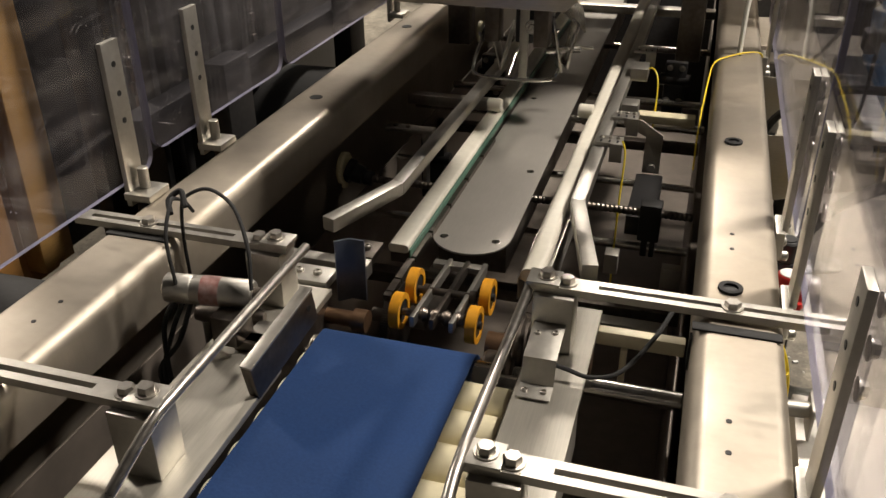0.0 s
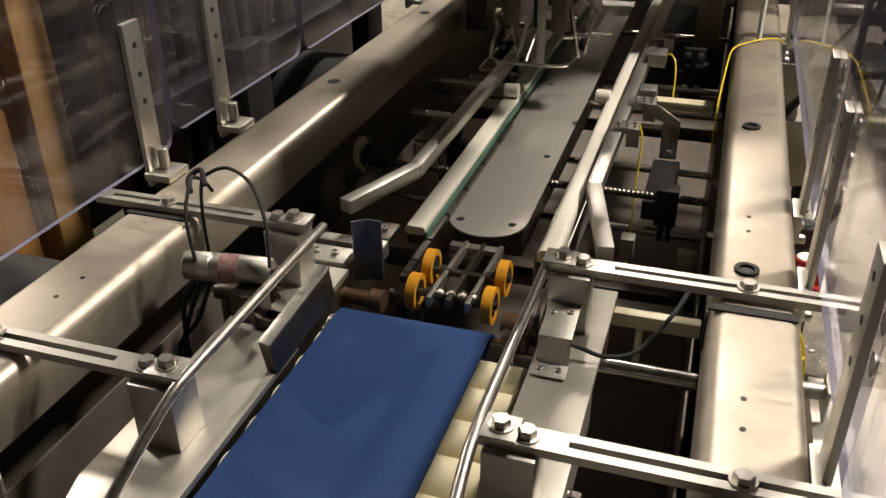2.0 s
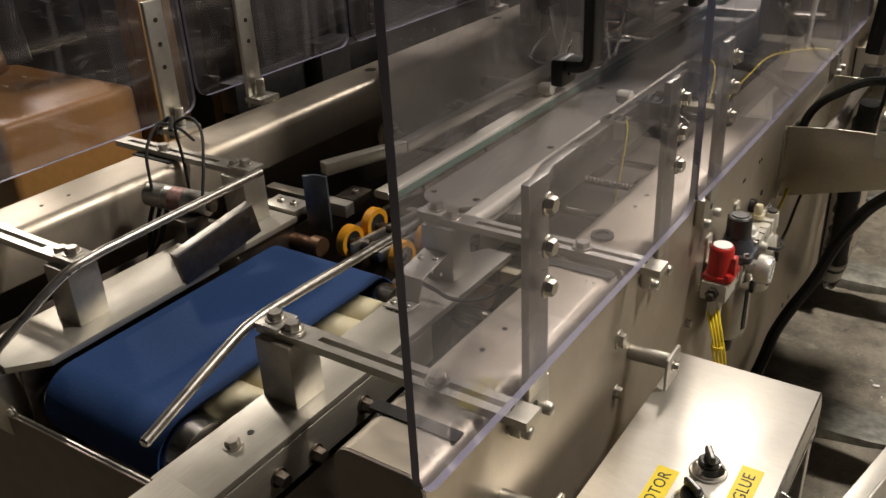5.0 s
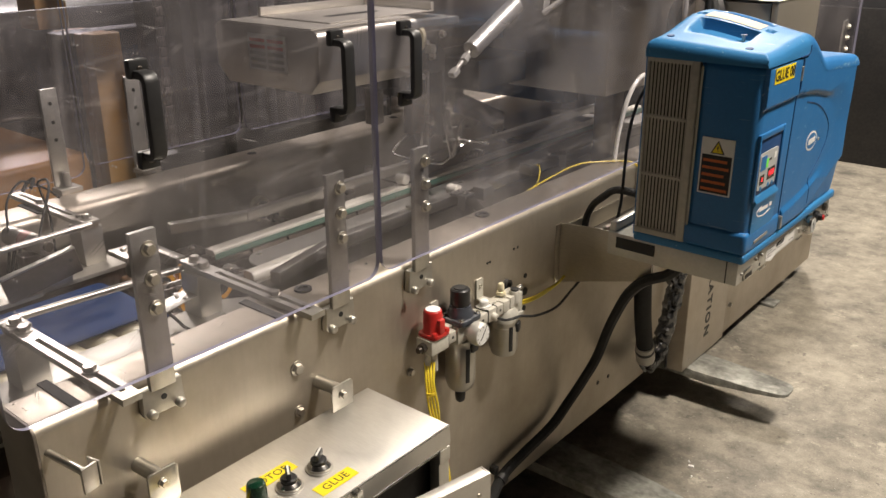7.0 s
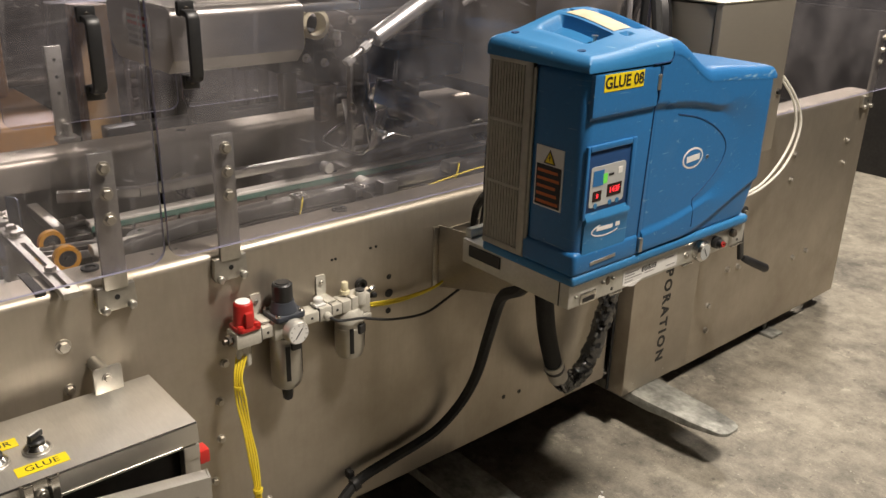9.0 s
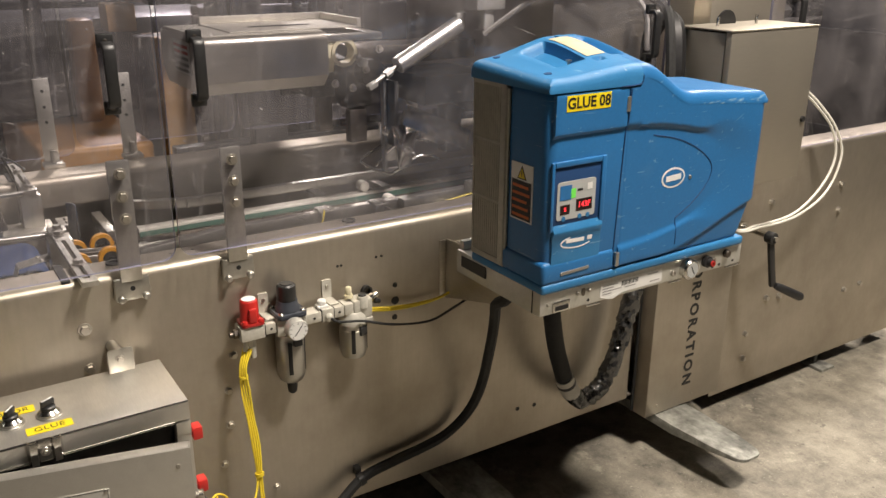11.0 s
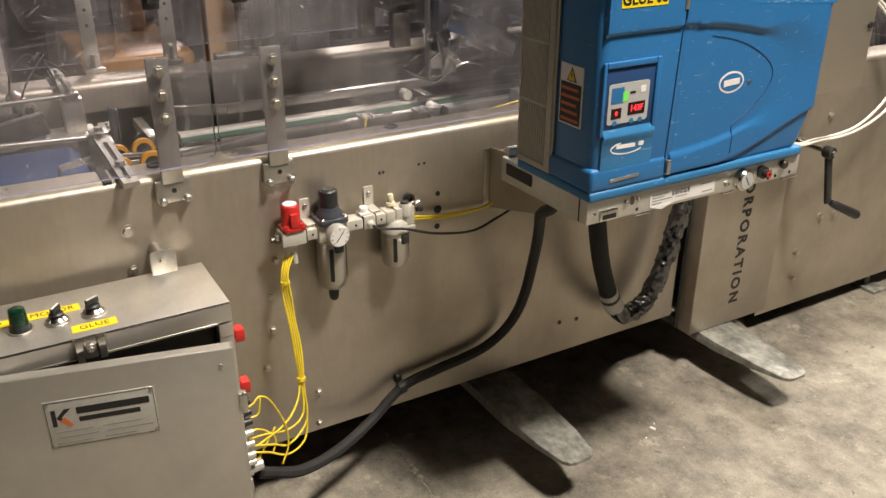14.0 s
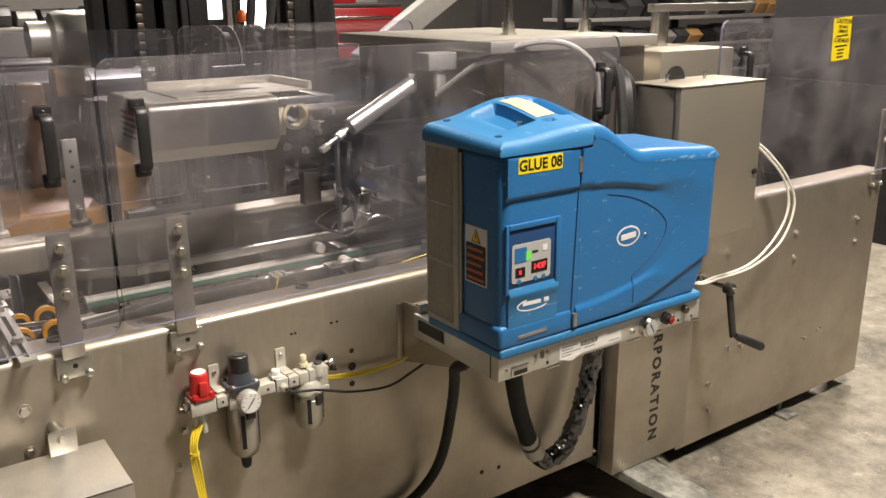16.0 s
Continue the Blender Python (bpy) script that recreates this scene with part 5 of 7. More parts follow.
part("text_bar", on_door(box(0.0043, 0.0047, 0.204, 0.318, 0.585, 0.598, 0)), INK, pl)
part("text_bar", on_door(box(0.0043, 0.0047, 0.206, 0.302, 0.570, 0.579, 0)), INK, pl)
for y0_, y1_, z in ((0.165, 0.225, 0.553), (0.24, 0.300, 0.553), (0.165, 0.232, 0.542), (0.245, 0.318, 0.542), (0.165, 0.22, 0.531), (0.24, 0.29, 0.531)):
    part("text_bar", on_door(box(0.0043, 0.0046, y0_, y1_, z, z + 0.002, 0)), GREY_PAINT, pl)
for a_ in ((0.157, 0.1578, 0.525, 0.613), (0.3252, 0.326, 0.525, 0.613), (0.1585, 0.3245, 0.6122, 0.613), (0.1585, 0.3245, 0.525, 0.5258)):
    part("border_line", on_door(box(0.0043, 0.0046, *a_, 0)), INK, pl)
for y, z in ((0.161, 0.609), (0.322, 0.609), (0.161, 0.529), (0.322, 0.529)):
    part("rivet", on_door(capscrew((0.0042, y, z), (1, 0, 0), 0.003, 0.0015)), BOLT, pl)
for z in (0.55, 0.30):
    part("latch_tab", on_door(box(-0.012, 0.006, 0.463, 0.477, z - 0.02, z + 0.02, 0.002)), BRIGHT, door)
part("screw", on_door(capscrew((0.003, 0.440, 0.632), (1, 0, 0), 0.004, 0.002)), BOLT, door)
clamp = part("clamp", B(prism(thick_line([(X1 + 0.003, 0.257), (X1 + 0.015, 0.261), (X1 + 0.015, 0.272), (X1 + 0.006, 0.275), (X1 + 0.006, 0.294), (X1 + 0.015, 0.297), (X1 + 0.015, 0.308), (X1 + 0.003, 0.312)], 0.003), "z", CZ1 - 0.038, CZ1 + 0.004, 0.0006)), BRIGHT, cbx, "bright folded lid clamp")
part("screw", B(cyl((X1 + 0.004, 0.2845, CZ1 - 0.018), (X1 + 0.012, 0.2845, CZ1 - 0.018), 0.0085, 16, 0.001), capscrew((X1 + 0.012, 0.2845, CZ1 - 0.018), (1, 0, 0), 0.005, 0.004)), BOLT, clamp)


def yellow_label(words, x, y, length, parent):
    p = part("label", obox((x, y, CZ1 + 0.0006), (0.025, length, 0.0008), 0, 0, 0, 0), YELLOW, parent, "yellow printed label")
    part("words", text_bm(words, 0.0195, (x, y, CZ1 + 0.0011), (0, 1, 0), (-1, 0, 0), 0.0002, 0.0, 1.06), INK, p)


yellow_label("E STOP", 0.121, 0.131, 0.088, cbx)
yellow_label("MOTOR", 0.117, 0.243, 0.090, cbx)
yellow_label("GLUE", 0.200, 0.300, 0.073, cbx)


def selector(y, turn):
    s = part("selector_switch", cyl((0.157, y, CZ1), (0.157, y, CZ1 + 0.003), 0.0215, 24, 0.0006), MATTE, cbx, "selector switch with a black knob")
    part("bezel", lathe((0.157, y, CZ1 + 0.003), (0.157, y, CZ1 + 0.012), [(0, 0.0185), (0.4, 0.0185), (0.75, 0.0155), (1, 0.013)], 24), BRIGHT, s)
    part("knob", B(cyl((0.157, y, CZ1 + 0.012), (0.157, y, CZ1 + 0.019), 0.0125, 18, 0.002), obox((0.157, y, CZ1 + 0.025), (0.008, 0.024, 0.010), 0, 0, turn, 0.0015)), BLACK, s)
    part("pointer", obox((0.157, y, CZ1 + 0.0305), (0.0030, 0.022, 0.0012), 0, 0, turn, 0), WHITE, s)


selector(0.306, 30)
selector(0.247, 55)
gb = part("start_button", cyl((0.157, 0.189, CZ1), (0.157, 0.189, CZ1 + 0.003), 0.0215, 24, 0.0006), MATTE, cbx, "dark green lit push button")
part("bezel", lathe((0.157, 0.189, CZ1 + 0.0015), (0.157, 0.189, CZ1 + 0.012), [(0, 0.0185), (0.6, 0.0175), (1, 0.015)], 24), BLACK, gb)
part("lens", lathe((0.157, 0.189, CZ1 + 0.012), (0.157, 0.189, CZ1 + 0.042), [(0, 0.0155), (0.8, 0.0140), (0.95, 0.0130), (1, 0.0110)], 14), GREEN_B, gb)
eb = part("stop_button", box(0.135, 0.178, 0.108, 0.152, CZ1, CZ1 + 0.0015, 0.0005), RED, cbx, "emergency stop with red plate and chrome collar")
part("bezel", lathe((0.157, 0.130, CZ1 + 0.0015), (0.157, 0.130, CZ1 + 0.030), [(0, 0.0165), (0.25, 0.0165), (0.3, 0.011), (0.7, 0.011), (0.75, 0.0155), (1, 0.0145)], 22), BRIGHT, eb)
part("mushroom", lathe((0.157, 0.130, CZ1 + 0.030), (0.157, 0.130, CZ1 + 0.036), [(0, 0.012), (1, 0.008)], 20), BRIGHT, eb)
# fittings on the box's side
for z in (0.605, 0.490):
    part("red_fitting", B(cyl((0.20, CY1, z), (0.20, CY1 + 0.012, z), 0.008, 12), box(0.188, 0.214, CY1 + 0.008, CY1 + 0.026, z - 0.013, z + 0.013, 0.003)), RED, cbx, "red side fitting")
for z in (0.446, 0.421, 0.398, 0.372, 0.345, 0.318, 0.300):
    part("gland", lathe((0.195, CY1, z), (0.195, CY1 + 0.024, z), [(0, 0.011), (0.4, 0.011), (0.41, 0.008), (1, 0.007)], 14), BLACK if z in (0.446, 0.421, 0.398) else CAST, cbx, "push-in air fitting")
part("gland", lathe((0.18, CY1, 0.276), (0.18, CY1 + 0.04, 0.276), [(0, 0.017), (0.4, 0.017), (0.41, 0.014), (1, 0.013)], 16), CAST, cbx)
part("side_latch", box(0.185, 0.205, CY1, CY1 + 0.012, 0.235, 0.265, 0.002), BRIGHT, cbx)

# ---- air service unit ----
fr = thing("air_service_unit", (0.03, 0.85, 0.70), "air filter regulator unit with red shut-off knob and gauge", "air regulator")
FX = 0.036
GREYP = mat("grey_bonnet", (0.050, 0.056, 0.070), 0.42, 0.0, 0.1, 60)
for a_, b_, w_, z0_, z1_ in ((0.690, 0.742, 0.020, 0.686, 0.717), (0.7435, 0.768, 0.018, 0.690, 0.714), (0.768, 0.836, 0.022, 0.680, 0.718), (0.8365, 0.8715, 0.018, 0.691, 0.714), (0.8725, 0.9005, 0.019, 0.688, 0.717),
                             (0.9015, 0.9255, 0.018, 0.691, 0.715), (0.9265, 0.9485, 0.018, 0.690, 0.716), (0.949, 0.9945, 0.019, 0.676, 0.719)):
    part("manifold_block", box(FX - w_, FX + w_, a_, b_, z0_, z1_, 0.0022), CASTP, fr, "pale cast metal manifold block")
for y, z in ((0.756, 0.702), (0.854, 0.702), (0.9135, 0.703)):
    part("screw_hole", cyl((FX + 0.018, y, z), (FX + 0.0187, y, z), 0.0028, 10), INK, fr)
for y in (0.7432, 0.872, 0.901):
    part("joint", box(FX - 0.0185, FX + 0.0185, y - 0.0004, y + 0.0004, 0.6895, 0.7175, 0), INK, fr)
part("side_nut", B(cyl((FX, 0.680, 0.701), (FX, 0.690, 0.701), 0.010, 6), cyl((FX, 0.672, 0.700), (FX, 0.680, 0.700), 0.006, 12)), DARK_STEEL, fr)
kn = part("shut_off_knob", B(lathe((FX, 0.717, 0.722), (FX, 0.717, 0.772), [(0, 0.0215), (0.15, 0.0205), (0.2, 0.0195), (0.88, 0.0185), (0.97, 0.0170), (1, 0.0150)], 28),
                        prism(rounded(FX - 0.022, FX + 0.024, 0.694, 0.742, 0.008, 4), "z", 0.7175, 0.726, 0.002), box(FX + 0.012, FX + 0.025, 0.709, 0.725, 0.7265, 0.757, 0.003),
                        lathe((FX + 0.019, 0.700, 0.726), (FX + 0.019, 0.700, 0.732), [(0, 0.007), (1, 0.005)], 12), lathe((FX + 0.019, 0.734, 0.726), (FX + 0.019, 0.734, 0.732), [(0, 0.007), (1, 0.005)], 12)), RED, fr, "red shut-off knob")
part("knob_cap", cyl((FX, 0.717, 0.7718), (FX, 0.717, 0.7735), 0.0145, 22, 0.0005), WHITE, kn, "white printed cap")
bonnet = part("bonnet", B(prism(rounded(FX - 0.031, FX + 0.031, 0.769, 0.835, 0.010, 4), "z", 0.7185, 0.730, 0.002), lathe((FX, 0.801, 0.730), (FX, 0.801, 0.752), [(0, 0.027), (0.4, 0.0255), (0.6, 0.023), (1, 0.0215)], 24)), GREYP, fr, "dark grey square bonnet")
for dx, dy in ((0.023, -0.025), (0.023, 0.025), (-0.023, -0.025), (-0.023, 0.025)):
    part("screw", lathe((FX + dx, 0.802 + dy, 0.729), (FX + dx, 0.802 + dy, 0.735), [(0, 0.006), (0.6, 0.006), (1, 0.004)], 12), BRIGHT, bonnet)
part("regulator_knob", B(lathe((FX, 0.801, 0.752), (FX, 0.801, 0.788), [(0, 0.0195), (0.05, 0.0205), (0.93, 0.0200), (1, 0.0175)], 10), lathe((FX, 0.801, 0.786), (FX, 0.801, 0.790), [(0, 0.015), (1, 0.013)], 10)), BLACK, fr, "black ribbed regulator knob")
bowl = part("bowl", B(lathe((FX, 0.802, 0.679), (FX, 0.802, 0.560), [(0, 0.0300), (0.12, 0.0300), (0.13, 0.0308), (0.80, 0.0308), (0.92, 0.027), (0.98, 0.020), (1, 0.010)], 30)), BOWL, fr, "metal guarded filter bowl")
part("drain", lathe((FX, 0.802, 0.560), (FX, 0.802, 0.530), [(0, 0.0105), (0.4, 0.0115), (0.85, 0.010), (1, 0.006)], 14), BLACK, fr)
# small black block on the bowl, right under the gauge
part("black_tab", box(FX + 0.026, FX + 0.036, 0.797, 0.817, 0.655, 0.678, 0.002), BLACK, bowl)


def sight(cy, turn, z0_, z1_, w, owner):
    """A dark slot in a bowl guard, turned about the bowl's axis."""
    a = radians(turn)
    part("sight_slot", obox((FX + 0.0306 * math.cos(a), cy + 0.0306 * math.sin(a), (z0_ + z1_) / 2), (0.0024, w, z1_ - z0_), 0, 0, turn, 0.0006), INK, owner)


sight(0.802, -22, 0.588, 0.664, 0.009, bowl)
sight(0.802, 62, 0.588, 0.664, 0.009, bowl)
ga = part("gauge", B(lathe((FX + 0.020, 0.799, 0.703), (0.095, 0.799, 0.703), [(0, 0.012), (0.45, 0.012), (0.46, 0.0235), (0.52, 0.0240), (0.88, 0.0240), (1, 0.0215)], 32)), CAST, fr, "round pressure gauge")
part("dial", cyl((0.0935, 0.799, 0.703), (0.0958, 0.799, 0.703), 0.0205, 28), WHITE, ga)
part("needle", obox((0.0963, 0.799, 0.703), (0.0006, 0.0018, 0.026), -38, 0, 0, 0), INK, ga)
for k in range(9):
    a = radians(225 - k * 33.75)
    part("tick", obox((0.0962, 0.799 + 0.0172 * math.cos(a), 0.703 + 0.0172 * math.sin(a)), (0.0005, 0.0035, 0.0010), math.degrees(a), 0, 0, 0), INK, ga)
part("oiler_collar", B(lathe((FX, 0.953, 0.692), (FX, 0.953, 0.664), [(0, 0.022), (0.4, 0.030), (1, 0.031)], 28), box(FX + 0.004, FX + 0.024, 0.956, 0.994, 0.664, 0.6755, 0.002)), CASTP, fr)
oil = part("oiler_bowl", lathe((FX, 0.953, 0.664), (FX, 0.953, 0.577), [(0, 0.0300), (0.14, 0.0300), (0.15, 0.0308), (0.76, 0.0308), (0.92, 0.026), (1, 0.012)], 30), BOWL, fr, "metal guarded oiler bowl")
sight(0.953, -24, 0.598, 0.655, 0.009, oil)
sight(0.953, 66, 0.598, 0.655, 0.009, oil)
part("black_tab", obox((FX + 0.0285, 0.964, 0.650), (0.010, 0.020, 0.020), 0, 0, 22, 0.002), BLACK, oil)
part("filler_dome", B(lathe((FX - 0.006, 0.948, 0.722), (FX - 0.006, 0.948, 0.7285), [(0, 0.011), (1, 0.010)], 18), lathe((FX - 0.006, 0.948, 0.7285), (FX - 0.006, 0.948, 0.747), [(0, 0.0065), (0.3, 0.0075), (0.9, 0.0070), (1, 0.0055)], 14)), CREAM, fr, "cream filler plug")
sd = part("sight_dome", lathe((FX + 0.012, 0.973, 0.700), (FX + 0.012, 0.973, 0.727), [(0, 0.0125), (0.95, 0.0120), (1, 0.0110)], 10), CASTP, fr, "sight dome with a dark cap")
part("dome_cap", cyl((FX + 0.012, 0.973, 0.7268), (FX + 0.012, 0.973, 0.7315), 0.0095, 14, 0.001), BLACK, sd)
part("boss", B(box(FX - 0.012, FX + 0.012, 0.868, 0.892, 0.717, 0.722, 0.001), lathe((FX, 0.880, 0.722), (FX, 0.880, 0.734), [(0, 0.0095), (0.8, 0.0095), (1, 0.0075)], 16)), WHITE, fr, "white plug on the tee block")
part("outlet_boss", lathe((FX + 0.018, 0.887, 0.700), (FX + 0.030, 0.887, 0.697), [(0, 0.0085), (0.8, 0.0085), (1, 0.006)], 16), CASTP, fr)
for y in (0.760, 0.908):
    part("mount_tab", B(prism(rounded(y - 0.011, y + 0.011, 0.716, 0.763, 0.003, 3), "x", 0.0, 0.004), box(0.004, FX + 0.006, y - 0.011, y + 0.011, 0.7165, 0.7205, 0.001), cyl((0.004, y, 0.748), (0.0046, y, 0.748), 0.0038, 10)), CASTP, fr)
    part("screw", capscrew((0.0046, y, 0.748), (1, 0, 0), 0.0042, 0.003), BOLT, fr)
part("outlet_fitting", B(cyl((FX - 0.004, 0.9945, 0.708), (FX - 0.004, 1.008, 0.712), 0.009, 6), lathe((FX - 0.004, 1.004, 0.711), (FX - 0.004, 1.020, 0.716), [(0, 0.006), (0.7, 0.0075), (1, 0.006)], 12)), BRIGHT, fr)
part("outlet_collar", B(ring((0.0, 1.006, 0.716), (0.010, 1.006, 0.716), 0.013, 0.008, 20), cyl((FX - 0.004, 1.012, 0.700), (FX - 0.004, 1.024, 0.697), 0.006, 12)), BLACK, fr, "black rubber collar")
part("elbow", B(cyl((FX, 0.717, 0.687), (FX, 0.717, 0.668), 0.010, 6), cyl((FX + 0.002, 0.719, 0.668), (FX + 0.002, 0.719, 0.640), 0.0065, 12), cyl((FX - 0.004, 0.708, 0.676), (FX - 0.004, 0.704, 0.655), 0.006, 12)), CASTP, fr)
for k, ends in enumerate(([(0.120, 0.669, 0.353), (0.160, 0.624, 0.338), (0.190, 0.556, 0.331)], [(0.112, 0.684, 0.318), (0.150, 0.637, 0.316), (0.182, 0.575, 0.346), (0.195, 0.540, 0.357)],
                          [(0.112, 0.691, 0.298), (0.150, 0.637, 0.279), (0.178, 0.592, 0.312), (0.195, 0.545, 0.338)], [(0.112, 0.688, 0.262), (0.150, 0.634, 0.253), (0.184, 0.578, 0.302), (0.195, 0.541, 0.323)])):
    o = 0.0042 * (k - 1.5)
    cable("air_tube", [(FX - 0.002 + o, 0.708 + o, 0.660), (0.050 + o, 0.690 + 0.6 * o, 0.627), (0.060 + o, 0.688 + o, 0.58), (0.070, 0.691 + o, 0.517), (0.080 + 0.6 * o, 0.694 + o, 0.459), (0.095 + 0.4 * o, 0.692 + 0.6 * o, 0.392)] + ends, 0.0023, YEL_TUBE, "yellow air tube from the regulator to the control box", "air tube", "yellow air tubes")
for pts_ in ([(0.19, CY1 + 0.012, 0.425), (0.188, 0.556, 0.431), (0.180, 0.574, 0.438), (0.170, 0.598, 0.413), (0.162, 0.626, 0.341), (0.162, 0.629, 0.286), (0.170, 0.611, 0.250)],
             [(0.19, CY1 + 0.010, 0.372), (0.188, 0.562, 0.368), (0.176, 0.585, 0.345), (0.172, 0.600, 0.318), (0.178, 0.590, 0.292)],
             [(0.19, CY1 + 0.010, 0.398), (0.188, 0.550, 0.400), (0.186, 0.566, 0.404), (0.184, 0.573, 0.436)],
             [(0.19, CY1 + 0.010, 0.300), (0.186, 0.556, 0.296), (0.178, 0.580, 0.322), (0.168, 0.603, 0.346)]):
    cable("air_tube", pts_, 0.0021, YEL_TUBE, "short yellow air tube curling from the control box", "air tube", "yellow air tubes")
part("tie", ring((0.0945, 0.692, 0.396), (0.0955, 0.692, 0.389), 0.0098, 0.0072, 14), YEL_TUBE, fr)
part("tie", ring((0.0525, 0.689, 0.610), (0.053, 0.689, 0.604), 0.0098, 0.0072, 14), YEL_TUBE, fr)
for k in range(2):
    cable("air_tube", [(0.036, 0.993, 0.686 - 0.005 * k), (0.034, 1.06, 0.674 - 0.006 * k), (0.025, 1.13, 0.664 - 0.004 * k), (0.02, 1.20, 0.664), (0.012, 1.28, 0.685)], 0.0032, YEL_TUBE, "yellow air tube along the side panel", "air tube", "yellow air tubes")
cable("black_air_tube", [(FX + 0.026, 0.888, 0.698), (FX + 0.044, 0.898, 0.694), (0.082, 0.93, 0.688), (0.072, 0.965, 0.676), (0.056, 1.05, 0.641), (0.044, 1.15, 0.621), (0.04, 1.22, 0.637), (0.04, 1.29, 0.665), (0.04, 1.34, 0.70)], 0.003, RUBBER, "thin black air tube along the side panel", "air tube")
cable("power_hose", [(0.33, 1.175, 0.795), (0.30, 1.18, 0.762), (0.235, 1.204, 0.721), (0.18, 1.242, 0.662), (0.147, 1.262, 0.605), (0.118, 1.274, 0.539), (0.089, 1.278, 0.449), (0.052, 1.278, 0.366), (0.030, 1.252, 0.309), (0.027, 1.2, 0.279), (0.027, 1.134, 0.266), (0.027, 1.06, 0.257), (0.03, 0.965, 0.240), (0.05, 0.87, 0.186), (0.10, 0.762, 0.176), (0.14, 0.66, 0.190), (0.175, CY1 + 0.035, 0.250)], 0.0127, RUBBER, "thick black power hose sagging along the side panel", "hose")
hc = thing("hose_clip", (0.0, 0.965, 0.24), "small black hose clip on the panel", "clip", under=frame_t)
part("clip", B(ring((0.03, 0.958, 0.238), (0.03, 0.972, 0.242), 0.0160, 0.0130, 16), box(0.0, 0.018, 0.958, 0.972, 0.245, 0.265, 0.001)), BLACK, hc)
hh = thing("heated_hose", (0.09, 1.50, 0.60), "padded black heated glue hose with a silver cuff", "hose")
part("sleeve", tube([(0.115, 1.445, 0.80), (0.105, 1.464, 0.66), (0.098, 1.497, 0.50), (0.092, 1.540, 0.378)], 0.023, 14), RUBBER, hh)
part("cuff", tube([(0.0923, 1.538, 0.382), (0.086, 1.558, 0.350), (0.079, 1.580, 0.318)], 0.0262, 14, False), FOAM, hh, "pale taped cuff")
part("strap", tube([(0.0892, 1.548, 0.366), (0.0872, 1.554, 0.356)], 0.0270, 14, False), BLACK, hh)
part("braid", crinkled_tube([(0.079, 1.578, 0.322), (0.070, 1.612, 0.284), (0.063, 1.655, 0.271), (0.060, 1.712, 0.300), (0.060, 1.757, 0.386), (0.060, 1.788, 0.49), (0.060, 1.808, 0.60), (0.06, 1.818, 0.78)], 0.0235), FOIL, hh, "crinkled glossy black wrapped sleeve")

single("floor_pipe", tube([(-0.02, 0.305, 0.014), (0.174, 0.103, 0.014), (0.36, -0.09, 0.014)], 0.014, 12, False), CREAM, "pale plastic pipe lying on the floor under the control box", "pipe")


# ---- shelf and glue melter ----
sh = thing("melter_shelf", (0.12, 1.43, 0.80), "stainless bracket shelf on the side panel", "shelf")
part("gusset", B(prism([(0.0, 0.650), (0.0, 0.801), (0.10, 0.809), (0.167, 0.809), (0.167, 0.7885), (0.24, 0.7885), (0.24, 0.714), (0.18, 0.699)], "y", 1.222, 1.226, 0.0006), box(0.0, 0.003, 1.206, 1.222, 0.652, 0.799, 0.0006)), STEEL, sh)
part("gusset", prism([(0.0, 0.655), (0.0, 0.79), (0.20, 0.789), (0.20, 0.77), (0.06, 0.70), (0.03, 0.655)], "y", 1.66, 1.664, 0.0006), STEEL, sh)
part("back_plate", box(0.0, 0.004, 1.2265, 1.6595, 0.655, 0.789, 0.001), STEEL, sh)
for x in (0.06, 0.17):
    part("cross_bar", box(x, x + 0.025, 1.2265, 1.6595, 0.762, 0.789, 0.001), DARK_STEEL, sh)
gm = thing("glue_melter", (0.34, 1.42, 0.797), "blue hot-melt glue unit on a grey metal base", "glue melter")
M0, M1, N0, N1 = 0.226, 0.464, 1.140, 1.704
base = part("base", B(box(M0 - 0.056, M1 - 0.006, N0 + 0.002, N1 + 0.012, 0.790, 0.842, 0.003), box(M0 - 0.056, M0 - 0.041, N0 + 0.01, N1 - 0.1, 0.842, 0.862, 0.002)), CAST, gm, "pale grey metal base tray")
part("cable_slot", box(M0 - 0.034, M0 + 0.055, N0 - 0.0005, N0 + 0.0015, 0.810, 0.834, 0), INK, base)
# body: side outline with rounded corners, the hopper end lower than the tower
side = [(1.144, 0.846), (1.70, 0.846), (1.704, 0.868), (1.730, 0.925)] + arc(1.700, 1.150, 0.028, 0, 80, 4) + [(1.60, 1.190), (1.49, 1.200), (1.445, 1.208), (1.405, 1.222), (1.36, 1.228), (1.144, 1.222)]
part("tower", box(0.336, M1, N0 + 0.001, 1.40, 0.846, 1.224, 0.020, 4), BLUE, gm, "blue moulded tower")
part("back_body", box(M0 - 0.002, 0.345, N0 + 0.006, 1.40, 0.846, 1.224, 0.004), BLUE, gm)
hop = prism([(1.36, 0.850), (1.685, 0.852), (1.698, 0.870), (1.720, 0.925), (1.728, 0.97), (1.728, 1.06)] + arc(1.696, 1.126, 0.027, 5, 85, 5) + [(1.60, 1.158), (1.50, 1.165), (1.40, 1.19), (1.36, 1.205)], "x", M0 + 0.006, M1 - 0.0015, 0.016, 4)
part("hopper", hop, BLUE_WORN, gm, "blue moulded hopper end")
part("skirt_ledge", box(0.335, M1 + 0.0035, N0 - 0.0035, 1.318, 0.856, 0.902, 0.009, 4), BLUE, gm)
part("skirt", box(M0 + 0.004, M1 + 0.004, N0 - 0.002, N1 + 0.002, 0.838, 0.858, 0.006, 3), BLUE_LIT, gm, "blue moulded skirt")
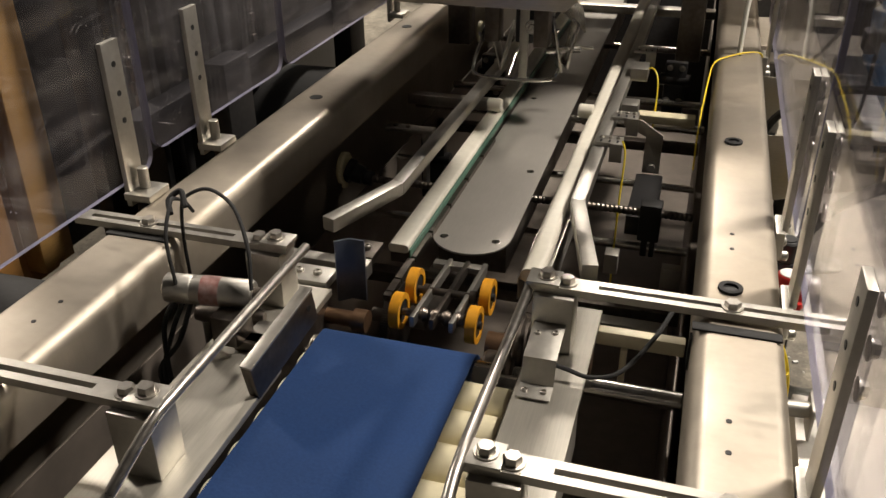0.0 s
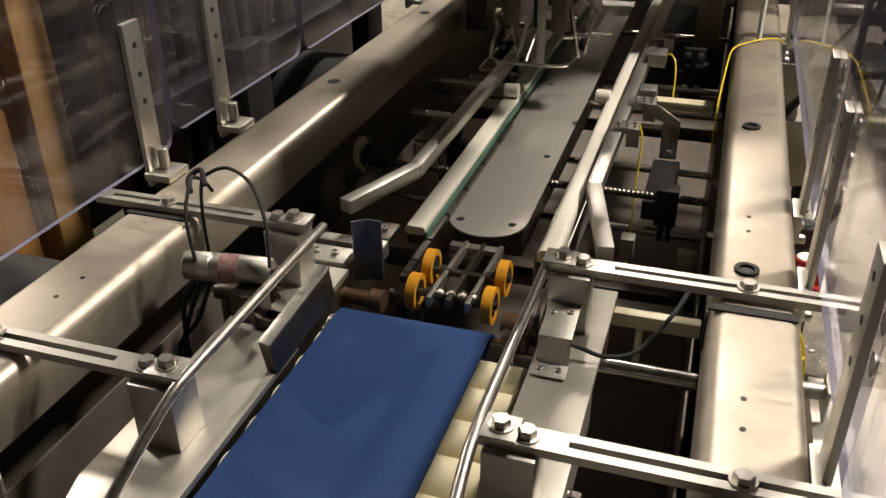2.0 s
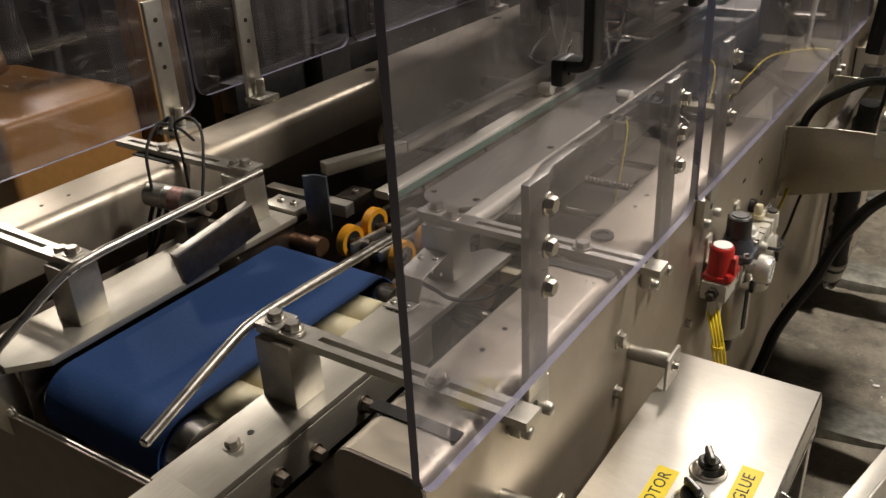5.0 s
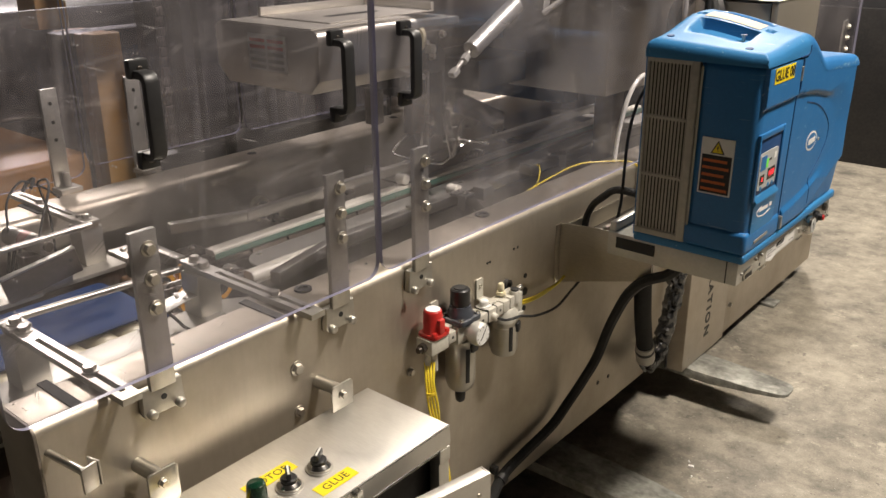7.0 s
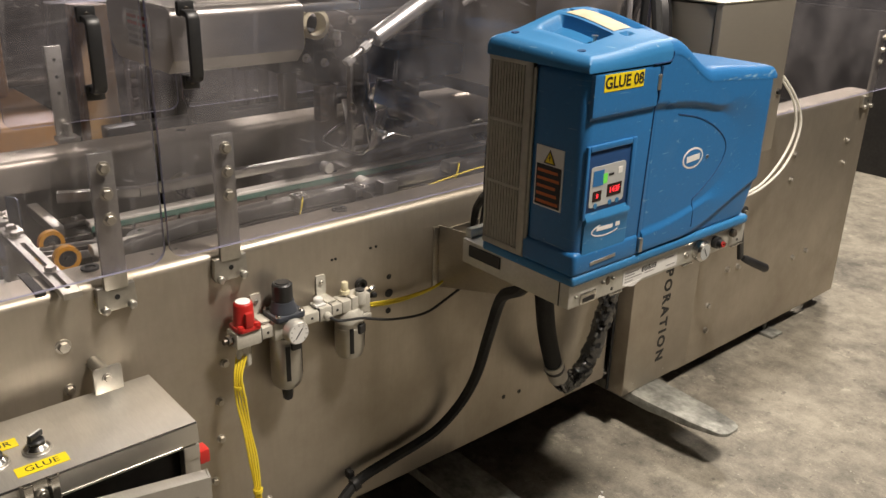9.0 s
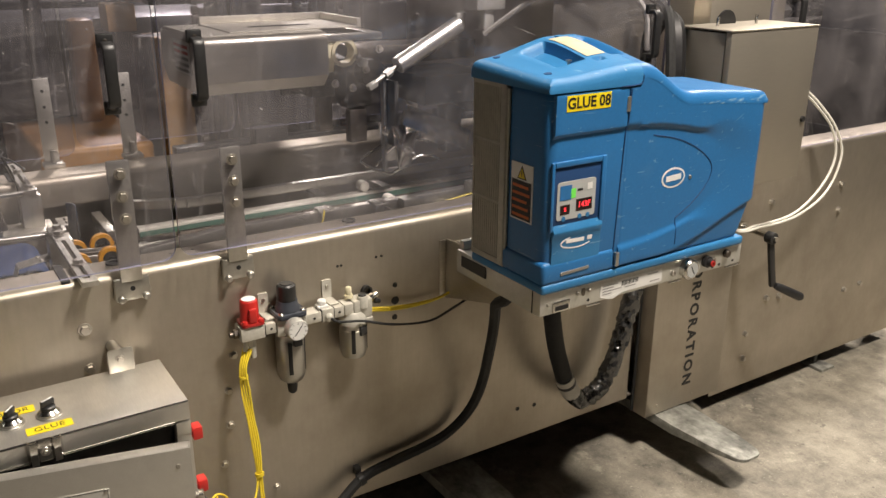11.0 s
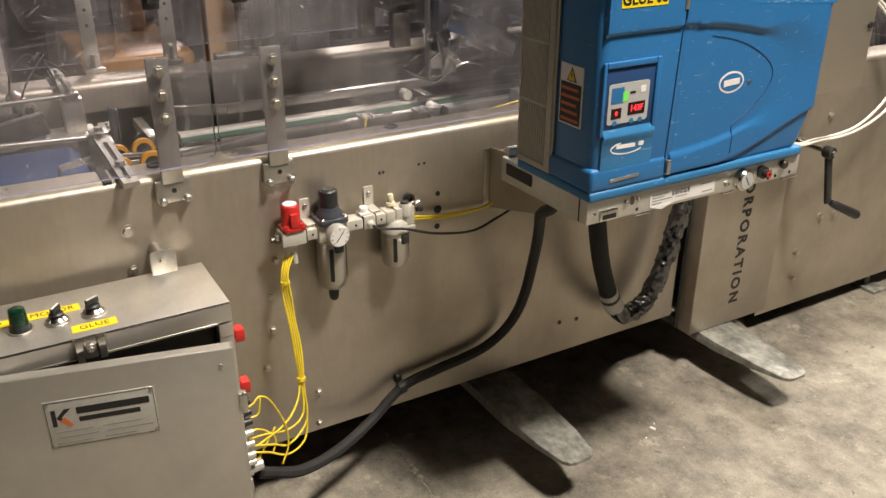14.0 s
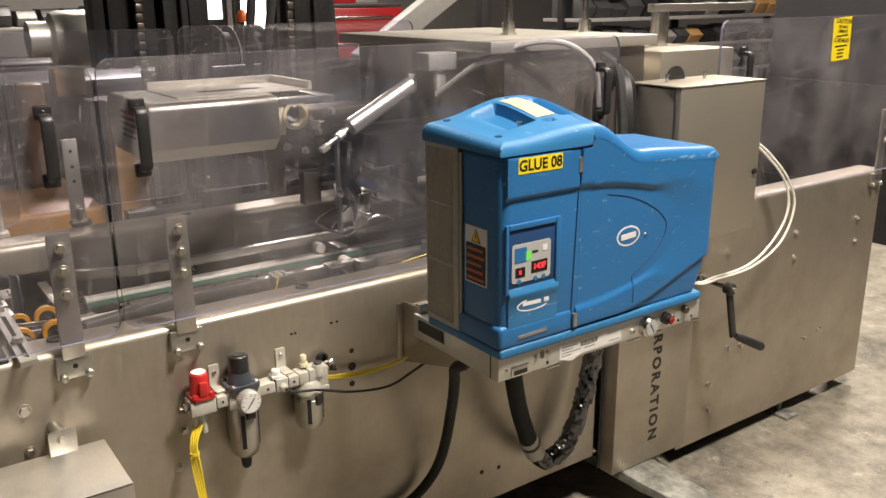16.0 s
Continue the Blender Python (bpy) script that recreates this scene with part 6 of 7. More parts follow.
# cover with two recessed grips
def sstep(a, b, v):
    t = min(1.0, max(0.0, (v - a) / (b - a)))
    return t * t * (3 - 2 * t)


def crown(y):
    """Height of the hood along its front edge: the cover's shoulder, then an S-curve down to the hopper's top."""
    return 1.243 + 0.012 * sstep(1.16, 1.34, y) - 0.062 * sstep(1.362, 1.500, y) - 0.016 * sstep(1.49, 1.74, y)


def cover_height(x, y):
    rise = min(1.0, max(0.0, (y - 1.140) / 0.150))
    hump = (0.55 * rise + 0.45 * sstep(0, 1, rise)) * (1 - sstep(1.372, 1.458, y))
    lean = min(1.0, max(0.0, (M1 + 0.006 - x) / 0.170))
    across = (0.5 * lean + 0.5 * sstep(0, 1, lean)) * sstep(M0 - 0.008, 0.255, x)
    grip = sstep(0.272, 0.284, x) * (1 - sstep(0.388, 0.400, x)) * (0.5 * sstep(1.190, 1.236, y) + 0.5 * sstep(1.214, 1.228, y)) * (1 - sstep(1.2685, 1.2735, y))
    z = crown(y) + 0.025 * hump * across - 0.021 * grip + 0.012 * max(0.0, (0.44 - x) / 0.21) * (1 - sstep(1.36, 1.46, y))
    slot = sstep(0.276, 0.286, x) * (1 - sstep(0.388, 0.398, x)) * sstep(1.333, 1.338, y) * (1 - sstep(1.354, 1.372, y))
    notch = sstep(0.399, 0.403, x) * (1 - sstep(0.411, 0.415, x)) * sstep(1.284, 1.288, y) * (1 - sstep(1.306, 1.310, y))
    notch += sstep(0.257, 0.261, x) * (1 - sstep(0.268, 0.272, x)) * sstep(1.290, 1.294, y) * (1 - sstep(1.310, 1.314, y))
    z -= 0.018 * slot + 0.010 * notch
    edge = min(x - (M0 + 0.004), M1 + 0.0062 - x, y - 1.132, 1.724 - y)
    r = 0.020
    return z - (r - math.sqrt(max(0.0, r * r - (r - edge) ** 2)) if edge < r else 0.0)


def cover_mesh(y0, y1, nx, ny, lip):
    """The moulded hood between y0 and y1, its walls going down to the lip."""
    bm = bmesh.new()
    ease = lambda k, n: 0.5 - 0.5 * math.cos(math.pi * k / n) if n else 0
    xs = [M0 + 0.004 + (M1 + 0.0022 - M0) * (0.55 * k / nx + 0.45 * ease(k, nx)) for k in range(nx + 1)]
    ys = [y0 + (y1 - y0) * k / ny for k in range(ny + 1)]
    top = [[bm.verts.new((x, y, cover_height(x, y))) for y in ys] for x in xs]
    low = [[bm.verts.new((x, y, min(lip(y), cover_height(x, y) - 0.002))) for y in ys] for x in xs]
    for i in range(nx):
        for j in range(ny):
            bm.faces.new((top[i][j], top[i + 1][j], top[i + 1][j + 1], top[i][j + 1]))
    ring_ = [(i, 0) for i in range(nx + 1)] + [(nx, j) for j in range(1, ny + 1)] + [(i, ny) for i in range(nx - 1, -1, -1)] + [(0, j) for j in range(ny - 1, 0, -1)]
    for (a, b), (c, d) in zip(ring_, ring_[1:] + ring_[:1]):
        bm.faces.new((top[a][b], low[a][b], low[c][d], top[c][d]))
    bmesh.ops.delete(bm, geom=[v for v in bm.verts if not v.link_faces], context="VERTS")
    return bm


part("hood", cover_mesh(1.3545, 1.724, 40, 60, lambda y: crown(y) - 0.0262), BLUE_WORN, gm, "blue hood curving down to the hopper end")
cover = part("cover", cover_mesh(1.132, 1.354, 60, 88, lambda y: 1.2185), BLUE_LIT, gm, "blue top cover with grip recesses, top light in its colour")
part("cover_gap", box(M0 + 0.004, M1 - 0.0005, N0 + 0.001, 1.33, 1.2195, 1.2235, 0), BLUE_DK, gm)
lab_bm = bmesh.new()
grid = [[lab_bm.verts.new((0.278 + 0.114 * a / 18, 1.281 + 0.046 * b / 8, cover_height(0.278 + 0.114 * a / 18, 1.281 + 0.046 * b / 8) + 0.0012)) for b in range(9)] for a in range(19)]
for a in range(18):
    for b in range(8):
        lab_bm.faces.new((grid[a][b], grid[a + 1][b], grid[a + 1][b + 1], grid[a][b + 1]))
part("cover_label", lab_bm, mat("tan_label", (0.62, 0.52, 0.36), 0.6, 0.0, 0.2, 50), cover, "worn tan label")
part("latch", B(cyl((0.372, 1.255, 1.238), (0.372, 1.255, 1.256), 0.0035, 10), cyl((0.372, 1.255, 1.256), (0.372, 1.255, 1.259), 0.006, 10)), BOLT, cover, "small bright latch pin")
part("seam", tube([(M1 + 0.0064, 1.300, 1.2185), (M1 + 0.0066, 1.344, 1.2195), (M1 + 0.0066, 1.3535, 1.226), (M1 + 0.0064, 1.3545, 1.236)], 0.0014, 6), BLUE_DK, cover)
for p in ((0.418, 1.168), (0.262, 1.168)):
    part("screw_recess", moved(cyl((0, 0, -0.003), (0, 0, 0.0012), 0.0075, 14), pose(p[0], p[1], cover_height(*p), 6, 0, 0)), BLUE_DK, cover)
# louvred air intake on the near side
GRILLE = mat("grille_grey", (0.50, 0.48, 0.42), 0.55, 0.2, 0.15, 80, (1, 1, 1), 0.3, 12)
G0 = M0 + 0.007
gr = part("air_grille", B(box(G0, 0.342, N0 - 0.004, N0 + 0.006, 0.858, 0.870, 0.001), box(G0, 0.342, N0 - 0.004, N0 + 0.006, 1.210, 1.222, 0.001), box(0.326, 0.342, N0 - 0.006, N0 + 0.006, 0.862, 1.222, 0.002),
                           box(G0, G0 + 0.006, N0 - 0.004, N0 + 0.006, 0.870, 1.210, 0.001), box(G0, 0.326, N0 - 0.003, N0 + 0.006, 0.982, 0.988, 0.001), box(G0, 0.326, N0 - 0.003, N0 + 0.006, 1.100, 1.106, 0.001)), GRILLE, gm, "grey louvred air grille")
for k in range(15):
    x = G0 + 0.0095 + k * 0.0073
    part("slat", obox((x, N0 + 0.001, 1.04), (0.0040, 0.008, 0.34), 0, 0, 25, 0), GRILLE, gr)
part("grille_back", box(G0 + 0.004, 0.328, N0 + 0.0055, N0 + 0.0075, 0.866, 1.215, 0), INK, gr)
# warning label on the near side
wl = part("warning_label", box(0.359, 0.424, N0 - 0.0009, N0 + 0.001, 0.968, 1.079, 0), WHITE, gm, "warning label with yellow triangle and orange text")
part("text_block", box(0.362, 0.421, N0 - 0.0013, N0 - 0.0009, 0.971, 1.046, 0), INK, wl)
for k in range(5):
    part("text_bar", box(0.365, 0.417 - 0.004 * (k % 3), N0 - 0.0017, N0 - 0.0013, 0.9755 + k * 0.0142, 0.981 + k * 0.0142, 0), ORANGE_L, wl)
tri = prism([(0.378, 1.049), (0.406, 1.049), (0.392, 1.075)], "y", N0 - 0.0014, N0 - 0.0009)
part("triangle", tri, INK, wl)
part("triangle_fill", prism([(0.3815, 1.051), (0.4025, 1.051), (0.392, 1.0705)], "y", N0 - 0.0018, N0 - 0.0013), YELLOW, wl)
part("spark", prism([(0.391, 1.067), (0.3945, 1.060), (0.3925, 1.060), (0.393, 1.053), (0.3895, 1.0615), (0.3915, 1.0615)], "y", N0 - 0.0021, N0 - 0.0017), INK, wl)
# seams and swooping ribs on the front
part("door_seam", tube([(M1 + 0.0054, 1.328, 1.212), (M1 + 0.0054, 1.3252, 1.155), (M1 + 0.0002, 1.3245, 1.137), (M1 + 0.0002, 1.314, 0.862)], 0.0016, 6, False), BLUE_DK, gm)


def smooth_line(pts, n):
    """Catmull-Rom line through flat points."""
    p = [Vector(v) for v in (pts[0], *pts, pts[-1])]
    out = []
    for a, b, c, d in zip(p, p[1:], p[2:], p[3:]):
        for k in range(n):
            t = k / n
            out.append(0.5 * (2 * b + (c - a) * t + (2 * a - 5 * b + 4 * c - d) * t * t + (3 * b - a - 3 * c + d) * t ** 3))
    return [tuple(v) for v in out] + [tuple(pts[-1])]


def shell_height(y, z):
    """Relief of the moulded front: a shallow bowl with a crisp upper lip that softens towards the hopper end."""
    dy, dz = max(0.0, (y - 1.30) / 0.335), (z - 1.026) / (0.113 if z > 1.026 else 0.122)
    r = math.hypot(dy, dz)
    right = sstep(0.62, 1.0, dy)
    if z > 1.026:
        return 0.0003 + 0.0056 * sstep(1.0 - 0.06 * right, 1.052 + 0.30 * right, r)
    return 0.0003 + 0.0054 * sstep(0.99 - 0.10 * right, 1.06 + 0.32 * right, r)


def front_shell(y0, y1, low, high, ny, nz, soft_end=0.0):
    bm = bmesh.new()
    rows = []
    for a in range(ny + 1):
        y = y0 + (y1 - y0) * a / ny
        zs = [low(y) + (high(y) - low(y)) * c / nz for c in range(nz + 1)]
        e = lambda c: a in (0, ny) or c in (0, nz)
        soft = lambda z: 0.0048 * (1 - sstep(-0.002, 0.015, y1 - y)) if soft_end else 0.0
        rows.append([bm.verts.new((M1 + shell_height(y, z) - (0.0010 if e(c) and not (soft_end and c == nz) else 0) - soft(z), y, z)) for c, z in enumerate(zs)])
    for p, q in zip(rows, rows[1:]):
        for c in range(nz):
            bm.faces.new((p[c], q[c], q[c + 1], p[c + 1]))
    ring_ = bmesh.ops.extrude_edge_only(bm, edges=[g for g in bm.edges if g.is_boundary])
    for v in ring_["geom"]:
        if isinstance(v, bmesh.types.BMVert):
            v.co.x = M1 - 0.004
    return bm


shell_top = lambda y: 1.2145 + (crown(y) - 0.0258 - 1.2145) * sstep(1.351, 1.358, y)
shell_low = lambda y: 0.864 + 0.058 * sstep(1.44, 1.78, y) * 1.45
part("upper_shell", front_shell(1.150, 1.3225, lambda y: 1.136, shell_top, 24, 20), BLUE, gm, "proud upper shell over the control panel")
part("hopper_shell", front_shell(1.3255, 1.7215, shell_low, shell_top, 84, 72, 1.0), BLUE, gm, "hopper door shell with a sweeping shallow bowl")
oval = smooth_line([(1.400, 1.1175), (1.475, 1.100), (1.540, 1.069), (1.576, 1.035), (1.570, 1.000), (1.531, 0.963), (1.483, 0.936)], 6)
part("oval_seam", tube([(M1 + shell_height(y, z), y, z) for y, z in oval], 0.0012, 6, False), BLUE_DK, gm)
part("door_seam", tube([(M1 + shell_height(1.483, z), 1.483, z) for z in (0.936, 0.928, 0.920, 0.912, 0.90, 0.88)], 0.0012, 6, False), BLUE_DK, gm)
for z in (1.185, 0.878):
    part("hinge", box(M1 - 0.001, M1 + 0.0076, 1.318, 1.327, z - 0.014, z + 0.014, 0.001), MATTE, gm)
# control panel: a flush dark blue plate stands for the recess's shade
cpn = part("recess_shade_plate", box(M1 - 0.002, M1 + 0.0008, 1.157, 1.268, 0.965, 1.082, 0.0006), BLUE_DK, gm, "flush dark plate standing for the shaded control recess")
for a_ in ((1.149, 1.156, 0.962, 1.094), (1.269, 1.280, 0.962, 1.094), (1.1565, 1.2685, 1.083, 1.094)):
    part("bezel", box(M1 - 0.002, M1 + 0.0042, *a_, 0.0018, 3), BLUE, cpn)
part("keypad", moved(prism(rounded(1.164, 1.257, 0.982, 1.055, 0.006), "x", M1 + 0.0009, M1 + 0.0022), Matrix()), PANEL_GREY, cpn, "grey keypad")
kx = M1 + 0.0023
for w, (a, b, c, d) in ((BLUE, (1.170, 1.198, 1.020, 1.048)), (LED_GREEN, (1.196, 1.208, 1.022, 1.040)), (INK, (1.212, 1.225, 1.034, 1.038)), (WHITE, (1.236, 1.248, 1.034, 1.046)), (DISPLAY, (1.172, 1.195, 0.992, 1.011)), (DISPLAY, (1.210, 1.249, 0.995, 1.018))):
    part("key_field", box(kx, kx + 0.0005, a, b, c, d, 0), w, cpn)
part("digits", text_bm("143F", 0.0155, (kx + 0.0008, 1.2295, 1.0065), (0, 1, 0), (0, 0, 1), 0.0001, 0.0002), LED_RED, cpn)
part("digits", text_bm("8", 0.012, (kx + 0.0008, 1.1835, 1.0015), (0, 1, 0), (0, 0, 1), 0.0001), LED_RED, cpn)
for y in (1.181, 1.220, 1.240):
    part("key", cyl((kx, y, 0.984), (kx + 0.001, y, 0.984), 0.0048, 14), BLUE_LIT, cpn)
lb = part("lower_panel", prism([(M1 - 0.001, 0.888), (M1 + 0.0025, 0.888), (M1 + 0.0034, 0.915), (M1 + 0.0034, 0.950), (M1 + 0.0075, 0.958), (M1 + 0.007, 0.962), (M1 - 0.001, 0.976)], "y", 1.156, 1.276, 0.001), BLUE_LIT, gm, "blue lower panel with a sloping ledge")
part("swoosh", prism(thick_line([(1.216 + 0.040 * math.cos(radians(a)), 0.935 + 0.0125 * math.sin(radians(a))) for a in range(115, 331, 15)], 0.0022), "x", M1 + 0.0036, M1 + 0.0041), WHITE, lb, "white swoosh emblem")
part("text_bar", obox((M1 + 0.0038, 1.212, 0.938), (0.0004, 0.044, 0.0075), -2, 0, 0, 0), WHITE, lb)
part("text_bar", obox((M1 + 0.0038, 1.248, 0.938), (0.0004, 0.012, 0.008), -2, 0, 0, 0), WHITE, lb)
part("nameplate_strip", obox((M1 + 0.0042, 1.215, 0.876), (0.002, 0.07, 0.006), 2, 0, 0, 0.0005), MATTE, gm)
gl = part("label", box(M1 + 0.0052, M1 + 0.0066, 1.172, 1.276, 1.184, 1.2125, 0), YELLOW, gm, "yellow printed label")
part("words", text_bm("GLUE 08", 0.0275, (M1 + 0.0069, 1.224, 1.1978), (0, 1, 0), (0, 0, 1), 0.0002, 0.0006, 1.0), INK, gl)
ov = [(1.466 + 0.033 * math.cos(radians(a)), 1.023 + 0.021 * math.sin(radians(a))) for a in range(0, 360, 12)]
oi = [(1.466 + 0.029 * math.cos(radians(a)), 1.023 + 0.017 * math.sin(radians(a))) for a in range(0, 360, 12)]
em = part("emblem", prism(ov, "x", M1 - 0.0018, M1 + 0.0008), WHITE, gm, "white oval emblem")
part("emblem_field", prism(oi, "x", M1 + 0.0009, M1 + 0.0012), BLUE, em)
part("text_bar", obox((M1 + 0.0015, 1.466, 1.023), (0.0004, 0.042, 0.012), 3, 0, 0, 0), WHITE, em)
part("lock_screw", capscrew((M1 - 0.002, 1.515, 1.018), (1, 0, 0), 0.004, 0.004), BOLT, gm)
# things on the base tray's front
bx = M1 - 0.006
lab = part("data_label", B(box(bx, bx + 0.0008, 1.295, 1.467, 0.797, 0.826, 0), prism([(1.298, 0.797), (1.352, 0.797), (1.330, 0.788), (1.318, 0.790)], "x", bx + 0.001, bx + 0.0016)), WHITE, base, "white data label with a curled corner")
for y0_, y1_, z in ((1.301, 1.342, 0.819), (1.301, 1.33, 0.813), (1.301, 1.352, 0.807), (1.301, 1.325, 0.801), (1.362, 1.392, 0.806), (1.425, 1.455, 0.820), (1.432, 1.46, 0.803)):
    part("text_bar", box(bx + 0.0009, bx + 0.0012, y0_, y1_, z, z + 0.002, 0), GREY_PAINT, lab)
for k in range(14):
    part("code_bar", box(bx + 0.0009, bx + 0.0012, 1.352 + k * 0.0034, 1.3535 + k * 0.0034 + 0.0008 * (k % 3 == 0), 0.8115, 0.822, 0), INK, lab)
pg = part("gauge", lathe((bx, 1.541, 0.812), (bx + 0.018, 1.541, 0.812), [(0, 0.022), (0.75, 0.0225), (1, 0.019)], 28), BRIGHT, base, "round pressure gauge")
part("dial", cyl((bx + 0.016, 1.541, 0.812), (bx + 0.0186, 1.541, 0.812), 0.0165, 24), PANEL_GREY, pg)
part("needle", obox((bx + 0.0190, 1.541, 0.812), (0.0005, 0.0016, 0.022), 30, 0, 0, 0), INK, pg)
for y, z, r in ((1.234, 0.821, 0.004), (1.264, 0.822, 0.004), (1.500, 0.808, 0.0065), (1.623, 0.813, 0.0075), (1.160, 0.812, 0.003)):
    part("screw", capscrew((bx, y, z), (1, 0, 0), r, 0.005), BOLT, base)
for y, z, r in ((1.264, 0.800, 0.0035), (1.625, 0.797, 0.0035), (1.646, 0.799, 0.0035), (1.690, 0.800, 0.003)):
    part("screw_hole", cyl((bx, y, z), (bx + 0.0008, y, z), r, 12), INK, base)
part("keyhole", prism(rounded(1.245, 1.255, 0.812, 0.829, 0.005, 4), "x", bx, bx + 0.001), DARK_STEEL, base)
la_ = part("latch", box(bx, bx + 0.004, 1.172, 1.214, 0.793, 0.815, 0.001), BRIGHT, base, "steel latch in the tray's front")
part("latch_slot", box(bx + 0.004, bx + 0.0048, 1.177, 1.209, 0.797, 0.806, 0), IRON_AND_SHADE, la_)
cn = part("connector", lathe((bx, 1.600, 0.816), (bx + 0.020, 1.600, 0.816), [(0, 0.013), (0.5, 0.013), (0.55, 0.009), (1, 0.008)], 16), BLACK, base, "black air connector with a red ring")
part("ring", ring((bx + 0.020, 1.600, 0.816), (bx + 0.023, 1.600, 0.816), 0.0065, 0.0035, 14), RED, cn)
part("knurled_plug", lathe((bx, 1.663, 0.822), (bx + 0.010, 1.663, 0.822), [(0, 0.009), (0.8, 0.009), (1, 0.007)], 14), DARK_STEEL, base)
for y0_, y1_ in ((1.260, 1.295), (1.491, 1.524), (1.668, 1.712)):
    part("edge_strip", box(bx - 0.002, bx + 0.003, y0_, y1_, 0.7865, 0.7895, 0.0006), BRIGHT, base)
part("corner_seam", box(M1 - 0.030, M1 - 0.028, N0 + 0.0005, N0 + 0.0018, 0.792, 0.838, 0), INK, base)
part("knob", cyl((0.33, 1.728, 1.12), (0.33, 1.742, 1.12), 0.008, 12), BLACK, gm)

# ---- crank and tubes on the far panel ----
cr = thing("hand_crank", (0.0, 2.32, 0.64), "black hand crank with a folding grip", "hand crank")
part("shaft", B(cyl((0.0, 2.30, 0.645), (0.13, 2.285, 0.650), 0.009, 14), cyl((0.0, 2.30, 0.645), (0.02, 2.298, 0.646), 0.018, 16)), BRIGHT, cr)
part("arm", B(obox((0.128, 2.303, 0.566), (0.012, 0.024, 0.165), 14, 0, 0, 0.004), cyl((0.115, 2.283, 0.648), (0.142, 2.283, 0.648), 0.018, 18, 0.002)), BLACK, cr)
part("pin", cyl((0.134, 2.283, 0.648), (0.149, 2.283, 0.648), 0.007, 12), BOLT, cr)
part("grip", lathe((0.130, 2.335, 0.485), (0.165, 2.425, 0.438), [(0, 0.009), (0.1, 0.012), (0.5, 0.0135), (0.93, 0.014), (1, 0.010)], 16), BLACK, cr)
for k in range(2):
    o = 0.02 * k
    cable("glue_tube", [(0.20, 1.735, 0.93 - o * 0.3), (0.16, 2.05, 0.73 - o * 0.2), (0.13, 2.21 + o, 0.699 - o * 0.4), (0.10, 2.42 + o, 0.694 - o * 0.5), (0.085, 2.56 + 1.6 * o, 0.755 - o), (0.080, 2.615 + 1.6 * o, 0.84), (0.07, 2.59 + o, 0.93), (0.05, 2.515 + o, 1.01), (0.034, 2.45 + o, 1.06)], 0.0040, CLEAR_TUBE, "milky white plastic tube looping past the far panel", "tube", "milky tubes")
cable("black_cable", [(0.006, 1.335, 0.70), (0.013, 1.318, 0.777), (0.040, 1.296, 0.830), (0.082, 1.267, 0.868), (0.130, 1.235, 0.903), (0.189, 1.192, 0.921), (0.222, 1.178, 0.922)], 0.0085, RUBBER, "thick black cable behind the melter", "cable")
cable("black_cable", [(0.158, 1.20, 0.842), (0.166, 1.20, 0.90), (0.171, 1.20, 1.035), (0.188, 1.20, 1.115), (0.216, 1.20, 1.165)], 0.0035, RUBBER, "thin black cable behind the melter", "cable")

CABINET = mat("cabinet_sheet_steel", (0.52, 0.48, 0.405), 0.46, 0.85, 0.05, 30, (1, 1, 8), 0.25, 2.0, (0.40, 0.35, 0.28), 0.03, 0.05)
# lighter, rougher steel; the bright light on the tops is in its colour
SATIN = mat("top_lit_satin_steel", (0.66, 0.63, 0.56), 0.48, 0.72, 0.10, 14, (6, 0.8, 24), 0.22, 3, (0.50, 0.45, 0.37), 0.04, 0.05)
# ---- electrical cabinet beside the far guard ----
eb_ = thing("electrical_cabinet", (0.16, 2.10, 0.95), "stainless electrical cabinet on the machine's side", "cabinet")
part("body", box(0.036, 0.185, 1.915, 2.245, 0.86, 1.258, 0.002), CABINET, eb_)
dr = part("door", box(0.188, 0.206, 1.912, 2.25, 0.858, 1.262, 0.002), CABINET, eb_, "brushed stainless cabinet door")
part("lip", box(0.034, 0.208, 1.910, 2.252, 1.2625, 1.266, 0.0008), CABINET, eb_)
part("gap", box(0.1852, 0.1878, 1.918, 2.244, 0.862, 1.258, 0), INK, eb_)
part("lock", cyl((0.206, 2.232, 1.02), (0.212, 2.232, 1.02), 0.008, 12), BLACK, dr)
for p in ((0.10, 1.98), (0.10, 2.13)):
    part("stud", cyl((p[0], p[1], 1.266), (p[0], p[1], 1.288), 0.004, 10), BRIGHT, eb_)
part("half_disc", moved(prism(arc(0, 0, 0.035, 0, 180, 12), "y", -0.003, 0.003), pose(0.06, 2.06, 1.266, 0, 0, 90)), BLACK, eb_)
cable("conduit_hose", [(0.05, 1.86, 0.80), (0.06, 1.87, 0.95), (0.07, 1.875, 1.10), (0.06, 1.885, 1.20), (0.03, 1.90, 1.265), (-0.03, 1.92, 1.28), (-0.08, 1.93, 1.22), (-0.09, 1.94, 1.10)], 0.024, IRON_AND_SHADE, "thick grey-black corrugated conduit hose", "hose", "conduit hoses")
cable("conduit_hose", [(0.085, 1.83, 0.84), (0.09, 1.835, 0.98), (0.085, 1.845, 1.10), (0.06, 1.86, 1.22), (0.02, 1.88, 1.30), (-0.05, 1.90, 1.33)], 0.013, RUBBER, "thick grey-black corrugated conduit hose", "hose", "conduit hoses")

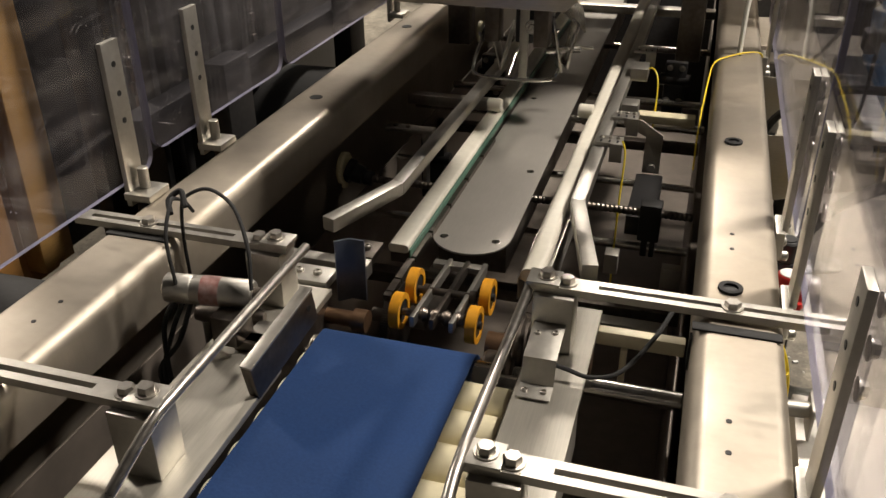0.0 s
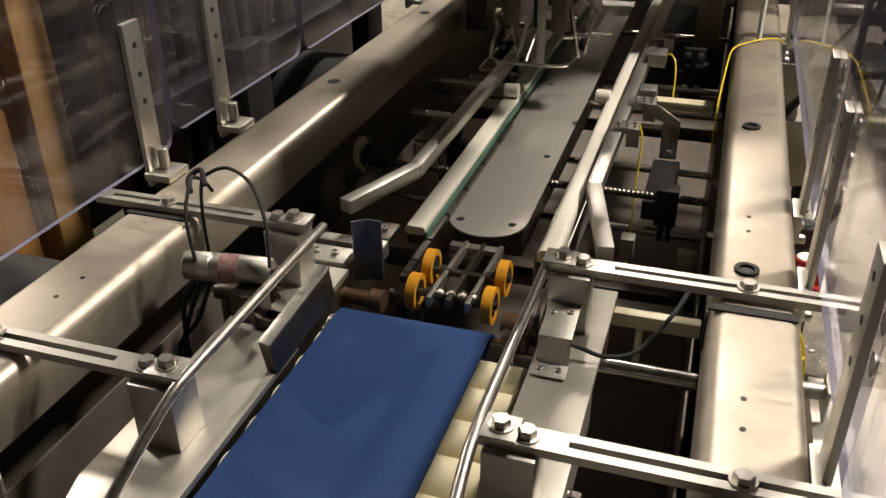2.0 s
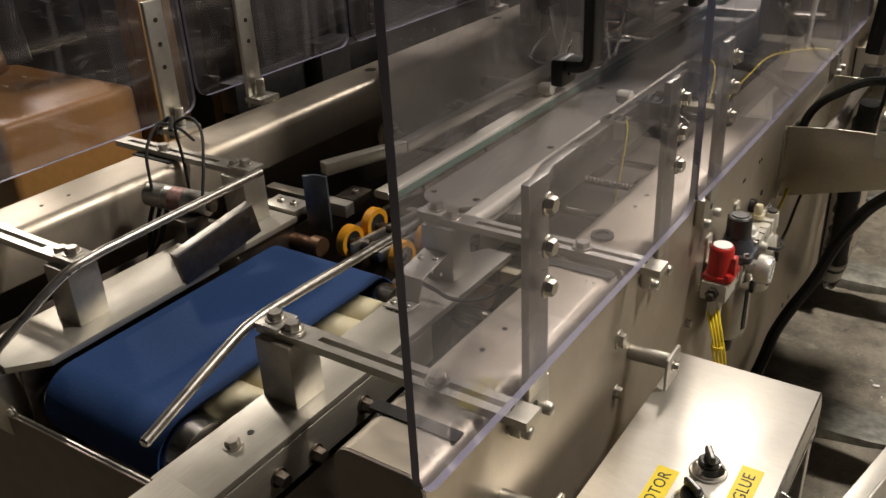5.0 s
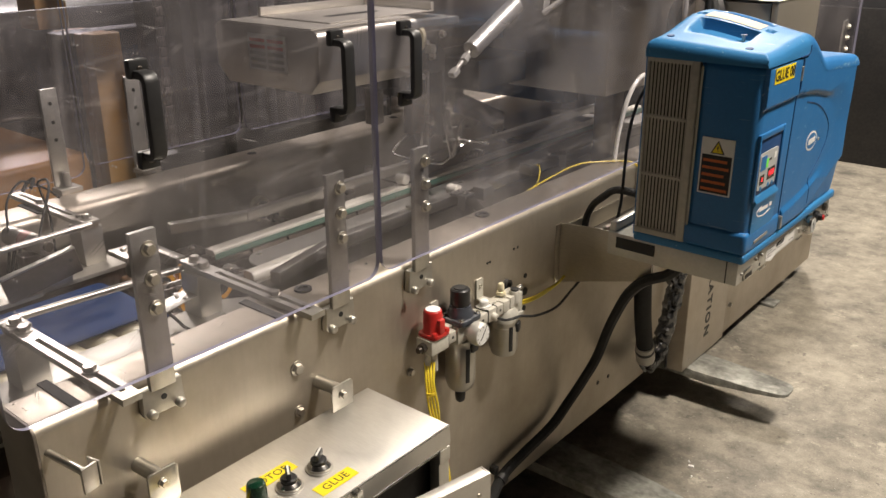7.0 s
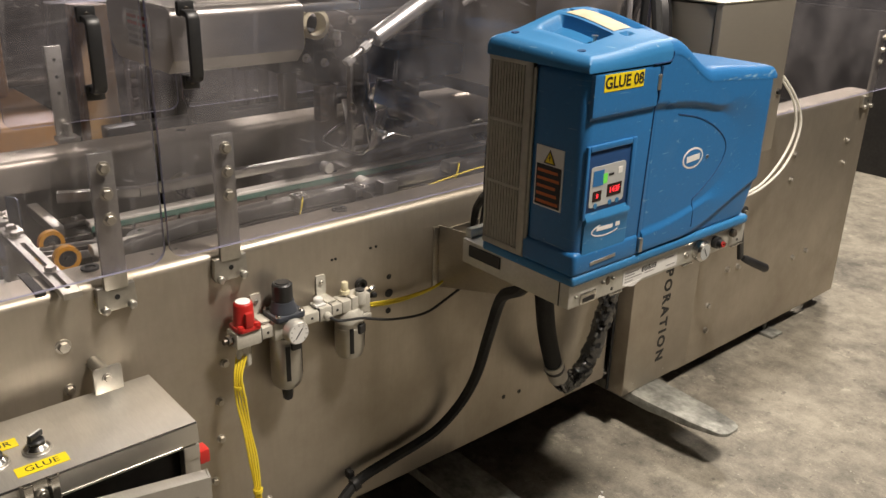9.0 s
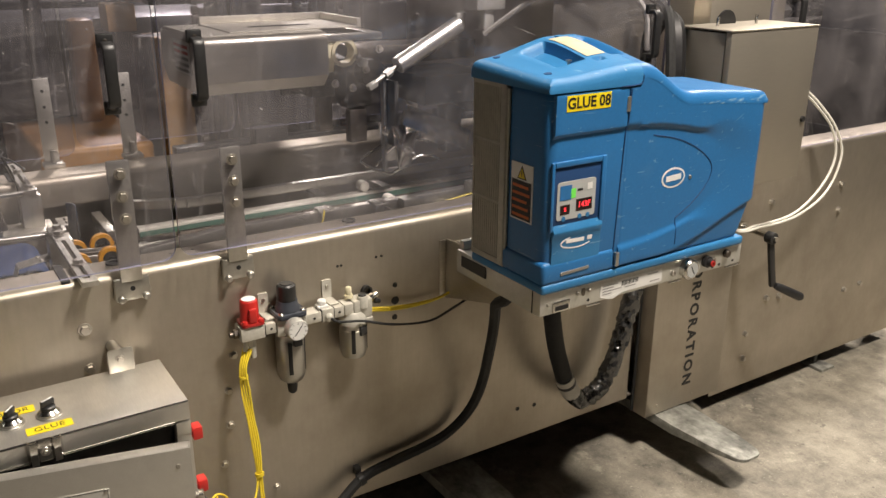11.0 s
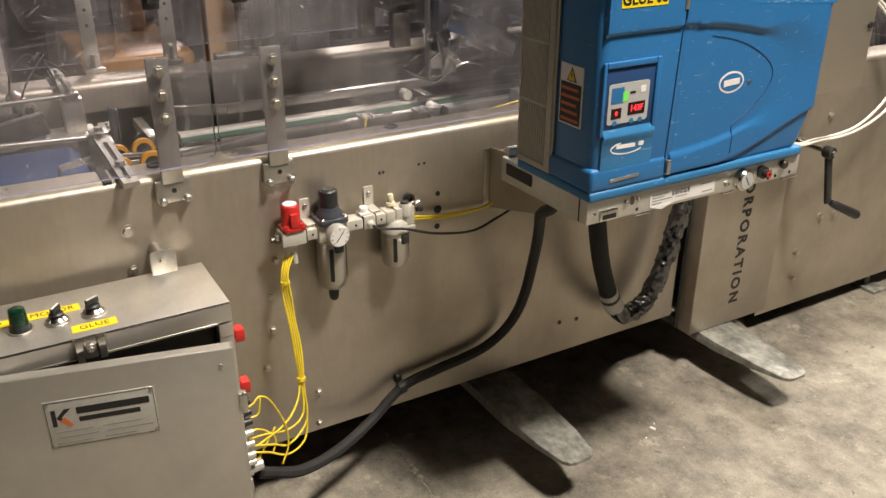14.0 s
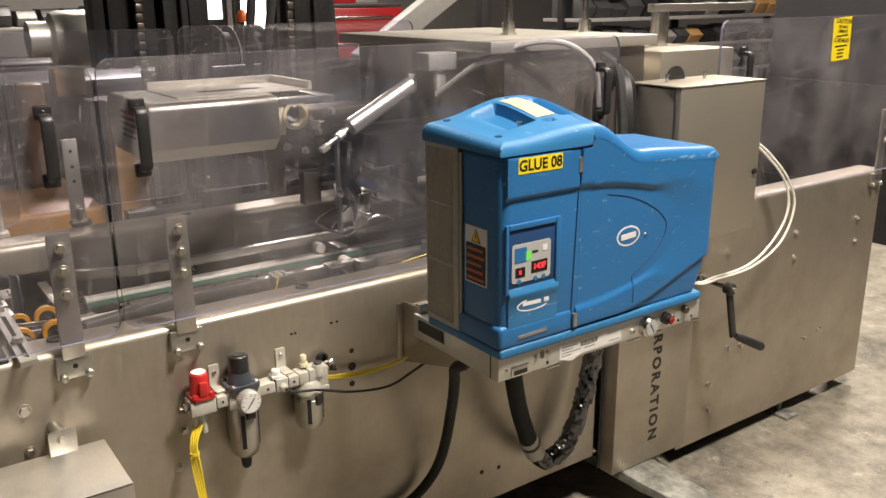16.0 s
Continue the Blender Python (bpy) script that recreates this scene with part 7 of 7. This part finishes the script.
# ---- head assembly over the machine ----
cov = thing("cover_box", (-0.48, 1.02, 1.12), "folded stainless cover box spanning over the rails", "cover box")
bo = [(-0.650, 1.165), (-0.612, 1.128), (-0.342, 1.128), (-0.312, 1.158)] + arc(-0.328, 1.242, 0.018, 0, 90, 4) + arc(-0.632, 1.242, 0.018, 90, 180, 4)
part("shell", prism(bo, "y", 0.775, 1.084, 0.004), STEEL, cov)
# thin pale sheet stands for the cover box's brightly lit top
part("lit_top_sheet", box(-0.628, -0.334, 0.779, 1.080, 1.2603, 1.2625, 0.0006), SATIN, cov, "pale sheet laid on for the brightly lit top")
part("top_frame", B(box(-0.65, -0.61, 1.085, 1.235, 1.236, 1.252, 0.002), box(-0.352, -0.316, 1.085, 1.235, 1.236, 1.252, 0.002), box(-0.609, -0.353, 1.205, 1.235, 1.236, 1.252, 0.002)), STEEL, cov, "open steel frame over the mechanism")
# black plate added to stand for the shade in the open mechanism
part("back_plate", box(-0.645, -0.630, 1.085, 1.23, 1.06, 1.235, 0.002), IRON_AND_SHADE, cov)
part("gear_block", B(box(-0.58, -0.44, 1.09, 1.16, 1.08, 1.20, 0.006), box(-0.60, -0.46, 1.20, 1.28, 1.04, 1.17, 0.006), cyl((-0.44, 1.25, 1.14), (-0.40, 1.25, 1.14), 0.035, 18)), IRON_AND_SHADE, cov, "dark drive blocks")
for y, z in ((1.205, 1.185), (1.23, 1.15), (1.14, 1.12), (1.19, 1.105), (1.27, 1.20)):
    part("bolt", hexbolt((-0.40, y, z), (1, 0, 0), 0.008, 0.01), BOLT, cov)
part("head_arm", box(-0.58, -0.46, 1.236, 1.619, 1.15, 1.20, 0.004), DARK_STEEL, cov)
part("lid_tray", B(box(-0.60, -0.365, 0.86, 1.20, 1.2628, 1.266, 0.001), box(-0.60, -0.590, 0.86, 1.20, 1.2665, 1.284, 0.001), box(-0.589, -0.365, 1.190, 1.20, 1.2665, 1.284, 0.001)), SATIN, cov, "shallow open tray with raised rims")
part("tray_slot", box(-0.47, -0.445, 0.94, 1.10, 1.2662, 1.2668, 0), IRON_AND_SHADE, cov)
st = part("sticker", box(-0.531, -0.408, 0.772, 0.7745, 1.166, 1.242, 0), WHITE, cov, "printed white and red warning sticker")
for k in range(5):
    for x0_ in (-0.525, -0.466):
        part("text_bar", box(x0_, x0_ + 0.050, 0.7712, 0.772, 1.170 + k * 0.014, 1.177 + k * 0.014, 0), RED if k > 2 else GREY_PAINT, st)
for a_ in ((-0.56, -0.53, 1.15, 1.19, 0.97, 1.079), (-0.47, -0.44, 1.20, 1.25, 0.95, 1.039)):
    part("hanger", box(*a_, 0.002), DARK_STEEL, cov)
CYLM = mat("ground_cylinder_steel", (0.80, 0.78, 0.73), 0.36, 0.9, 0.1, 90)
ac = thing("air_cylinder", (-0.31, 1.35, 1.15), "bright slanted air cylinder with rod clevis", "air cylinder")
part("barrel", cyl((-0.309, 1.273, 1.167), (-0.311, 1.462, 1.262), 0.0225, 24, 0.002), CYLM, ac, "polished cylinder barrel")
part("rod", cyl((-0.297, 1.20, 1.130), (-0.309, 1.273, 1.167), 0.006, 12), MATTE, ac)
part("fitting", B(cyl((-0.300, 1.232, 1.146), (-0.305, 1.252, 1.156), 0.011, 6), box(-0.318, -0.302, 1.45, 1.475, 1.255, 1.29, 0.002)), CAST, ac)
part("clevis", obox((-0.296, 1.192, 1.125), (0.02, 0.025, 0.014), 27, 0, 0, 0.002), CAST, ac)
cm = thing("hose_clamp", (-0.35, 1.26, 1.20), "cream plastic hose clamp with a small knob", "clamp")
part("clamp", B(ring((-0.43, 1.165, 1.198), (-0.39, 1.165, 1.198), 0.036, 0.027, 24), box(-0.425, -0.395, 1.118, 1.138, 1.15, 1.222, 0.004), box(-0.43, -0.40, 1.110, 1.135, 1.205, 1.23, 0.006)), CREAM, cm)
part("knob", cyl((-0.40, 1.215, 1.17), (-0.38, 1.215, 1.17), 0.012, 14), CAST, cm)
# pick-up plough with bent wires over the plate
pk = thing("pusher_head", (-0.53, 1.35, 0.90), "dark pusher head with bent wire loops and chutes", "pusher head")
part("drop_bar", B(box(-0.528, -0.508, 1.340, 1.350, 0.828, 1.14, 0.002), box(-0.528, -0.508, 1.3505, 1.372, 0.828, 0.838, 0.002)), MATTE, pk)
part("plate", box(-0.540, -0.468, 1.352, 1.366, 0.915, 1.10, 0.003), BLACK, pk)
part("bolt", B(cyl((-0.500, 1.352, 0.955), (-0.500, 1.338, 0.955), 0.0165, 20, 0.002), hexbolt((-0.500, 1.338, 0.955), (0, -1, 0), 0.009, 0.005)), BRIGHT, pk)
for x_, turn_, h_ in ((-0.452, -11, 0.125), (-0.418, 12, 0.10)):
    part("chute_plate", obox((x_, 1.365, 0.918), (0.006, 0.055, h_), 0, turn_, 22, 0.001), BRIGHT, pk, "bright slanted chute plate")
part("cross_pin", cyl((-0.47, 1.36, 0.90), (-0.395, 1.372, 0.905), 0.008, 12, 0.001), BRIGHT, pk)
part("wire_loop", tube([(-0.66, 1.50, 0.89), (-0.64, 1.44, 0.89), (-0.635, 1.36, 0.865), (-0.62, 1.32, 0.845), (-0.54, 1.315, 0.842), (-0.46, 1.33, 0.842), (-0.442, 1.345, 0.855), (-0.435, 1.40, 0.885), (-0.425, 1.43, 0.89), (-0.375, 1.44, 0.89)], 0.004, 8), BRIGHT, pk)
part("wire_loop", tube([(-0.545, 1.33, 0.845), (-0.53, 1.38, 0.90), (-0.50, 1.44, 0.92), (-0.46, 1.46, 0.92)], 0.004, 8), BRIGHT, pk)
part("chute", B(obox((-0.48, 1.46, 0.96), (0.004, 0.20, 0.07), -25, 18, 0, 0.001), obox((-0.43, 1.47, 0.965), (0.004, 0.22, 0.06), -25, -14, 0, 0.001)), BRIGHT, pk, "bright folded chute")
part("fork_arm", B(obox((-0.592, 1.40, 0.90), (0.004, 0.05, 0.12), 0, -14, 0, 0.001), obox((-0.565, 1.40, 0.90), (0.004, 0.05, 0.12), 0, 14, 0, 0.001)), MATTE, pk)
part("carrier", box(-0.60, -0.38, 1.40, 1.62, 1.04, 1.12, 0.004), IRON_AND_SHADE, pk)
# forming head further on
fh = thing("forming_head", (-0.5, 2.1, 1.2), "large stainless forming head housing with guide columns", "forming head")
part("housing", box(-0.86, -0.12, 1.62, 2.14, 1.02, 1.345, 0.006), STEEL, fh)
part("top_plate", box(-0.88, -0.10, 1.56, 2.165, 1.346, 1.375, 0.003), SATIN, fh)
part("rear_housing", box(-0.80, -0.10, 2.185, 2.52, 0.95, 1.326, 0.006), CABINET, fh)
for x, y in ((-0.36, 1.83), (-0.36, 2.13)):
    col = part("column", B(cyl((x, y, 1.375), (x, y, 1.62), 0.011, 14)), BRIGHT, fh)
    part("collar", lathe((x, y, 1.375), (x, y, 1.412), [(0, 0.024), (0.15, 0.024), (0.16, 0.019), (1, 0.019)], 18), BRIGHT, col)
part("latch", B(box(-0.30, -0.24, 1.47, 1.56, 1.30, 1.345, 0.004), box(-0.28, -0.25, 1.50, 1.53, 1.25, 1.30, 0.002)), CAST, fh)
part("post", cyl((-0.30, 2.40, 1.326), (-0.30, 2.40, 1.43), 0.028, 18), BRIGHT, fh)
part("lever", box(-0.32, -0.29, 2.36, 2.86, 1.43, 1.455, 0.003), MATTE, fh)
part("strut", box(-0.80, -0.74, 1.70, 1.76, 0.80, 1.02, 0.003), DARK_STEEL, fh)
part("strut", box(-0.20, -0.14, 1.70, 1.76, 0.80, 1.02, 0.003), DARK_STEEL, fh)
part("strut", box(-0.80, -0.74, 2.50, 2.56, 0.76, 0.95, 0.003), STEEL, fh)
part("strut", box(-0.20, -0.14, 2.50, 2.56, 0.76, 0.95, 0.003), STEEL, fh)
part("carriage_block", B(box(-0.70, -0.30, 1.70, 1.78, 0.965, 1.0195, 0.004), box(-0.62, -0.36, 1.82, 1.98, 0.96, 1.0195, 0.006)), IRON_AND_SHADE, fh)
MILKY = mat("dull_translucent_hose", (0.52, 0.50, 0.46), 0.4, 0.0, 0.1, 40)
cable("vacuum_tube", [(-0.25, 1.50, 1.24), (-0.15, 1.58, 1.33), (-0.08, 1.68, 1.37), (-0.05, 1.78, 1.36), (-0.03, 1.85, 1.30), (-0.03, 1.87, 1.20)], 0.0075, MILKY, "milky arched vacuum tube", "tube", "milky tubes")


# ---- forklift that carries the machine ----
def fork(y, z, x_tip):
    t = thing("forklift_fork", (x_tip, y, z), "worn steel forklift fork under the machine", "fork", "forklift forks")
    side_ = [(x_tip, y + 0.020), (x_tip - 0.006, y + 0.034), (x_tip - 0.022, y + 0.045), (x_tip - 0.10, y + 0.058), (x_tip - 0.24, y + 0.066), (x_tip - 1.55, y + 0.067)]
    out = side_ + [(a, 2 * y - b) for a, b in side_[::-1]]
    bm = prism(out, "z", z - 0.040, z, 0.0015)
    for v in bm.verts:
        if v.co.z < z - 0.02:
            v.co.z = z - 0.009 - 0.031 * min(1.0, max(0.0, (x_tip - v.co.x) / 0.35))
    part("blade", bm, FORK, t)


fork(1.270, 0.128, 0.358)
fork(2.014, 0.118, 0.362)
GOLD = mat("tan_board", (0.50, 0.30, 0.10), 0.6, 0.0, 0.2, 30, (1, 1, 6), 0.35, 5, (0.36, 0.19, 0.06), 0.05)
fl = thing("forklift", (-1.9, 1.55, 0.0), "orange forklift with a black mast behind the machine", "forklift")
for y in (1.18, 1.24, 1.66, 1.74):
    part("mast_channel", B(box(-1.47, -1.37, y - 0.012, y + 0.012, 0.05, 3.2, 0.003), box(-1.47, -1.45, y - 0.03, y + 0.03, 0.05, 3.2, 0.003)), IRON_AND_SHADE, fl, "black mast channel")
part("carriage", B(box(-1.32, -1.26, 0.95, 2.45, 0.42, 0.50, 0.004), box(-1.32, -1.26, 0.95, 2.45, 0.72, 0.80, 0.004)), IRON_AND_SHADE, fl, "black fork carriage")
for y in (1.270, 2.028):
    part("fork_shank", box(-1.26, -1.20, y - 0.06, y + 0.06, 0.09, 0.85, 0.004), IRON_AND_SHADE, fl)
for y in (1.08, 1.62):
    links = [box(-1.36 + (0.006 if k % 2 else 0), -1.345 + (0.006 if k % 2 else 0), y - 0.012, y + 0.012, 0.75 + k * 0.030, 0.778 + k * 0.030, 0.004) for k in range(50)]
    part("lift_chain", B(*links), DARK_STEEL, fl, "steel leaf chain")
part("body", box(-2.9, -1.72, 0.58, 0.99, 0.25, 0.735, 0.02, 3), ORANGE, fl, "orange painted body")
part("side_panel", prism([(1.035, 0.30), (1.150, 0.30), (1.155, 0.70), (1.150, 1.12), (1.045, 1.12)], "x", -1.76, -1.70, 0.008), GOLD, fl, "tan upright board")
part("rear_panel", box(-2.3, -2.2, 0.82, 0.92, 0.735, 1.16, 0.02), ORANGE, fl)
part("column", box(-1.95, -1.7605, 1.040, 1.150, 0.25, 1.118, 0.006), ORANGE, fl, "orange-brown painted column")
part("seat_panel", box(-2.9, -2.32, 0.45, 2.25, 0.74, 1.16, 0.04), BLACK, fl)
# two black panels added to hide the bright hall behind the mast
part("filler_panel", box(-1.90, -1.80, 0.99, 1.62, 0.25, 1.12, 0.01), IRON_AND_SHADE, fl)
part("backing_panel", box(-1.58, -1.53, 1.135, 2.60, 0.20, 1.24, 0.01), IRON_AND_SHADE, fl, "black backing panel added behind the mast")
part("mast_head", box(-1.52, -1.49, 0.95, 1.34, 1.26, 1.75, 0.01), IRON_AND_SHADE, fl)
for y, w in ((0.965, 0.02), (1.03, 0.035), (1.12, 0.03), (1.20, 0.03), (1.30, 0.035), (1.62, 0.03), (1.70, 0.05), (1.79, 0.03)):
    part("mast_channel", box(-1.48, -1.40, y - w, y + w, 0.25 if y > 1.15 else 1.26, 3.0, 0.006), IRON_AND_SHADE, fl)
part("counterweight", box(-3.3, -2.92, 0.40, 1.9, 0.25, 1.2, 0.06, 3), BLACK, fl)
for y in (0.42, 1.78):
    w = part("wheel", lathe((-1.40, y, 0.33), (-1.16, y, 0.33), [(0, 0.27), (0.1, 0.33), (0.9, 0.33), (1, 0.27)], 30), RUBBER, fl, "black tyre")
    part("rim", cyl((-1.405, y, 0.33), (-1.155, y, 0.33), 0.19, 20), IRON_AND_SHADE, w)
for x, y in ((-1.62, 0.62), (-1.62, 1.95)):
    part("guard_post", cyl((x, y, 0.9), (x - 0.15, y, 2.1), 0.03, 12), IRON_AND_SHADE, fl)
part("hydraulic_hose", tube([(-1.36, 1.45, 0.6), (-1.38, 1.46, 1.2), (-1.36, 1.52, 1.8), (-1.45, 1.6, 2.3)], 0.016, 10), RUBBER, fl)
part("hydraulic_hose", tube([(-1.36, 1.50, 0.6), (-1.36, 1.50, 1.1), (-1.34, 1.58, 1.7), (-1.45, 1.66, 2.3)], 0.016, 10), RUBBER, fl)

# galvanised motor drum and coils behind
mo = thing("fan_motor", (-1.75, 1.0, 1.27), "galvanised round fan motor behind the forklift mast", "motor")
part("drum", lathe((-1.72, 0.80, 1.35), (-1.72, 1.03, 1.35), [(0, 0.062), (0.28, 0.062), (0.34, 0.090), (0.45, 0.097), (0.92, 0.097), (1, 0.085)], 28), CAST, mo)
part("stand", box(-1.78, -1.66, 0.86, 0.96, 1.155, 1.25, 0.004), CARD, mo)


def reel(x, y, z):
    t = thing("strap_reel", (x, y, z - 0.3), "dark reel of plastic strapping", "reel", "strapping reels")
    part("flange", cyl((x, y - 0.035, z), (x, y - 0.030, z), 0.16, 26), BIN, t)
    part("flange", cyl((x, y + 0.030, z), (x, y + 0.035, z), 0.16, 26), GREY_PAINT, t)
    part("coil", cyl((x, y - 0.030, z), (x, y + 0.030, z), 0.13, 26), BLACK, t)
    part("stand", B(box(x - 0.02, x + 0.02, y - 0.05, y + 0.05, 0.0, z - 0.16, 0.003), box(x - 0.15, x + 0.15, y - 0.10, y + 0.10, 0.0, 0.02, 0.003)), IRON_AND_SHADE, t)


reel(-2.6, 1.84, 1.19)
reel(-2.6, 2.00, 1.19)

# red tool chest, racks, doorway and column far behind
tc = thing("tool_chest", (-4.6, 3.8, 0.0), "red steel tool chest with rows of drawers", "tool chest")
part("case", box(-5.0, -4.4, 3.15, 4.05, 0.1, 1.40, 0.01), RED_PAINT, tc)
for k in range(6):
    d = part("drawer", box(-4.398, -4.385, 3.19, 4.01, 0.18 + k * 0.20, 0.35 + k * 0.20, 0.004), RED_PAINT, tc)
    part("pull", box(-4.384, -4.372, 3.25, 3.95, 0.315 + k * 0.20, 0.335 + k * 0.20, 0.003), BRIGHT, d)
part("top_tray", box(-5.0, -4.4, 3.15, 4.05, 1.405, 1.43, 0.006), BIN, tc)
for k in range(4):
    part("caster", cyl((-4.5 - 0.35 * (k % 2), 3.25 + 0.7 * (k // 2), 0.05), (-4.46 - 0.35 * (k % 2), 3.25 + 0.7 * (k // 2), 0.05), 0.05, 14), RUBBER, tc)
for k, (y, z, w, h, m) in enumerate(((3.25, 1.43, 0.18, 0.12, BIN), (3.5, 1.43, 0.22, 0.08, RED_PAINT), (3.8, 1.43, 0.12, 0.16, GREY_PAINT))):
    single("tool_case", box(-4.85, -4.55, y, y + w, z, z + h, 0.01), m, "small tool case on the red tool chest", "tool case", "cases on the tool chest")


def rack(x, y0, y1, shelves, seed):
    t = thing("storage_rack", (x, (y0 + y1) / 2, 0.0), "dark steel storage rack full of parts bins", "storage rack", "storage racks")
    rr_ = random.Random(seed)
    for y in (y0, (y0 + y1) / 2, y1):
        part("upright", box(x - 0.03, x + 0.03, y - 0.03, y + 0.03, 0, 2.5, 0.004), IRON_AND_SHADE, t)
    for z in shelves:
        part("shelf", box(x - 0.25, x + 0.25, y0, y1, z - 0.03, z, 0.003), GREY_PAINT, t)
    for z in shelves:
        y = y0 + 0.06
        while y < y1 - 0.2:
            w = 0.12 + 0.10 * rr_.random()
            h = 0.10 + 0.08 * rr_.random()
            m = rr_.choice((BIN, BIN, BIN, IRON_AND_SHADE, GREY_PAINT, CARD, BIN))
            b = single("parts_bin", prism([(x - 0.2, z), (x + 0.16, z), (x + 0.22, z + h * 0.55), (x + 0.14, z + h), (x - 0.2, z + h)], "y", y, y + w, 0.004), m, "small open parts bin standing on the rack", "bin", "parts bins")
            y += w + 0.02 + 0.03 * rr_.random()


rack(-4.2, 5.6, 8.6, (0.35, 0.75, 1.02, 1.28, 1.55, 1.85), 3)
rack(-7.0, 1.4, 3.2, (0.35, 0.80, 1.25, 1.70), 5)
bd = thing("doorway", (-9.9, 5.02, 0.0), "bright daylit doorway in the far wall", "doorway", "", "structure")
part("opening", box(-9.995, -9.98, 4.97, 5.36, 0.0, 2.4, 0), WINDOW_GLOW, bd)
part("door_frame", B(box(-10, -9.93, 4.87, 4.97, 0, 2.5, 0.004), box(-10, -9.93, 5.36, 5.46, 0, 2.5, 0.004), box(-10, -9.93, 4.97, 5.36, 2.4, 2.5, 0.004)), IRON_AND_SHADE, bd)
# black strip stands for the shadowed area low before the partition
single("partition_shade", box(-1.90, 8.0, 5.30, 5.346, 0, 0.95, 0.004), IRON_AND_SHADE, "black strip standing for the shadow along the partition wall", "wall", "", "structure")
single("partition_wall", box(-1.90, 8.0, 5.35, 5.45, 0, 2.6, 0.004), mat("black_partition_paint", (0.045, 0.045, 0.05), 0.75, 0.0, 0.1, 12, (1, 1, 1), 0.3, 1.2), "dark grey partition wall behind the machine", "wall", "", "structure")
cvb = thing("incline_conveyor", (-3.0, 3.6, 1.2), "grey inclined conveyor beam behind the machine", "conveyor")
part("beam", obox((-3.2, 3.55, 1.45), (0.10, 1.4, 0.14), 32, 0, 0, 0.004), GREY_PAINT, cvb)
part("leg", box(-3.24, -3.16, 3.1, 3.18, 0, 1.25, 0.003), IRON_AND_SHADE, cvb)
part("leg", box(-3.24, -3.16, 3.9, 3.98, 0, 1.6, 0.003), IRON_AND_SHADE, cvb)

fw = thing("far_window", (-9.97, 4.62, 1.2), "bright daylit window in the far wall", "window", "", "structure")
part("pane", box(-9.995, -9.98, 4.50, 4.72, 1.2, 2.2, 0), WINDOW_GLOW, fw)
part("window_frame", B(box(-10, -9.95, 4.44, 4.50, 1.1, 2.3, 0.004), box(-10, -9.95, 4.72, 4.78, 1.1, 2.3, 0.004), box(-10, -9.95, 4.50, 4.72, 1.1, 1.2, 0.004)), IRON_AND_SHADE, fw)
bl = thing("orange_strobe", (-2.3, 1.83, 1.36), "small orange strobe on a thin black stalk", "strobe light")
part("dome", lathe((-2.3, 1.828, 1.375), (-2.3, 1.828, 1.43), [(0, 0.026), (0.5, 0.026), (0.8, 0.016), (1, 0.008)], 18), mat("orange_plastic", (0.75, 0.14, 0.02), 0.4), bl)
part("stalk", box(-2.308, -2.292, 1.82, 1.836, 1.161, 1.375, 0.002), IRON_AND_SHADE, bl)
rs = thing("red_strap", (-1.9, 2.2, 1.3), "thin red strap hanging in front of the far door", "strap")
part("strap", tube([(-1.9, 1.80, 1.9), (-1.9, 1.82, 1.45), (-1.9, 1.86, 1.38), (-1.9, 1.90, 1.30), (-1.9, 1.90, 1.1)], 0.005, 8), RED, rs)
